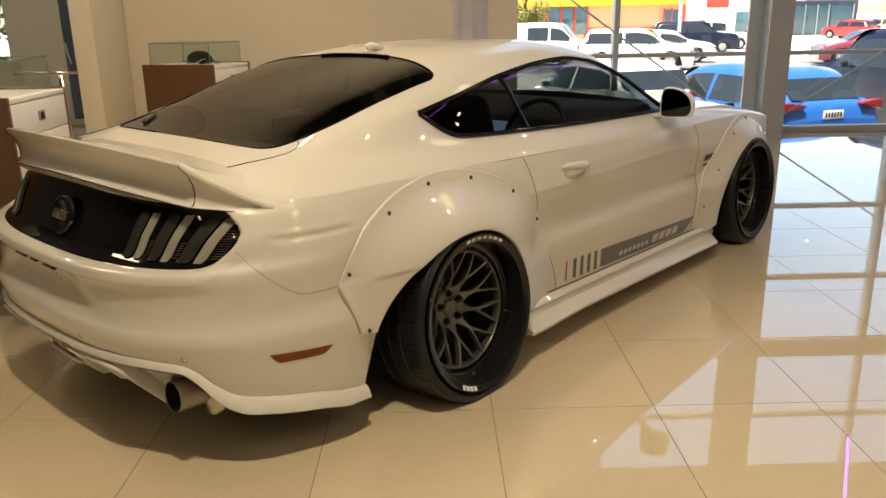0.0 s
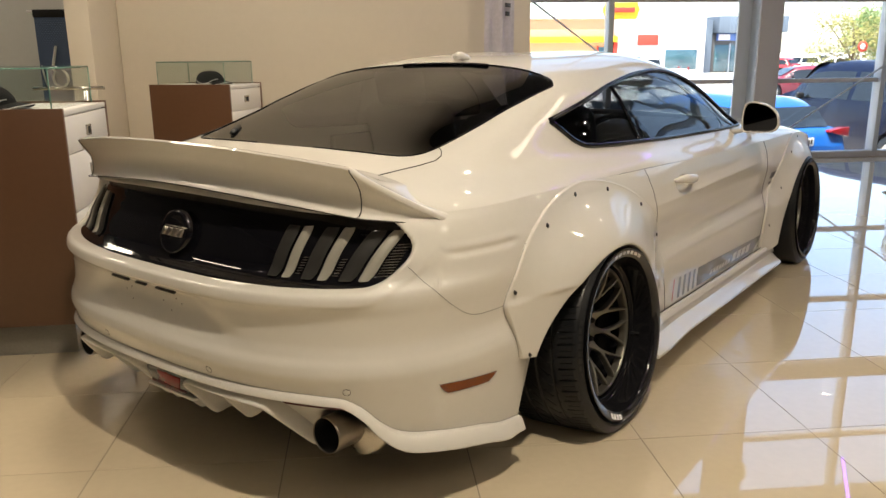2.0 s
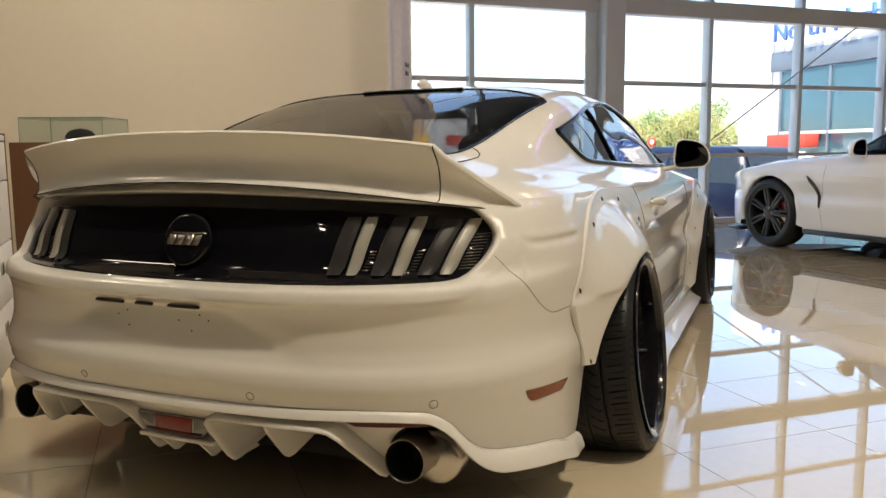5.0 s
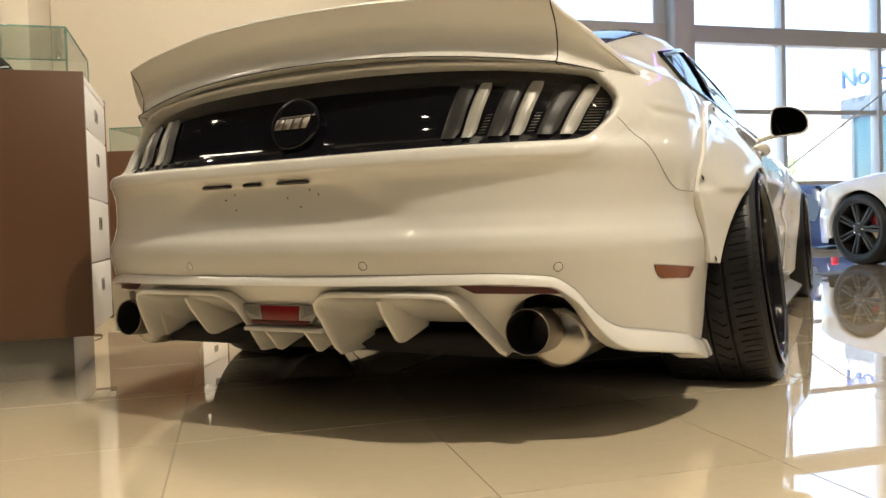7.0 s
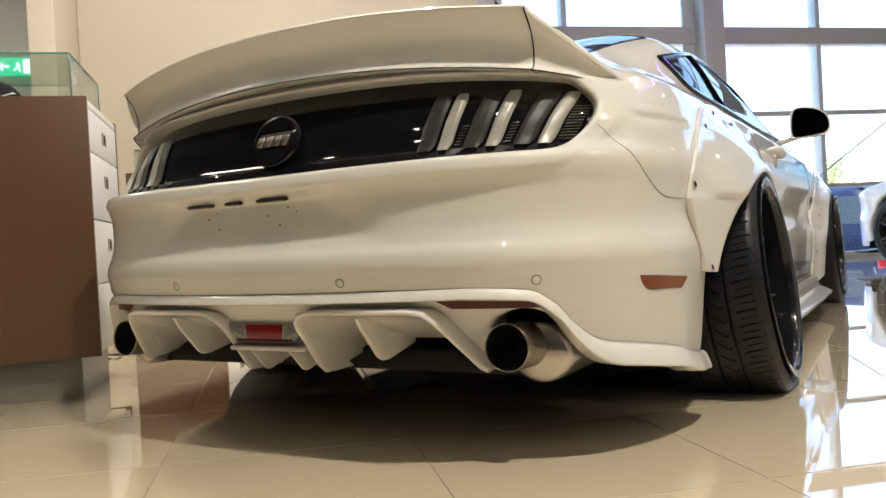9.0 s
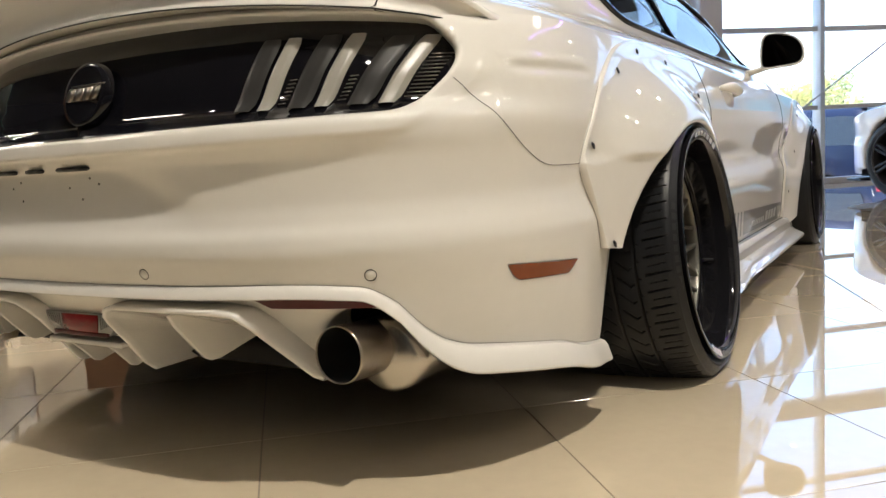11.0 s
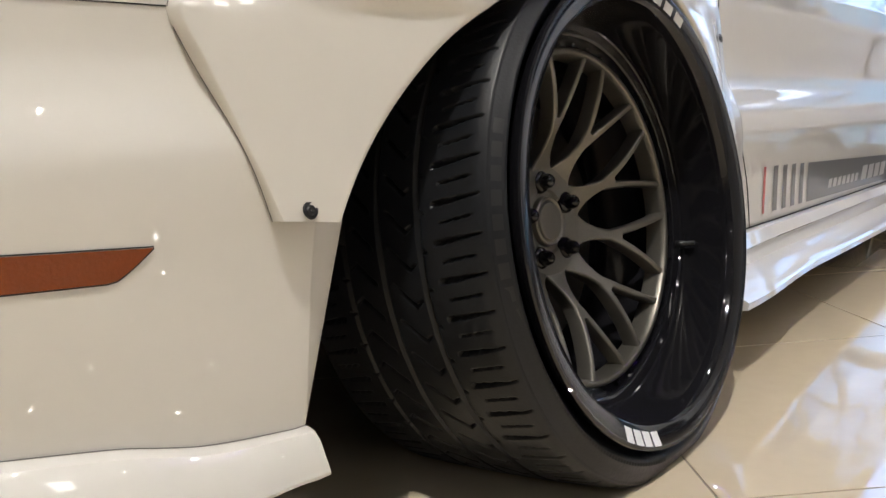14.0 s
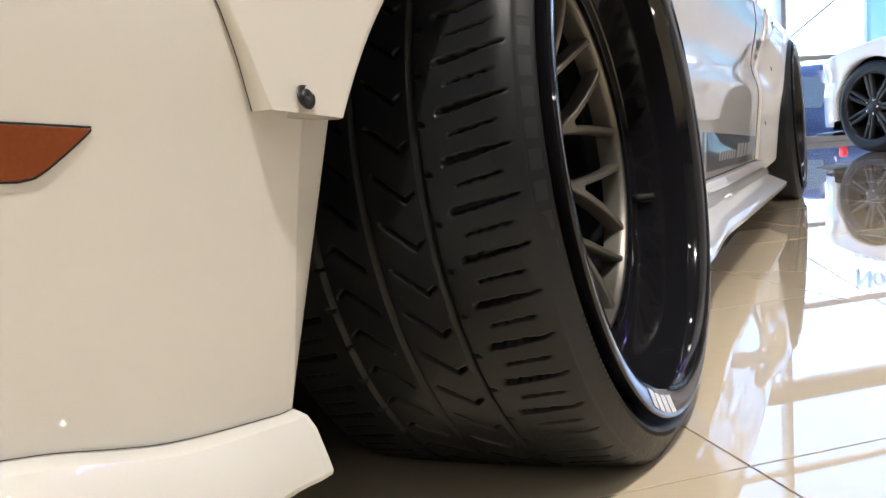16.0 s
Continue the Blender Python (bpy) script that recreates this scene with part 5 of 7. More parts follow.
    for k in range(6):
        for sx in (1, -1):
            part("lens_rib", tube([(sx * (0.070 + 0.008 * k), -1.0655, 0.312), (sx * (0.068 + 0.006 * k), -1.0655, 0.284 + 0.002 * k)], 0.0012, 5), CLEAR_LENS, fog)


def build_exhaust(car):
    for sx in (1, -1):
        m = Matrix.Translation((sx * 0.622, -0.992, 0.259)) @ Matrix.Rotation(radians(-4), 4, "X")
        tip = part("exhaust_tip", moved(lathe([(0.0495, 0.004), (0.0500, -0.001), (0.0510, -0.001), (0.0520, 0.006), (0.0515, 0.20)], 40, "Y"), m), STEEL_DARK, car, "polished steel exhaust tip")
        part("pipe_bore", moved(lathe([(0.001, 0.13), (0.048, 0.12), (0.0495, 0.0035)], 40, "Y"), m), BORE_BLACK, tip)
        part("silencer", moved(lathe([(0.001, -0.17), (0.060, -0.165), (0.070, -0.155), (0.072, -0.12), (0.072, 0.13), (0.068, 0.15), (0.055, 0.16), (0.001, 0.162)], 40, "Y"), Matrix.Translation((sx * 0.652, -0.73, 0.236))), STEEL, car, "round steel silencer")
    part("pipe_heat_shield", box_bm(1.3, 0.35, 0.02, 0, -0.72, 0.36, 0.006), DARK, car)
    # dark sheet behind each pipe arch, put there as the opening's shade
    for sx in (1, -1):
        bay = prism([(sx * 0.575, 0.205), (sx * 0.735, 0.245), (sx * 0.735, 0.34), (sx * 0.575, 0.34)], 0.01, "Y", -0.86)
        part("pipe_bay_shade", bevelled(bay, 0.0), DARK, car)


def build_skirt(car):
    for sx in (1, -1):
        rows = []
        for y in spaced(0.395, 2.36, 50):
            f = (y - 0.395) / 1.965
            tip = 1 - step(0.965, 1.0, f)
            b = 0.030 * step(0.25, 0.0, f)
            xb = flank_x(y, 0.25)
            line = [(xb - 0.004, y, 0.222 - 0.026 * f), (xb + 0.012, y, 0.218 - 0.026 * f), (xb + 0.022 + b * 0.5, y, 0.194 - 0.022 * f), (xb + 0.014 + b * 0.5, y, 0.188 - 0.022 * f), (xb + 0.022 + b * 0.6, y, 0.164 - 0.026 * f), (xb + 0.070 * tip + 0.01 + b, y, 0.142 - 0.034 * f), (xb + 0.086 * tip + b, y, 0.138 - 0.036 * f), (xb + 0.084 * tip + b, y, 0.126 - 0.036 * f), (xb + 0.02, y, 0.112 - 0.036 * f), (xb - 0.10, y, 0.118 - 0.03 * f)]
            rows.append([(sx * p[0], p[1], p[2]) for p in line])
        geo = grid_geo(rows)
        ends = (rows[0], [tuple(range(10))])
        ends2 = (rows[-1], [tuple(range(10))])
        sk = part("side_skirt", joined(geo, ends, ends2), PAINT, car)
        sharp(sk, 28)
        part("skirt_joint", tube([(sx * (flank_x(y, 0.24) + 0.0025), y, 0.224 - 0.026 * (y - 0.395) / 1.965) for y in spaced(0.62, 2.2, 30)], 0.0018, 5), DARK, sk)


def build_decals(car):
    """Graphite band with five upright bars along the door's foot; the lettering becomes plain slanted bars."""
    def band(y):
        return 0.238 - 0.024 * (y - 0.78), 0.337 - 0.042 * (y - 0.78)

    for sx in (1, -1):
        part("red_bar", quad_on_flank([(0.783, band(0.783)[0]), (0.796, band(0.796)[0]), (0.790, band(0.796)[1]), (0.777, band(0.783)[1])], 0.0012, 3, 4, sx), RED_DECAL, car, "thin red decal bar")
        for k in range(4):
            y = 0.845 + 0.060 * k
            part("decal_bar", quad_on_flank([(y, band(y)[0]), (y + 0.028, band(y)[0]), (y + 0.020, band(y)[1]), (y - 0.008, band(y)[1])], 0.0012, 3, 4, sx), STRIPE, car)
        part("decal_band", quad_on_flank([(1.085, band(1.085)[0]), (1.99, band(1.99)[0]), (2.112, band(2.10)[1]), (1.077, band(1.077)[1])], 0.0012, 24, 5, sx), STRIPE, car)
        y = 1.26
        for k in range(7):
            part("band_lettering", quad_on_flank([(y, band(y)[0] + 0.020), (y + 0.030, band(y)[0] + 0.020), (y + 0.038, band(y)[0] + 0.042), (y + 0.008, band(y)[0] + 0.042)], 0.002, 2, 2, sx), PALE_DECAL, car)
            y += 0.045
        y = 1.60
        for k in range(4):
            part("band_emblem", quad_on_flank([(y, band(y)[0] + 0.018), (y + 0.060, band(y)[0] + 0.018), (y + 0.076, band(y)[0] + 0.058), (y + 0.016, band(y)[0] + 0.058)], 0.002, 2, 2, sx), PALE_DECAL, car)
            y += 0.078
        # wing badge: plain dark bars
        for z, w, h in ((0.588, 0.115, 0.034), (0.556, 0.100, 0.014)):
            part("wing_badge", quad_on_flank([(2.185, z), (2.185 + w, z), (2.195 + w, z + h), (2.195, z + h)], 0.0025, 3, 3, sx), SATIN_BLACK, car)


def build_front(car, paint):
    """Nose: lamps, grille, splitter."""
    for sx in (1, -1):
        rows = []
        for z in spaced(0.60, 0.70, 6):
            rows.append([(sx * (flank_x(y, z) + 0.004), y, z) for y in spaced(3.34, 3.56, 8)])
        geo = grid_geo(rows)
        part("headlamp", geo, CLEAR_LENS, car)
    part("grille", bevelled(prism([(-0.45, 0.30), (0.45, 0.30), (0.55, 0.56), (-0.55, 0.56)], 0.03, "Y", 3.635), 0.01), SATIN_BLACK, car)
    part("front_splitter", bevelled(prism([(-0.90, 3.2), (-0.80, 3.5), (-0.45, 3.70), (0.45, 3.70), (0.80, 3.5), (0.90, 3.2)], 0.02, "Z", 0.10), 0.004), SATIN_BLACK, car)
    part("nose_floor", bevelled(prism([(-0.80, 3.0), (-0.72, 3.4), (-0.45, 3.6), (0.45, 3.6), (0.72, 3.4), (0.80, 3.0)], 0.1, "Z", 0.14), 0.01), DARK, car)


coupe = empty("wide_body_coupe", "glossy white wide-bodied coupe with duck-tail spoiler, parked on tiles", "car")
build_shell(coupe, PAINT)
build_cabin(coupe)
build_mirror(coupe, PAINT)
pad = [top_pt(x, y, 0.006) for x, y in ((0.362, -0.466), (0.395, -0.426), (0.424, -0.386))]
part("glass_pad", tube([(-p.x, p.y, p.z) for p in pad], 0.012, 8, 0.6), SATIN_BLACK, coupe, "small black pad on the rear glass")
for side_sign in (1, -1):
    build_handle(coupe, PAINT, side_sign)
build_tail(coupe)
build_spoiler(coupe)
build_lip(coupe)
build_diffuser(coupe)
build_exhaust(coupe)
build_skirt(coupe)
build_decals(coupe)
build_front(coupe, PAINT)
for side_sign in (1, -1):
    for cy, outer, inner, a0, a1, rim, bolts in (
        (REAR_AXLE, REAR_OUT, REAR_IN, -14, 172.4, REAR_RIM, ((0.535, 0.584), (0.374, 0.731), (0.156, 0.815), (-0.07, 0.828), (-0.29, 0.765), (-0.488, 0.600), (-0.428, 0.389))),
        (FRONT_AXLE, FRONT_OUT, FRONT_IN, -10, 196, FRONT_RIM, ((2.185, 0.325), (2.33, 0.52), (2.535, 0.705), (2.77, 0.775))),
    ):
        geo = flare_geo(cy, outer, inner, a0, a1, rim)
        fl = part("wheel_arch_flare", geo if side_sign > 0 else mirrored(geo), PAINT, coupe)
        if cy == REAR_AXLE:
            # dark line for the joint and for the shade under the plate's edge
            edge = []
            for a in spaced(138, 156.2, 12) + spaced(156.4, 172.4, 12):
                y, z = cy + curve(outer, a) * math.cos(radians(a)), HUB_Z + curve(outer, a) * math.sin(radians(a))
                edge.append((side_sign * (flank_x(y, z) + 0.0012), y, z))
            part("flare_joint_shade", tube(edge, 0.0004, 5), DARK, fl)
        for by, bz in bolts:
            bx = flare_x(cy, outer, inner, rim, by, bz)
            bolt_on(fl, by, bz, bx + 0.001, side_sign)
    deep_wheel(coupe, (side_sign * 1.027, REAR_AXLE, WHEEL_R - 0.003), side_sign, -6.0, WHEEL_R, 0.31, side_sign > 0)
    deep_wheel(coupe, (side_sign * 1.018, FRONT_AXLE, WHEEL_R), side_sign, -3.0, WHEEL_R, 0.27, False)
for cy in (REAR_AXLE, FRONT_AXLE):
    for side_sign in (1, -1):
        rows = []
        for a in spaced(-12, 192, 40):
            c, s = math.cos(radians(a)), math.sin(radians(a))
            rows.append([(side_sign * x, r * c, r * s) for x, r in ((0.86, 0.415), (0.72, 0.435), (0.60, 0.43), (0.595, 0.02))])
        well = grid_geo(rows)
        o = part("wheel_well", well, DARK, coupe)
        o.location = (0, cy, HUB_Z + 0.04)

# ---- the showroom ----
GLASS_V, WALL_V, ROOM_TOP, YARD_Z = 6.0, 3.95, 4.7, -0.85


def hall_box(name, u0, u1, v0, v1, z0, z1, material, parent=None, label="", bevel=0.004):
    """A box along the hall's axes."""
    return box(name, u0, u1, v0, v1, z0, z1, material, parent, label, bevel, HALL_M)


def structure(ob, label=""):
    return tagged(ob, label, kind="structure")


structure(hall_box("wall_north", -2.13, 1.42, WALL_V, WALL_V + 0.2, 0, ROOM_TOP, WALL, bevel=0.006), "plain cream painted wall")
structure(hall_box("wall_return", -2.31, -2.133, 3.25, WALL_V + 0.2, 0, ROOM_TOP, WALL, bevel=0.006), "cream painted wall return")
structure(hall_box("wall_end", 1.22, 1.415, WALL_V + 0.203, GLASS_V - 0.14, 0, ROOM_TOP, WALL, bevel=0.006), "cream painted side of the wall")
far_wall = structure(hall_box("wall_far_room", -5.28, -1.9, 8.0, 8.2, 0, ROOM_TOP, WALL_GREY), "pale grey wall of the next room")
for a, b, c, d in ((-9.0, -5.283, 0, 0.9), (-9.0, -5.283, 3.5, ROOM_TOP)):
    hall_box("wall_piece", a, b, 8.0, 8.2, c, d, WALL_GREY, far_wall)
side_window = structure(hall_box("window_2", -8.99, -5.29, 8.04, 8.14, 0.905, 0.965, ALU_LIGHT), "bright window of the next room")
hall_box("window_head", -8.99, -5.29, 8.04, 8.14, 3.44, 3.495, ALU_LIGHT, side_window)
for u in (-8.96, -7.72, -6.5, -5.32):
    hall_box("window_post", u - 0.025, u + 0.025, 8.05, 8.13, 0.968, 3.437, ALU_LIGHT, side_window)
for a, b in ((-8.93, -7.75), (-7.69, -6.53), (-6.47, -5.35)):
    hall_box("pane", a, b, 8.085, 8.093, 0.967, 3.438, SHOP_GLASS, side_window, bevel=0.0).visible_shadow = False
structure(hall_box("wall_far_room_side", -1.9, -1.7, WALL_V + 0.203, 8.2, 0, ROOM_TOP, WALL_GREY), "pale grey wall of the next room")
# unseen walls added to close the hall; charcoal keeps gloss reflections dark
structure(hall_box("wall_west", -9.2, -9.0, -15.2, 8.2, 0, ROOM_TOP, CHARCOAL), "unseen charcoal wall closing the hall")
structure(hall_box("wall_south", -9.0, 16.0, -15.2, -15.0, 0, ROOM_TOP, CHARCOAL), "unseen charcoal wall closing the hall")
structure(hall_box("wall_east", 16.0, 16.2, -15.2, GLASS_V, 0, ROOM_TOP, WALL), "cream painted wall")
structure(hall_box("ceiling", -9.2, 16.2, -15.2, GLASS_V + 0.15, ROOM_TOP, ROOM_TOP + 0.2, CEIL), "dark grey painted ceiling")
structure(hall_box("ceiling_next_room", -9.2, -1.7, GLASS_V + 0.153, 8.2, ROOM_TOP, ROOM_TOP + 0.2, CEIL), "dark grey painted ceiling")
structure(hall_box("baseboard", -2.13, 1.42, WALL_V - 0.012, WALL_V - 0.001, 0.0, 0.07, WHITE_LAM, bevel=0.002), "white skirting board")

# glazed front
front = structure(hall_box("window_1", 1.27, 16.0, GLASS_V - 0.06, GLASS_V + 0.06, -0.02, 0.07, ALU), "grey aluminium shopfront glazing")
thin = [1.33, 2.78, 6.19, 7.72, 9.30, 10.9, 12.5, 14.1, 15.9]
for u in thin:
    hall_box("mullion", u - 0.032, u + 0.032, GLASS_V - 0.10, GLASS_V + 0.05, 0.072, ROOM_TOP, ALU_LIGHT, front)
for z0, z1, d in ((0.905, 0.955, 0.05), (1.84, 1.895, 0.05), (2.72, 2.93, 0.13), (3.80, 3.85, 0.05)):
    hall_box("transom", 1.27, 16.0, GLASS_V - d, GLASS_V + 0.045, z0, z1, ALU, front)
for a, b in zip(thin, thin[1:]):
    pane = hall_box("pane", a, b, GLASS_V - 0.004, GLASS_V + 0.004, 0.07, ROOM_TOP, SHOP_GLASS, front, bevel=0.0)
    pane.visible_shadow = False
column = tagged(empty("steel_column", "light grey steel column carrying the glazed front", "column"))
column["kind"] = "structure"
# web and rear flange take the daylit copy of the column's coat
hall_box("flange", 4.45, 4.72, GLASS_V - 0.34, GLASS_V - 0.30, 0, ROOM_TOP, ALU, column)
hall_box("web", 4.455, 4.66, GLASS_V - 0.299, GLASS_V - 0.111, 0, ROOM_TOP, ALU_LIGHT, column)
hall_box("flange", 4.30, 4.80, GLASS_V - 0.11, GLASS_V - 0.07, 0, ROOM_TOP, ALU_LIGHT, column)
# slanting brace rods behind the glass
for u0, z0, u1, z1 in ((1.34, 2.20, 4.28, 0.10), (4.75, 0.20, 8.62, 2.70)):
    rod = tube([hall(u0, GLASS_V - 0.15, z0), hall(u1, GLASS_V - 0.15, z1)], 0.011, 8)
    part("brace_rod", rod, ALU_LIGHT, front)


# polished floor
TILE_S, TILE_U0, TILE_V0 = 0.6, 0.225, -0.197
floor = structure(hall_box("floor", -9.2, 16.2, -15.2, GLASS_V + 0.05, -0.2, -0.0014, GROUT, bevel=0.0), "polished cream porcelain tiles with thin grey joints")
structure(hall_box("floor_next_room", -9.2, -1.7, GLASS_V + 0.053, 8.2, -0.2, -0.0014, GROUT, bevel=0.0), "polished cream tiled floor of the next room")
g = 0.0015
e = 0.0004
base_v = [(g, g, -0.012), (0.6 - g, g, -0.012), (0.6 - g, 0.6 - g, -0.012), (g, 0.6 - g, -0.012), (g, g, -e), (0.6 - g, g, -e), (0.6 - g, 0.6 - g, -e), (g, 0.6 - g, -e), (g + e, g + e, 0), (0.6 - g - e, g + e, 0), (0.6 - g - e, 0.6 - g - e, 0), (g + e, 0.6 - g - e, 0)]
base_f = [(8, 9, 10, 11), (4, 5, 9, 8), (5, 6, 10, 9), (6, 7, 11, 10), (7, 4, 8, 11), (0, 1, 5, 4), (1, 2, 6, 5), (2, 3, 7, 6), (3, 0, 4, 7)]
tile_mesh = bpy.data.meshes.new("tile")
tile_mesh.from_pydata(base_v, [], base_f)
tile_mesh.materials.append(TILE)
near_tiles, far_geo = [], []
for i in range(-16, 27):
    for j in range(-25, 14):
        u, v = TILE_U0 + TILE_S * i, TILE_V0 + TILE_S * j
        if u > 15.4 or u < -9.0 or v > 7.4 or v < -15.0:
            continue
        if v > 5.75 and u > -2.2:
            continue
        if v > 5.3 and u > -2.0:
            if u < 1.0 or v > 5.4:
                far_geo.append((u, v))
                continue
        if -2.6 <= u < 6.1 and -3.0 <= v < 5.9:
            near_tiles.append((u, v))
        else:
            far_geo.append((u, v))


# ---- display cabinets with glass tops ----
def cap_thing(m, group):
    """Peaked cap: a rounded crown of six panels and a curved brim."""
    c = empty("baseball_cap", "black cotton cap with pale brim stripe inside glass case", "cap", m, group)
    rows = []
    for i in range(11):
        f = i / 10
        r = 0.100 * math.cos(f * math.pi / 2) ** 0.75
        z = 0.012 + 0.090 * math.sin(f * math.pi / 2)
        rows.append([(r * 1.12 * math.cos(t) - 0.01 * f, r * math.sin(t), z - 0.010 * max(0, -math.cos(t)) * (1 - f)) for t in [2 * math.pi * k / 30 for k in range(30)]])
    part("crown", grid_geo(rows, closed=True), FABRIC, c)
    brim = []
    for a in spaced(-62, 62, 17):
        t = radians(a)
        line = []
        for f in spaced(0, 1, 6):
            r0 = Vector((0.106 * math.cos(t), 0.096 * math.sin(t), 0.016))
            x = r0.x + f * 0.082 * math.cos(t * 0.72)
            z = 0.026 + 0.008 * f - 0.020 * (a / 62) ** 2 - 0.016 * f * f
            line.append((x, r0.y + f * 0.010 * math.sin(t), max(z, 0.002)))
        brim.append(line)
    v, fcs = grid_geo(brim)
    under = [(p[0], p[1], max(0.0005, p[2] - 0.004)) for p in v]
    part("brim", (v + under, fcs + [tuple(reversed([i + len(v) for i in q])) for q in fcs]), FABRIC, c)
    edge = [Vector(line[-1]) + Vector((0, 0, 0.001)) for line in brim]
    part("brim_stripe", tube(edge, 0.0030, 6), PALE_DECAL, c)
    wave = [(0.122 * math.cos(t), -0.104 * abs(math.sin(t)) ** 0.9, 0.026 + 0.016 * math.sin(3.2 * t)) for t in spaced(0.5, 2.8, 24)]
    part("side_stripe", tube(wave, 0.0028, 6), PALE_DECAL, c)
    part("top_button", lathe([(0.0005, 0.106), (0.006, 0.105), (0.008, 0.101)], 12, "Z"), FABRIC, c)
    return c


def display_cabinet(u, v, turn, width, depth, group):
    """Brown plinth cabinet: laminate face, white drawer side, glass box on top. (u, v): its near front corner on the drawer side."""
    m = HALL_M @ Matrix.Translation((u, v, 0)) @ Matrix.Rotation(radians(turn), 4, "Z")
    cab = empty("display_cabinet", "brown laminate cabinet with white drawers and glass top case", "cabinet", m, group)
    body = box("body", -width + 0.022, -0.022, 0.022, depth - 0.022, 0.155, 1.045, WHITE_LAM, cab, bevel=0.002)
    box("front_panel", -width, 0.0, 0.0, 0.020, 0.15, 1.078, WOOD, cab, "brown laminate panel", 0.0015)
    box("back_panel", -width, 0.0, depth - 0.020, depth, 0.15, 1.078, WOOD, cab, "brown laminate panel", 0.0015)
    box("top", -width + 0.002, -0.002, 0.0215, depth - 0.0215, 1.047, 1.070, WHITE_LAM, cab, bevel=0.002)
    zs = [0.160, 0.405, 0.640, 0.885, 1.044]
    for z0, z1 in zip(zs, zs[1:]):
        dr = box("drawer", -0.0205, -0.002, 0.024, depth - 0.024, z0 + 0.003, z1 - 0.003, WHITE_LAM, cab, bevel=0.0015)
        zc = (z0 + z1) / 2 if z1 - z0 < 0.2 else z1 - 0.09
        box("pull_frame", -0.003, 0.0015, depth * 0.5 - 0.035, depth * 0.5 + 0.035, zc - 0.024, zc + 0.024, STEEL, dr, "small square steel pull", 0.0008)
        box("pull_recess", 0.0008, 0.0022, depth * 0.5 - 0.012, depth * 0.5 + 0.027, zc - 0.017, zc + 0.014, DARK, dr, "", 0.0004)
    box("plinth", -width + 0.03, -0.075, 0.06, depth - 0.06, 0.0, 0.152, KICK, cab, "grey metal plinth", 0.002)
    x0, x1, y0, y1, z0, z1 = -width + 0.05, -0.055, 0.045, depth - 0.045, 1.0705, 1.235
    for name, a in (("glass_front", (x0, x1, y0, y0 + 0.006)), ("glass_back", (x0, x1, y1 - 0.006, y1)), ("glass_side", (x0, x0 + 0.006, y0 + 0.007, y1 - 0.007)), ("glass_side", (x1 - 0.006, x1, y0 + 0.007, y1 - 0.007))):
        p = box(name, *a, z0, z1, CLEAR_GLASS, cab, bevel=0.0)
        p.visible_shadow = False
    lid = box("glass_lid", x0, x1, y0, y1, z1 + 0.0005, z1 + 0.0065, CLEAR_GLASS, cab, bevel=0.0)
    lid.visible_shadow = False
    corners = [(x0, y0), (x1, y0), (x1, y1), (x0, y1)]
    for k in range(4):
        a, b = corners[k], corners[(k + 1) % 4]
        part("glass_edge", tube([(*a, z1 + 0.004), (*b, z1 + 0.004)], 0.0034, 5), EDGE_GLASS, cab)
        part("glass_edge", tube([(*a, z0), (*a, z1)], 0.0028, 5), EDGE_GLASS, cab)
    return m


cab_a = display_cabinet(-1.310, 0.225, 2.0, 0.80, 0.64, "display cabinets")
cab_b = display_cabinet(-1.050, 2.747, -19.3, 0.655, 0.52, "display cabinets")
cap_thing(cab_a @ Matrix.Translation((-0.36, 0.20, 1.0705)) @ Matrix.Rotation(radians(-6), 4, "Z"), "caps")
cap_thing(cab_b @ Matrix.Translation((-0.30, 0.27, 1.0705)) @ Matrix.Rotation(radians(-6), 4, "Z"), "caps")


# ---- the second coupe ----
second = empty("white_coupe", "bright white coupe with black wheels, parked before the glazing", "car")
build_shell(second, PAINT_COOL)
build_mirror(second, PAINT_COOL)
build_front(second, PAINT_COOL)
for side_sign in (1, -1):
    for ay in (REAR_AXLE, FRONT_AXLE):
        star_wheel(second, (side_sign * 0.925, ay, 0.315), side_sign, 0.35, 0.24)
        rows = []
        for a in spaced(-14, 194, 60):
            c, s = math.cos(radians(a)), math.sin(radians(a))
            line = []
            for r, o in ((0.47, 0.001), (0.44, 0.004), (0.405, 0.006), (0.385, 0.004), (0.378, -0.004), (0.378, -0.06), (0.42, -0.12)):
                y, z = ay + r * c, HUB_Z + r * s
                line.append((side_sign * (flank_x(y, max(z, 0.13)) + o), y, z))
            rows.append(line)
        part("arch_edge", grid_geo(rows), PAINT_COOL, second)
    vent = []
    for f in spaced(0, 1, 9):
        p = flank_pt(2.27 - 0.16 * f - 0.05 * math.sin(f * math.pi), 0.70 - 0.30 * f, 0.006)
        vent.append((side_sign * p.x, p.y, p.z))
    part("wing_vent", tube(vent, [0.006, 0.016, 0.018, 0.017, 0.016, 0.015, 0.013, 0.010, 0.005], 8), SATIN_BLACK, second)
    sill = box_bm(0.10, 1.75, 0.05, side_sign * 0.90, 1.42, 0.165, 0.012)
    part("sill_trim", sill, SATIN_BLACK, second)
second.matrix_world = Matrix.Translation((1.41, 6.15, 0.035)) @ Matrix.Rotation(radians(44), 4, "Z") @ Matrix.Translation((0.83, -2.77, 0))

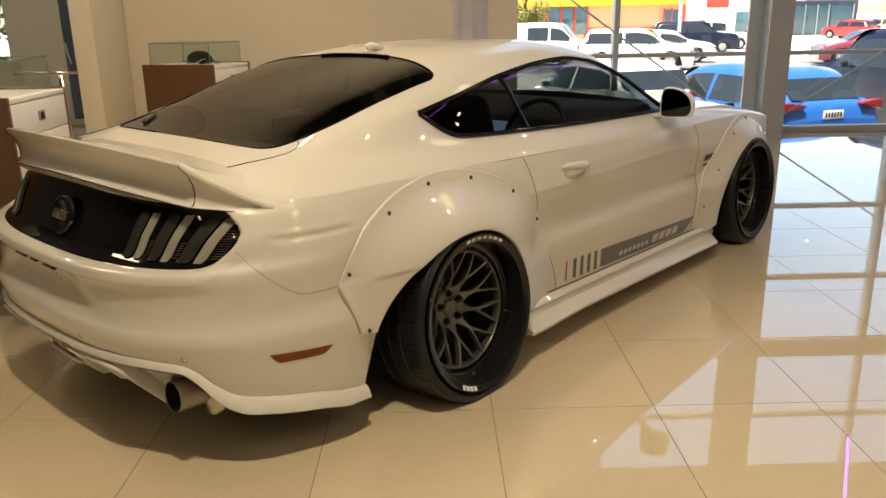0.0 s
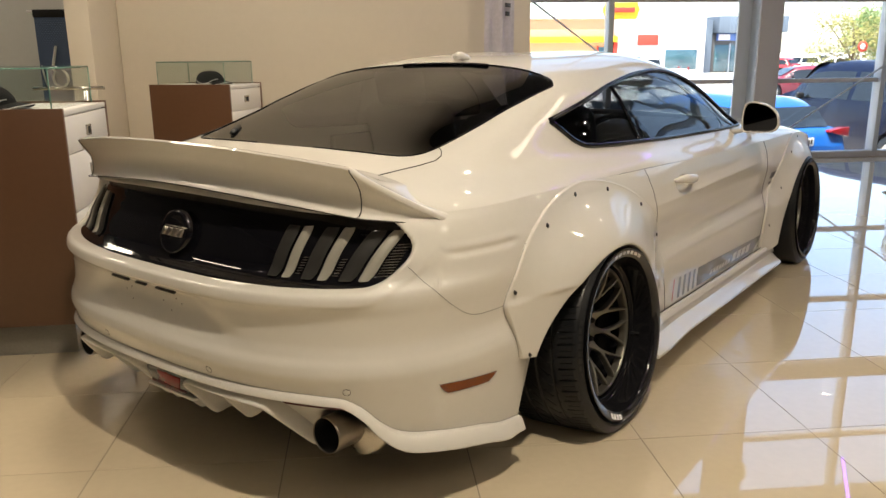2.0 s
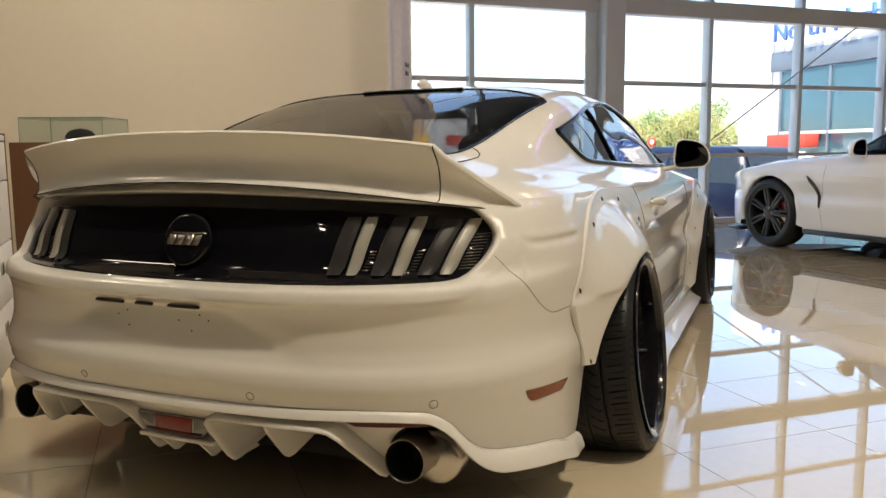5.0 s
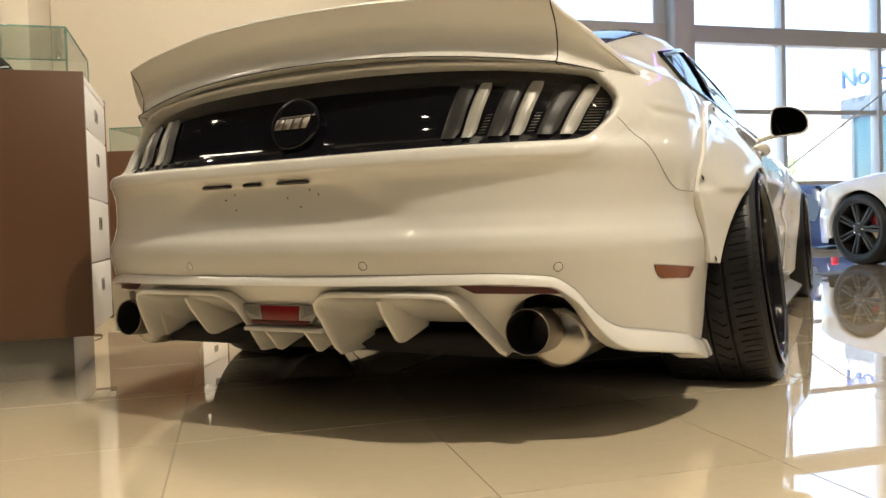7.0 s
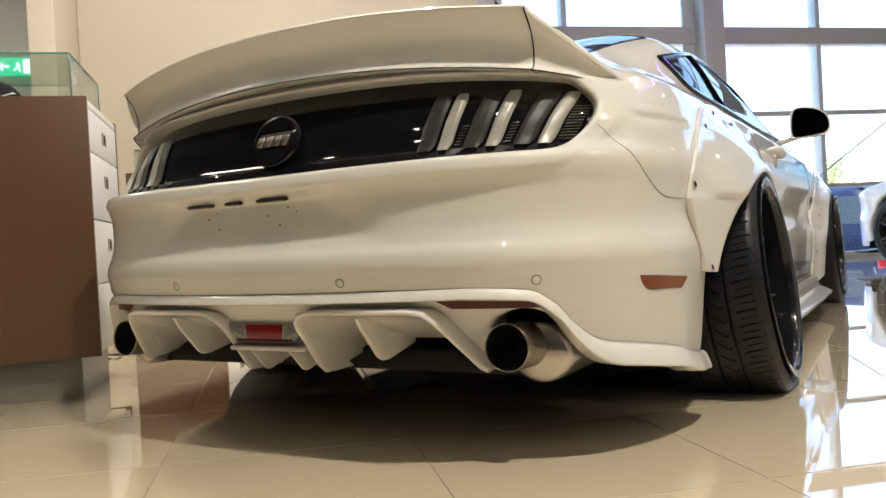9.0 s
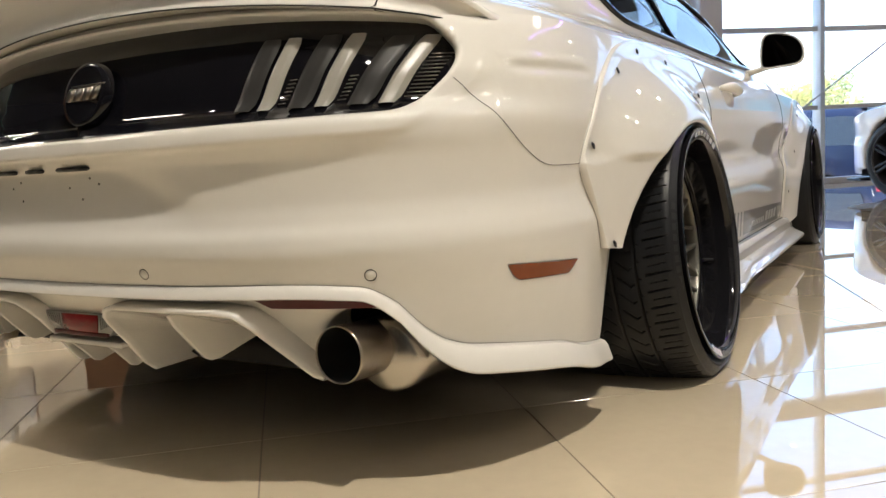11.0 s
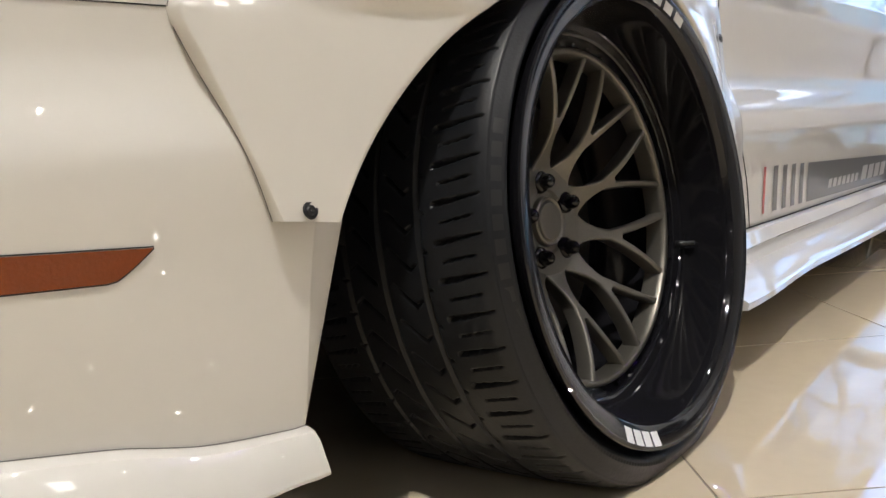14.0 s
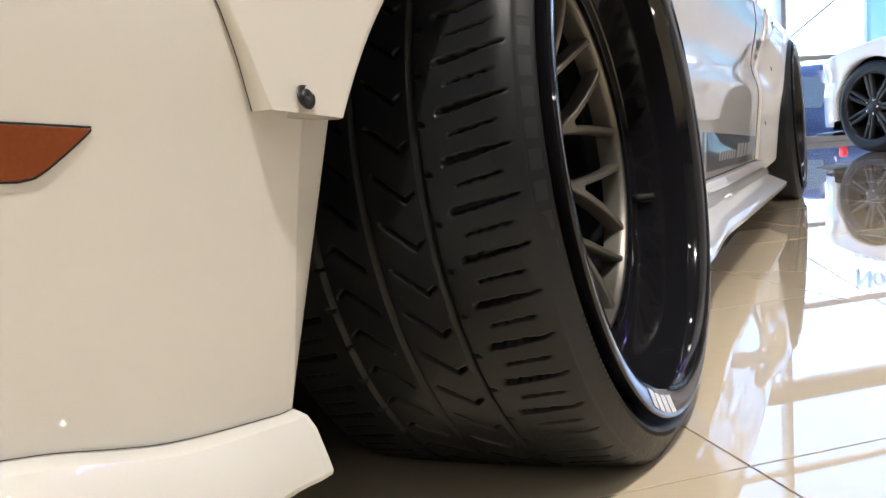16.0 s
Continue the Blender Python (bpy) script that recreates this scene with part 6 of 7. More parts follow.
# ---- next room behind the opening, seen past the cabinets ----
sign = empty("exit_sign", "green and white running-figure exit sign on the wall", "sign", HALL_M @ Matrix.Translation((-3.76, 7.98, 2.975)))
part("panel", box_bm(0.46, 0.05, 0.22, 0, -0.03, 0, 0.006), GREEN_SIGN, sign)
arrow = prism([(-0.20, 0.0), (-0.13, 0.06), (-0.13, 0.02), (-0.06, 0.02), (-0.06, -0.02), (-0.13, -0.02), (-0.13, -0.06)], -0.004, "Y", -0.058)
part("arrow", arrow, SIGN_WHITE, sign)
part("door_mark", box_bm(0.10, 0.004, 0.18, 0.15, -0.058, 0), SIGN_WHITE, sign)
part("running_figure", bevelled(prism([(0.02, 0.05), (0.05, 0.05), (0.08, 0.0), (0.06, -0.03), (0.09, -0.07), (0.06, -0.07), (0.035, -0.03), (0.0, -0.06), (-0.02, -0.05), (0.025, 0.0)], -0.004, "Y", -0.058), 0.0), SIGN_WHITE, sign)
flag = empty("hanging_banner", "navy dotted banner with a pale numeral, hung from a rod", "banner", HALL_M @ Matrix.Translation((-3.39, 5.4, 0.03)) @ Matrix.Rotation(radians(-4), 4, "Z"))
rows = []
for i in range(9):
    rows.append([(x, 0.012 * math.sin(x * 9) * (i / 8), 1.70 - 1.35 * i / 8) for x in spaced(0.03, 0.63, 9)])
part("cloth", grid_geo(rows), BANNER, flag)
dots = ([], [])
for i in range(70):
    for j in range(22):
        x, z = 0.045 + 0.026 * j + (0.013 if i % 2 else 0.0), 1.625 - 0.0175 * i
        if x < 0.62:
            dots = joined(dots, ([(x - 0.009, -0.016, z), (x, -0.016, z - 0.005), (x + 0.009, -0.016, z), (x, -0.016, z + 0.005)], [(0, 1, 2, 3)]))
part("dot_pattern", dots, PALE_BLUE, flag, smooth=False)["kind"] = "stuff"
part("rod", tube([(-0.03, 0, 1.70), (0.68, 0, 1.70)], 0.012, 8), WHITE_LAM, flag)
part("top_hem", box_bm(0.61, 0.032, 0.075, 0.33, 0, 1.68, 0.006), FABRIC, flag)
stroke = [(0.225, -0.03, 1.36), (0.195, -0.03, 1.24), (0.168, -0.03, 1.14)] + [(0.238 - 0.074 * math.cos(t), -0.03, 1.04 - 0.085 * math.sin(t)) for t in spaced(-0.9, 4.3, 22)]
part("numeral", tube(stroke, 0.030, 8, 0.25), WHITE_DECAL, flag)
part("numeral_stroke", tube([(0.062, -0.03, 1.17), (0.075, -0.03, 1.06), (0.10, -0.03, 0.95)], 0.020, 8, 0.25), WHITE_DECAL, flag)
stand = empty("chrome_post", "chrome post with a flat arm beside the cabinet", "stand", HALL_M @ Matrix.Translation((-1.62, 1.46, 0)))
part("post", tube([(0, 0, 0.01), (0, 0, 1.10)], 0.018, 10), CHROME, stand)
part("base", lathe([(0.001, 0.018), (0.14, 0.012), (0.15, 0.0)], 24, "Z"), CHROME, stand)
part("arm", tube([(-0.28, 0, 1.115), (0.10, 0, 1.115)], 0.016, 8, 0.6), STEEL, stand)
desk = empty("reception_desk", "grey panelled desk in the next room", "desk", HALL_M @ Matrix.Translation((-5.3, 4.4, 0)))
box("front", 0, 1.6, 0, 0.7, 0, 1.05, WALL_GREY, desk, bevel=0.01)
box("screen_panel", 0.3, 1.1, 0.3, 0.36, 1.052, 1.25, TRIM_GREY, desk, bevel=0.01)

tall_flag = empty("tall_banner", "tall pale lilac-grey banner with soft vertical folds on a pole", "banner", HALL_M @ Matrix.Translation((0.96, 2.68, 0)) @ Matrix.Rotation(radians(54), 4, "Z"))
rows = []
for z in spaced(0.25, 3.05, 15):
    rows.append([(x, 0.016 * math.sin(x * 40 + 0.5 * z) + 0.05 * (x / 0.24) ** 2, z) for x in spaced(-0.24, 0.24, 41)])
part("cloth", grid_geo(rows), LILAC_CLOTH, tall_flag)
for k, (x, z, w) in enumerate(((0.0, 2.30, 0.10), (0.01, 2.24, 0.08), (0.0, 2.18, 0.11), (0.005, 1.62, 0.09), (0.0, 1.56, 0.07))):
    part("printed_bar", box_bm(w, 0.003, 0.03, x, -0.022, z), TRIM_GREY, tall_flag)
part("pole", tube([(0, 0.09, 0.02), (0, 0.09, 3.10)], 0.011, 8), ALU_LIGHT, tall_flag)
part("top_bar", tube([(-0.24, 0.06, 3.07), (0, 0.09, 3.07), (0.24, 0.06, 3.07)], 0.009, 8), ALU_LIGHT, tall_flag)
part("base_plate", box_bm(0.34, 0.26, 0.02, 0, 0.09, 0.010, 0.006), ALU, tall_flag)

# ---- ceiling downlights and the violet strip ----
disc_v, disc_f = lathe([(0.0005, 0.0), (0.070, 0.0)], 16, "Z")
ring_v, ring_f = lathe([(0.071, -0.004), (0.075, -0.010), (0.090, -0.008), (0.093, 0.0)], 20, "Z")
downlight = empty("downlight", "round white recessed ceiling downlight, switched on", "ceiling light", HALL_M @ Matrix.Translation((-3.6, -13.2, ROOM_TOP - 0.001)), "ceiling downlights")
part("lens", (disc_v, [tuple(reversed(q)) for q in disc_f]), LAMP_DISC, downlight).location = (0, 0, -0.003)
part("bezel", (ring_v, ring_f), CEIL, downlight)
for i in range(7):
    for j in range(7):
        if i or j:
            copy_thing(downlight, HALL_M @ Matrix.Translation((-3.6 + 2.9 * i, -13.2 + 2.7 * j, ROOM_TOP - 0.001)))
neon = empty("violet_light_strip", "violet glowing light strip hung below the ceiling", "light", HALL_M @ Matrix.Translation((5.55, 4.84, 3.5)) @ Matrix.Rotation(radians(241), 4, "Z"))
part("tube", tube([(0, 0, 0), (2.86, 0, 0)], 0.016, 10), PURPLE, neon)
part("housing", box_bm(2.88, 0.05, 0.04, 1.43, 0, 0.037, 0.004), ALU, neon)
for x in (0.3, 1.5, 2.6):
    part("hanger", tube([(x, 0, 0.06), (x, 0, ROOM_TOP - 3.5)], 0.006, 6), ALU, neon)
neon_bend = empty("violet_light_strip", "violet glowing light strip joined on at a slight angle", "light", HALL_M @ Matrix.Translation((4.13, 2.28, 3.5)) @ Matrix.Rotation(radians(268), 4, "Z"))
part("tube", tube([(0.04, 0, 0), (3.1, 0, 0)], 0.030, 10), PURPLE, neon_bend)
part("housing", box_bm(3.12, 0.05, 0.04, 1.57, 0, 0.051, 0.004), ALU, neon_bend)
for x in (0.4, 1.6, 2.8):
    part("hanger", tube([(x, 0, 0.06), (x, 0, ROOM_TOP - 3.5)], 0.006, 6), ALU, neon_bend)

# ---- outside: yard, parked vehicles, buildings, trees ----
structure(part("ground", grid_geo([[tuple(hall(u, v, YARD_Z)) for u in spaced(-400, 400, 9)] for v in spaced(6.2, 900, 9)]), GROUND), "pale sunlit concrete yard")
structure(part("ground_under_hall", grid_geo([[tuple(hall(u, v, YARD_Z - 0.02)) for u in spaced(-400, 400, 9)] for v in spaced(-400, 8, 5)]), GROUND), "pale ground round the building")
structure(hall_box("foundation", -9.2, 16.2, -15.2, GLASS_V + 0.02, YARD_Z, -0.205, WALL_GREY, bevel=0.0), "grey foundation wall")
structure(hall_box("road", -60, 90, 27, 34, YARD_Z - 0.1, YARD_Z + 0.02, ASPHALT, bevel=0.0), "grey asphalt road")
structure(hall_box("kerb", -60, 90, 26.7, 27.0, YARD_Z - 0.1, YARD_Z + 0.13, BUILDING_WHITE, bevel=0.02), "pale concrete kerb")

SHAPES = {
    "hatch": ([(0, 0.50), (0.012, 0.62), (0.05, 0.72), (0.13, 0.93), (0.20, 0.985), (0.42, 1.0), (0.55, 0.965), (0.74, 0.69), (0.95, 0.57), (1, 0.40)], 0.60, (0.10, 0.70)),
    "suv": ([(0, 0.50), (0.01, 0.62), (0.03, 0.70), (0.08, 0.95), (0.13, 0.99), (0.5, 1.0), (0.60, 0.97), (0.75, 0.66), (0.96, 0.58), (1, 0.42)], 0.62, (0.06, 0.71)),
    "van": ([(0, 0.45), (0.008, 0.60), (0.02, 0.94), (0.05, 0.985), (0.6, 1.0), (0.74, 0.96), (0.88, 0.60), (0.98, 0.50), (1, 0.35)], 0.56, (0.45, 0.84)),
    "ute": ([(0, 0.42), (0.01, 0.56), (0.30, 0.57), (0.33, 0.60), (0.37, 0.95), (0.42, 0.99), (0.55, 1.0), (0.60, 0.97), (0.73, 0.66), (0.96, 0.58), (1, 0.42)], 0.60, (0.36, 0.70)),
}


def parked_vehicle(name, label, category, kind, paint, u, v, turn, length, width, height, group="parked vehicles"):
    """A simple vehicle, tail at its near end when turn is 0 (driving away through V)."""
    top, belt, glass = SHAPES[kind]
    car = empty(name, label, category, HALL_M @ Matrix.Translation((u, v, YARD_Z + 0.0)) @ Matrix.Rotation(radians(turn), 4, "Z"), group)
    zb = belt * height
    r_wheel = 0.185 * height if height > 1.7 else 0.22 * height
    axles = (0.19 * length, 0.80 * length)

    def sect(s):
        zt = curve(top, s) * height
        y = s * length
        k = (1 - (0.16 if s > 0.5 else 0.07) * abs(2 * s - 1) ** 6) * width / 2
        low = 0.13 * height
        for ay in axles:
            d = abs(y - ay)
            if d < r_wheel * 1.18:
                low = max(low, r_wheel + math.sqrt((r_wheel * 1.18) ** 2 - d * d))
        b = min(zb, zt - 0.05 * height)
        roofw = 0.74 * k if zt > zb + 0.08 * height else 0.90 * k
        pts = [(k * 0.93, low), (k * 0.985, max(low, 0.24 * height)), (k, max(low + 0.01, 0.42 * height) if b > 0.45 * height else b - 0.02), (k * 0.975, b), (roofw + (k * 0.95 - roofw) * 0.12, b + (zt - b) * 0.80), (roofw * 0.86, zt - 0.015 * height), (roofw * 0.45, zt), (0, zt)]
        return [(x, y, z) for x, z in pts]

    ss = sorted(set(spaced(0, 1, 46) + [0.006, 0.012, 0.02, 0.03, 0.985, 0.994]))
    rows = [sect(s) for s in ss]
    cap0 = ([(p[0], p[1], p[2]) for p in rows[0]] + [(0, 0.0, 0.13 * height)], [tuple(range(9))])
    cap1 = ([(p[0], p[1], p[2]) for p in rows[-1]] + [(0, length, 0.13 * height)], [tuple(reversed(range(9)))])
    half = joined(grid_geo(rows), cap0, cap1)
    shell = part("body", whole(half), paint, car)
    sharp(shell, 40)
    for sx in (1, -1):
        cut = glass[0] + 0.52 * (glass[1] - glass[0])
        for s0, s1 in ((glass[0], cut - 0.010), (cut + 0.010, glass[1])):
            win = []
            for s in spaced(s0, s1, 9):
                a, b = Vector(sect(s)[3]), Vector(sect(s)[4])
                win.append([(sx * (a.x + (b.x - a.x) * f + 0.006), a.y, a.z + (b.z - a.z) * f) for f in (0.08, 0.5, 0.92)])
            part("side_window", grid_geo(win), CAR_GLASS, car)
        for ay in axles:
            o = part("wheel", lathe([(0.001, 0.0), (r_wheel * 0.6, 0.004), (r_wheel * 0.66, 0.012), (r_wheel * 0.70, 0.004), (r_wheel * 0.95, 0.0), (r_wheel, -0.02), (r_wheel, -0.18), (0.001, -0.19)], 28), RUBBER, car)
            part("rim", lathe([(0.001, 0.012), (r_wheel * 0.2, 0.012), (r_wheel * 0.58, 0.006), (r_wheel * 0.62, 0.014), (r_wheel * 0.64, 0.0)], 20), STEEL, o)
            o.matrix_basis = Matrix.Translation((sx * (width / 2 - 0.015), ay, r_wheel)) @ (Matrix.Rotation(math.pi, 4, "Z") if sx < 0 else Matrix.Identity(4))
        zl = (0.63 if kind == "hatch" else 0.56) * height
        if kind == "hatch":
            xo = width / 2 - 0.035
            wedge = [(sx * (xo - 0.38), zl + 0.005), (sx * xo, zl - 0.075), (sx * xo, zl + 0.075), (sx * (xo - 0.14), zl + 0.07), (sx * (xo - 0.36), zl + 0.035)]
            lamp_bm = bevelled(prism(wedge if sx > 0 else wedge[::-1], 0.14, "Y", -0.022), 0.008)
        elif kind == "suv":
            lamp_bm = box_bm(0.12, 0.08, 0.24, sx * (width / 2 - 0.13), 0.0, zl, 0.02)
        else:
            lamp_bm = box_bm(0.10, 0.10, 0.30, sx * (width / 2 - 0.16), 0.0, zl, 0.02)
        part("tail_lamp", lamp_bm, RED_LENS, car)
        part("headlamp", box_bm(0.34, 0.12, 0.12, sx * (width / 2 - 0.26), length - 0.09, 0.48 * height, 0.03), CLEAR_LENS, car)
        part("door_mirror", box_bm(0.16, 0.08, 0.12, sx * (width / 2 + 0.06), length * 0.62, zb + 0.08, 0.03), SATIN_BLACK, car)
    for lo, hi, name2 in ((0.035 if kind != "ute" else 0.335, 0.105 if kind != "ute" else 0.365, "rear_window"), (0.585 if kind != "van" else 0.76, 0.72 if kind != "van" else 0.86, "windscreen")):
        win = []
        for s in spaced(lo, hi, 6):
            p = sect(s)
            wide = p[4][0] * 0.92
            win.append([(x, p[0][1] + (-0.012 if name2 == "rear_window" else 0.012), curve(top, s) * height + 0.006) for x in spaced(-wide, wide, 5)])
        part(name2, grid_geo(win), CAR_GLASS, car)
    part("rear_bumper", box_bm(width * 0.92, 0.12, 0.16, 0, 0.02, 0.26 * height, 0.04), SATIN_BLACK if kind in ("ute", "suv") else paint, car)
    plate = part("number_plate", box_bm(0.36, 0.012, 0.125, 0, -0.042 if kind in ("ute", "suv") else -0.006, (0.55 if kind == "hatch" else 0.44) * height if kind not in ("ute", "suv") else 0.30 * height, 0.003), PLATE, car)
    for k in range(6):
        part("plate_bar", box_bm(0.032, 0.004, 0.07, -0.13 + 0.052 * k, (-0.050 if kind in ("ute", "suv") else -0.014), (0.55 if kind == "hatch" else 0.44) * height if kind not in ("ute", "suv") else 0.30 * height), SATIN_BLACK, plate)
    part("underside", box_bm(width * 0.8, length * 0.9, 0.2, 0, length / 2, 0.2 * height), DARK, car)
    return car


parked_vehicle("hatchback", "bright blue hatchback parked outside the glazing", "car", "hatch", BLUE_PAINT, 6.45, 7.9, 16.7, 4.35, 1.82, 1.46)
parked_vehicle("hatchback", "white hatchback with dark rear glass parked outside", "car", "hatch", PAINT_COOL, 4.45, 9.6, 15, 4.3, 1.80, 1.50)
parked_vehicle("sport_utility_vehicle", "dark navy off-roader parked outside the glazing", "car", "suv", NAVY_PAINT, 9.95, 8.5, 10, 5.2, 1.92, 1.95)
parked_vehicle("pickup", "white pickup parked before the dealer building", "pickup", "ute", PAINT_COOL, 17.0, 12.6, 62, 5.0, 1.90, 1.84)
for kind_k, text_k, sort_k, paint_k, u, v, turn, size in (
    ("suv", "white off-roader in a row across the yard", "car", PAINT_COOL, 7.0, 30.6, -108, (4.6, 1.85, 1.70)),
    ("hatch", "white hatchback in a row across the yard", "car", PAINT_COOL, 8.3, 33.8, -108, (4.4, 1.80, 1.52)),
    ("hatch", "white hatchback in a row across the yard", "car", PAINT_COOL, 9.9, 35.6, -108, (4.4, 1.80, 1.52)),
    ("hatch", "red hatchback half hidden in the row", "car", RED_PAINT, 9.5, 37.1, -108, (4.2, 1.76, 1.47)),
    ("van", "white delivery van in a row across the yard", "van", PAINT_COOL, 3.2, 35.1, -108, (5.0, 1.95, 1.95)),
    ("suv", "dark navy off-roader in a row across the yard", "car", NAVY_PAINT, 13.7, 44.6, -96, (5.1, 1.92, 1.80)),
    ("ute", "white pickup parked across the yard", "pickup", PAINT_COOL, 21.0, 47.6, 90, (5.3, 1.90, 1.85)),
    ("hatch", "maroon hatchback parked across the yard", "car", MAROON_PAINT, 21.8, 31.0, 80, (4.3, 1.78, 1.47)),
    ("hatch", "red-orange hatchback beside the road", "car", RED_PAINT, 36.6, 61.4, 30, (4.2, 1.78, 1.55)),
    ("suv", "white off-roader beside the road", "car", PAINT_COOL, 39.6, 61.8, 30, (4.6, 1.85, 1.72)),
    ("hatch", "silver hatchback beside the road", "car", SILVER_PAINT, 40.5, 58.6, 40, (4.2, 1.78, 1.48)),
    ("ute", "white pickup beside the road", "pickup", PAINT_COOL, 31.3, 42.0, 60, (5.2, 1.90, 1.82)),
    ("hatch", "white hatchback beside the road", "car", PAINT_COOL, 36.8, 43.0, 60, (4.3, 1.80, 1.50)),
):
    parked_vehicle({"suv": "sport_utility_vehicle", "hatch": "hatchback", "van": "van", "ute": "pickup"}[kind_k], text_k, sort_k, kind_k, paint_k, u, v, turn, *size, "far parked vehicles")

# building with a yellow fascia and red-framed windows
diner = empty("roadside_diner", "low diner with yellow fascia, peach walls and red window frames", "building", HALL_M @ Matrix.Translation((9.4, 72.0, YARD_Z)))
box("wall", 0, 14.6, 0, 9, 0, 5.2, PEACH, diner, bevel=0.02)
box("fascia", -0.4, 14.9, -0.6, 9, 3.05, 3.60, YELLOW, diner, "yellow fascia board", 0.03)
box("roof", -0.3, 14.8, -0.3, 9, 5.2, 5.5, BUILDING_WHITE, diner, bevel=0.03)
box("plinth", 5.6, 13.0, -0.10, 0.1, 0, 1.1, RED_WALL, diner, bevel=0.02)
for k in range(4):
    wdw = box("window", 1.0 + 1.25 * k, 2.05 + 1.25 * k, -0.12, 0.05, 0.5, 2.95, WINDOW_BLUE, diner, bevel=0.01)
    for a in (0.86, 2.05):
        box("window_frame", a + 1.25 * k, a + 0.14 + 1.25 * k, -0.2, 0.05, 0.3, 3.0, RED_WALL, wdw, bevel=0.01)
door = box("door", 13.1, 14.4, -0.12, 0.05, 0.05, 2.6, WINDOW_BLUE, diner, bevel=0.01)
for a in (12.98, 13.68, 14.42):
    box("door_frame", a, a + 0.12, -0.2, 0.05, 0.05, 2.75, RED_WALL, door, bevel=0.01)
box("corner_post", 14.56, 14.9, -0.4, 0.1, 0, 3.04, RED_WALL, diner, bevel=0.02)
hall_store = empty("white_store", "plain white store with a red wall panel", "building", HALL_M @ Matrix.Translation((24.6, 73.0, YARD_Z)))
box("wall", 0, 9.0, 0, 9, 0, 5.6, BUILDING_WHITE, hall_store, bevel=0.02)
box("parapet", -0.1, 9.1, -0.12, 9, 5.6, 5.9, BUILDING_WHITE, hall_store, bevel=0.02)
box("wall_panel", 2.1, 4.2, -0.08, -0.01, 2.75, 3.75, RED_WALL, hall_store, "red wall panel", 0.02)
box("shop_window", 5.0, 8.2, -0.06, 0.05, 0.4, 2.3, WINDOW_BLUE, hall_store, bevel=0.01)
board = empty("roadside_sign", "yellow six-sided sign with a red bar on a pole", "sign", HALL_M @ Matrix.Translation((13.6, 38.5, YARD_Z - 0.2)))
part("pole", lathe([(0.10, 0), (0.10, 3.9)], 12, "Z"), ALU, board)
hexa = [(-1.0, 0), (-0.80, 0.46), (0.80, 0.46), (1.0, 0), (0.80, -0.46), (-0.80, -0.46)]
part("panel", bevelled(prism([(a, 4.48 + b) for a, b in hexa], 0.25, "Y", -0.12), 0.02), YELLOW, board)
part("red_bar", box_bm(1.4, 0.06, 0.26, 0, -0.16, 4.48, 0.02), RED_WALL, board)
shop = empty("corner_shop", "low charcoal shop with a blue-grey canopy and blue sign strip", "building", HALL_M @ Matrix.Translation((35.0, 75.0, YARD_Z)))
box("wall", 0, 7.2, 0, 7, 0, 3.9, CHARCOAL, shop, bevel=0.02)
box("canopy", 0.2, 7.4, -1.4, 7, 3.9, 5.5, BUILDING_GREY, shop, "blue-grey canopy", 0.03)
box("side_tower", -1.3, -0.003, -0.4, 4, 0, 5.2, BUILDING_GREY, shop, bevel=0.02)
sign_strip = box("sign_board", 0.6, 7.0, -0.3, -0.003, 3.15, 3.85, SIGN_BLUE, shop, "blue sign strip", 0.02)
box("sign_patch", 0.7, 1.9, -0.35, -0.305, 3.22, 3.78, BUILDING_WHITE, sign_strip, bevel=0.01)
box("sign_patch", 2.6, 4.6, -0.35, -0.305, 3.26, 3.74, RED_WALL, sign_strip, bevel=0.01)
for a, b in ((0.5, 2.0), (2.2, 3.2), (3.3, 4.3), (4.6, 6.7)):
    pane = box("shop_window", a, b, -0.06, 0.05, 0.15, 2.75, WINDOW_BLUE, shop, bevel=0.01)
    box("window_post", b + 0.03, b + 0.12, -0.12, 0.05, 0.0, 2.85, ALU_LIGHT, pane, bevel=0.005)

# dealer building with standing letters
dealer = empty("dealer_building", "white fronted dealer building with grey fascia and tall blue-green glass", "building", HALL_M @ Matrix.Translation((18.4, 18.2, YARD_Z)) @ Matrix.Rotation(radians(-90), 4, "Z"))
box("wall", 0, 24, 0.02, 10, 0, 5.35, BUILDING_WHITE, dealer, bevel=0.02)
box("end_wall", -1.55, -0.003, 0.0, 10, 0, 6.4, BUILDING_WHITE, dealer, "tall white end wall", 0.02)
box("fascia", 0.0, 24.0, -0.10, 0.015, 4.42, 5.02, BUILDING_GREY, dealer, "blue-grey fascia board", 0.02)
for k in range(11):
    pane = box("window", 0.52 + 2.0 * k, 2.44 + 2.0 * k, -0.06, 0.015, 0.25, 4.40, WINDOW_BLUE, dealer, bevel=0.01)
    box("window_rail", 0.52 + 2.0 * k, 2.44 + 2.0 * k, -0.11, -0.065, 2.35, 2.45, BUILDING_WHITE, pane, bevel=0.01)
    box("window_post", 0.45 + 2.0 * k, 0.51 + 2.0 * k, -0.12, 0.01, 0.25, 4.40, BUILDING_GREY, pane, bevel=0.005)
box("awning", 0.6, 2.2, -0.7, -0.125, 1.95, 2.35, RED_WALL, dealer, "red awning", 0.03)
txt = bpy.data.curves.new("letters", "FONT")
txt.body, txt.size, txt.extrude = "North Harb", 0.86, 0.05
tob = new("letters_source", txt)
dg = bpy.context.evaluated_depsgraph_get()
letters = new("sign_letters", bpy.data.meshes.new_from_object(tob.evaluated_get(dg)))
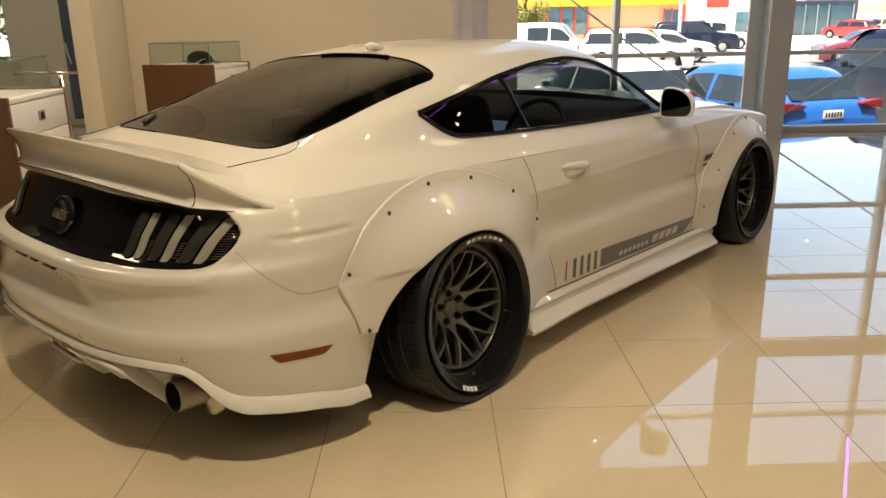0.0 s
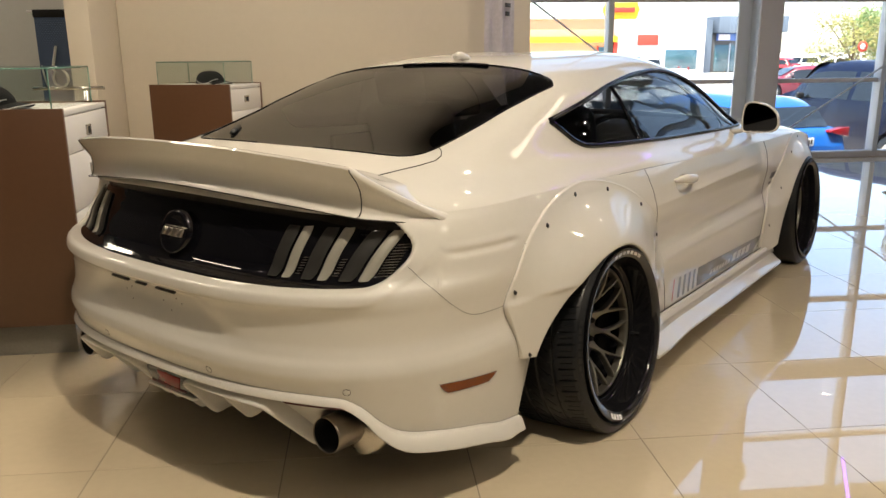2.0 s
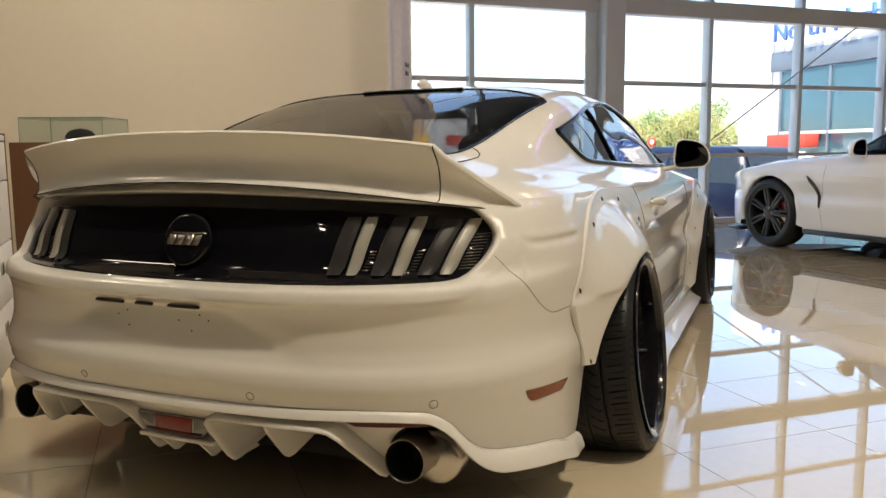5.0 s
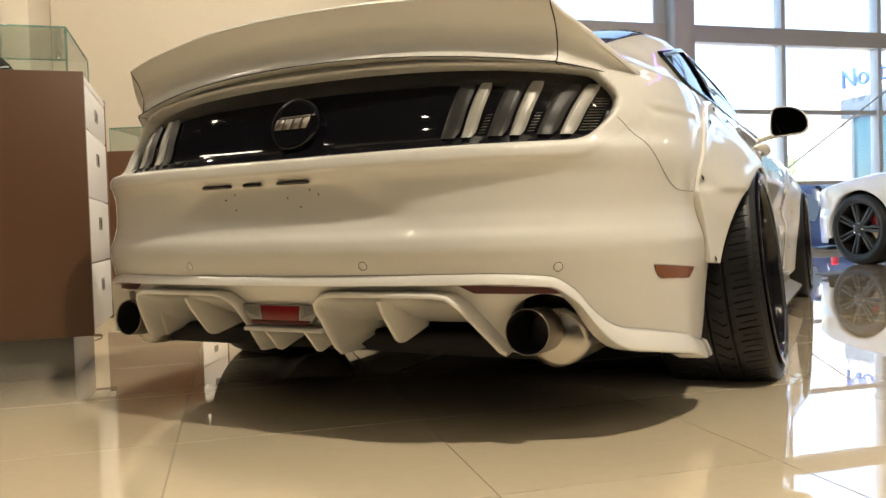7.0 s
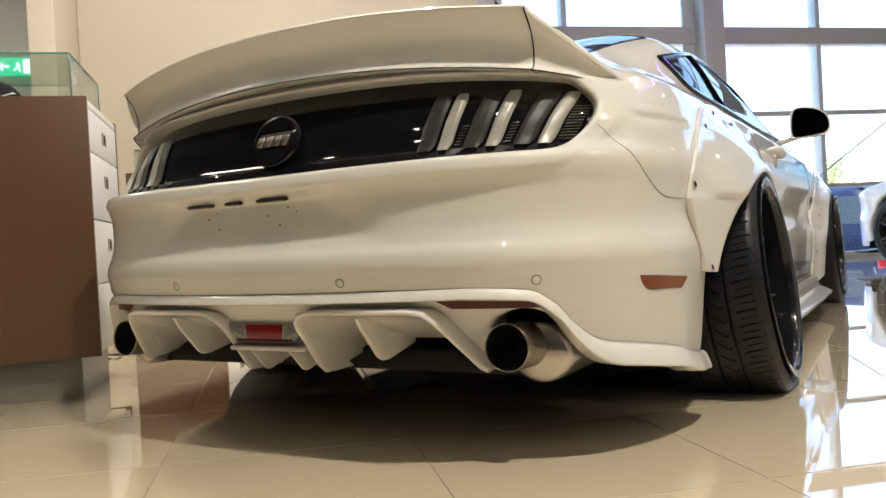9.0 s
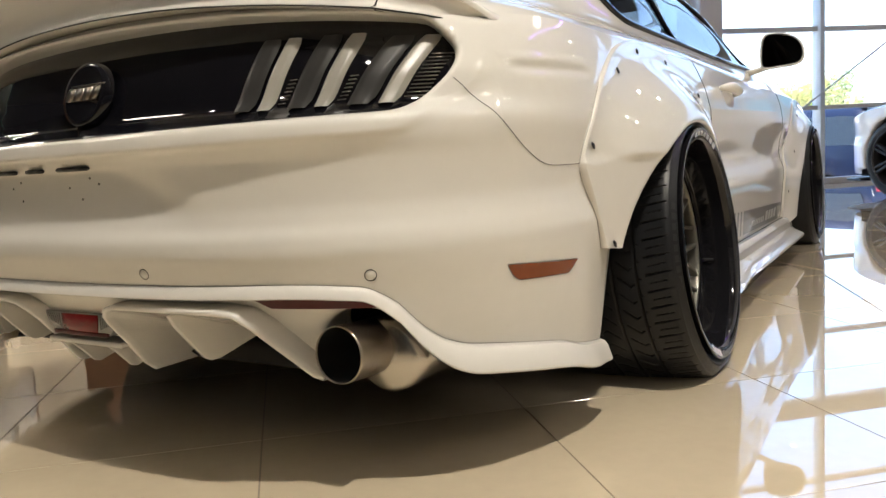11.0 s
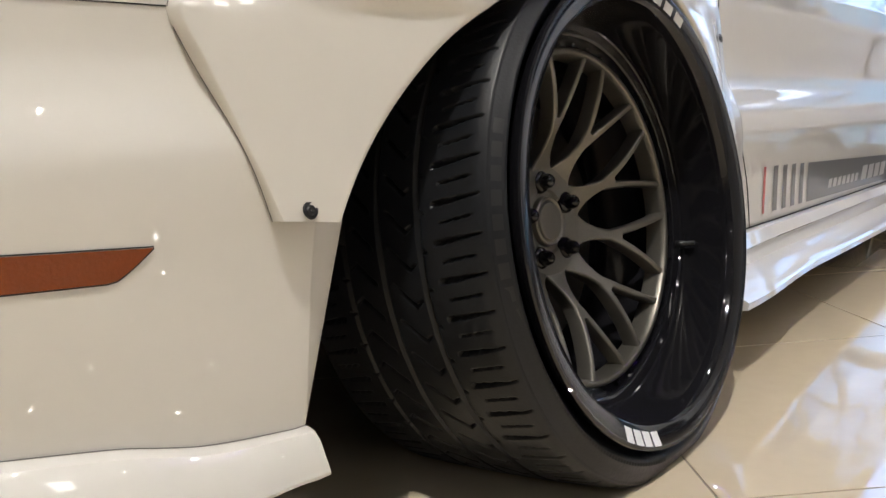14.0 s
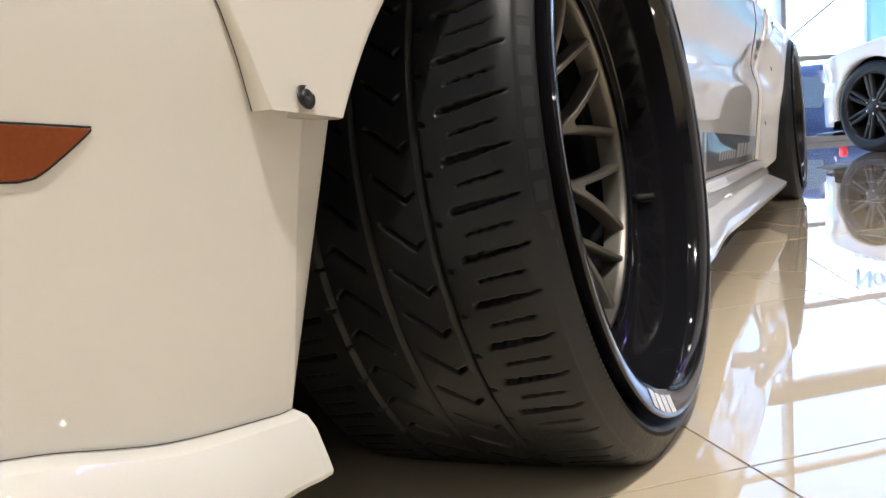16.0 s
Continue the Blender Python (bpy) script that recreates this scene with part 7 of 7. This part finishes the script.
bpy.data.objects.remove(tob)
letters.data.materials.clear()
letters.data.materials.append(SIGN_BLUE)
letters.parent = dealer
letters.matrix_basis = Matrix.Translation((0.12, -0.16, 5.36)) @ Matrix.Rotation(radians(90), 4, "X")
letters["label"] = "blue standing letters North Harb"


def yard_tree(u, v, height, spread, leaf_mat, seed):
    """Tapered trunk, limbs and a crown of many leaf cards in uneven clumps."""
    rng = random.Random(seed)
    t = empty("tree", "leafy roadside tree with uneven sunlit crown", "tree", HALL_M @ Matrix.Translation((u, v, YARD_Z)), "trees")
    h = height
    trunk = [tube([(0, 0, 0), (0.05, 0.02, h * 0.25), (0.0, 0.06, h * 0.5), (0.05, 0.0, h * 0.8)], [0.16 * h / 5, 0.12 * h / 5, 0.09 * h / 5, 0.03], 8)]
    clumps = []
    for k in range(13):
        a, r, z = rng.uniform(0, 6.28), spread * rng.uniform(0.25, 0.9), h * rng.uniform(0.38, 0.95)
        r *= 1.0 - 0.5 * abs(z / h - 0.6)
        c = Vector((r * math.cos(a), r * math.sin(a), z))
        clumps.append((c, spread * rng.uniform(0.28, 0.46)))
        trunk.append(tube([(0.02, 0.02, h * rng.uniform(0.25, 0.5)), c * 0.6 + Vector((0, 0, h * 0.16)), c], [0.05 * h / 5, 0.035 * h / 5, 0.012], 6))
    part("trunk", joined(*trunk), BARK, t)
    v3, f3 = [], []
    for c, r in clumps:
        for k in range(300):
            d = Vector((rng.gauss(0, 1), rng.gauss(0, 1), rng.gauss(0, 0.8))).normalized() * r * rng.uniform(0.55, 1.08)
            p = c + d
            s = rng.uniform(0.05, 0.11) * h / 5
            x = Vector((rng.gauss(0, 1), rng.gauss(0, 1), rng.gauss(0, 1))).normalized()
            y = x.orthogonal().normalized()
            k0 = len(v3)
            v3 += [tuple(p - x * s), tuple(p + y * s * 0.6), tuple(p + x * s), tuple(p - y * s * 0.6)]
            f3.append((k0, k0 + 1, k0 + 2, k0 + 3))
    part("crown", (v3, f3), leaf_mat, t, smooth=False)


for k, (u, v, h, s) in enumerate(((28.5, 41.0, 4.3, 2.3), (31.5, 42.0, 4.3, 2.6), (35.0, 43.0, 4.6, 2.5), (20.8, 26.0, 3.5, 1.9), (38.6, 46.0, 5.7, 2.6), (6.3, 45.0, 4.8, 1.3), (24.0, 31.0, 3.9, 2.0), (37.5, 52.0, 5.0, 3.0), (41.0, 52.0, 5.4, 3.0), (-8.6, 13.5, 5.4, 2.3), (-5.4, 14.5, 5.0, 2.2), (-12.5, 14.0, 6.0, 2.6))):
    yard_tree(u, v, h, s, LEAF_WARM if k in (0, 1, 2, 3, 5) else LEAF, 40 + k)

road_sign = empty("road_sign", "round red-ringed white traffic sign on a grey post", "sign", HALL_M @ Matrix.Translation((19.1, 26.0, YARD_Z)))
part("post", lathe([(0.03, 0), (0.03, 2.45)], 10, "Z"), ALU, road_sign)
part("plate", moved(lathe([(0.001, -0.012), (0.20, -0.012), (0.205, 0.0), (0.20, 0.012), (0.001, 0.012)], 28, "Y"), Matrix.Translation((0, -0.045, 2.26))), RED_WALL, road_sign)
part("white_centre", moved(lathe([(0.001, -0.004), (0.11, -0.004), (0.112, 0.0)], 24, "Y"), Matrix.Translation((0, -0.059, 2.26))), BUILDING_WHITE, road_sign)

# ---- floor pieces, last ----
for u, v in near_tiles:
    o = new("tile", tile_mesh)
    o.parent = floor
    o.matrix_basis = HALL_M @ Matrix.Translation((u, v, 0))
fv, ff = [], []
for u, v in far_geo:
    k = len(fv)
    fv += [tuple(HALL_M @ Vector((p[0] + u, p[1] + v, p[2]))) for p in base_v]
    ff += [tuple(i + k for i in q) for q in base_f]
rest = part("far_tiles", (fv, ff), TILE, floor, smooth=False)
rest["kind"] = "stuff"
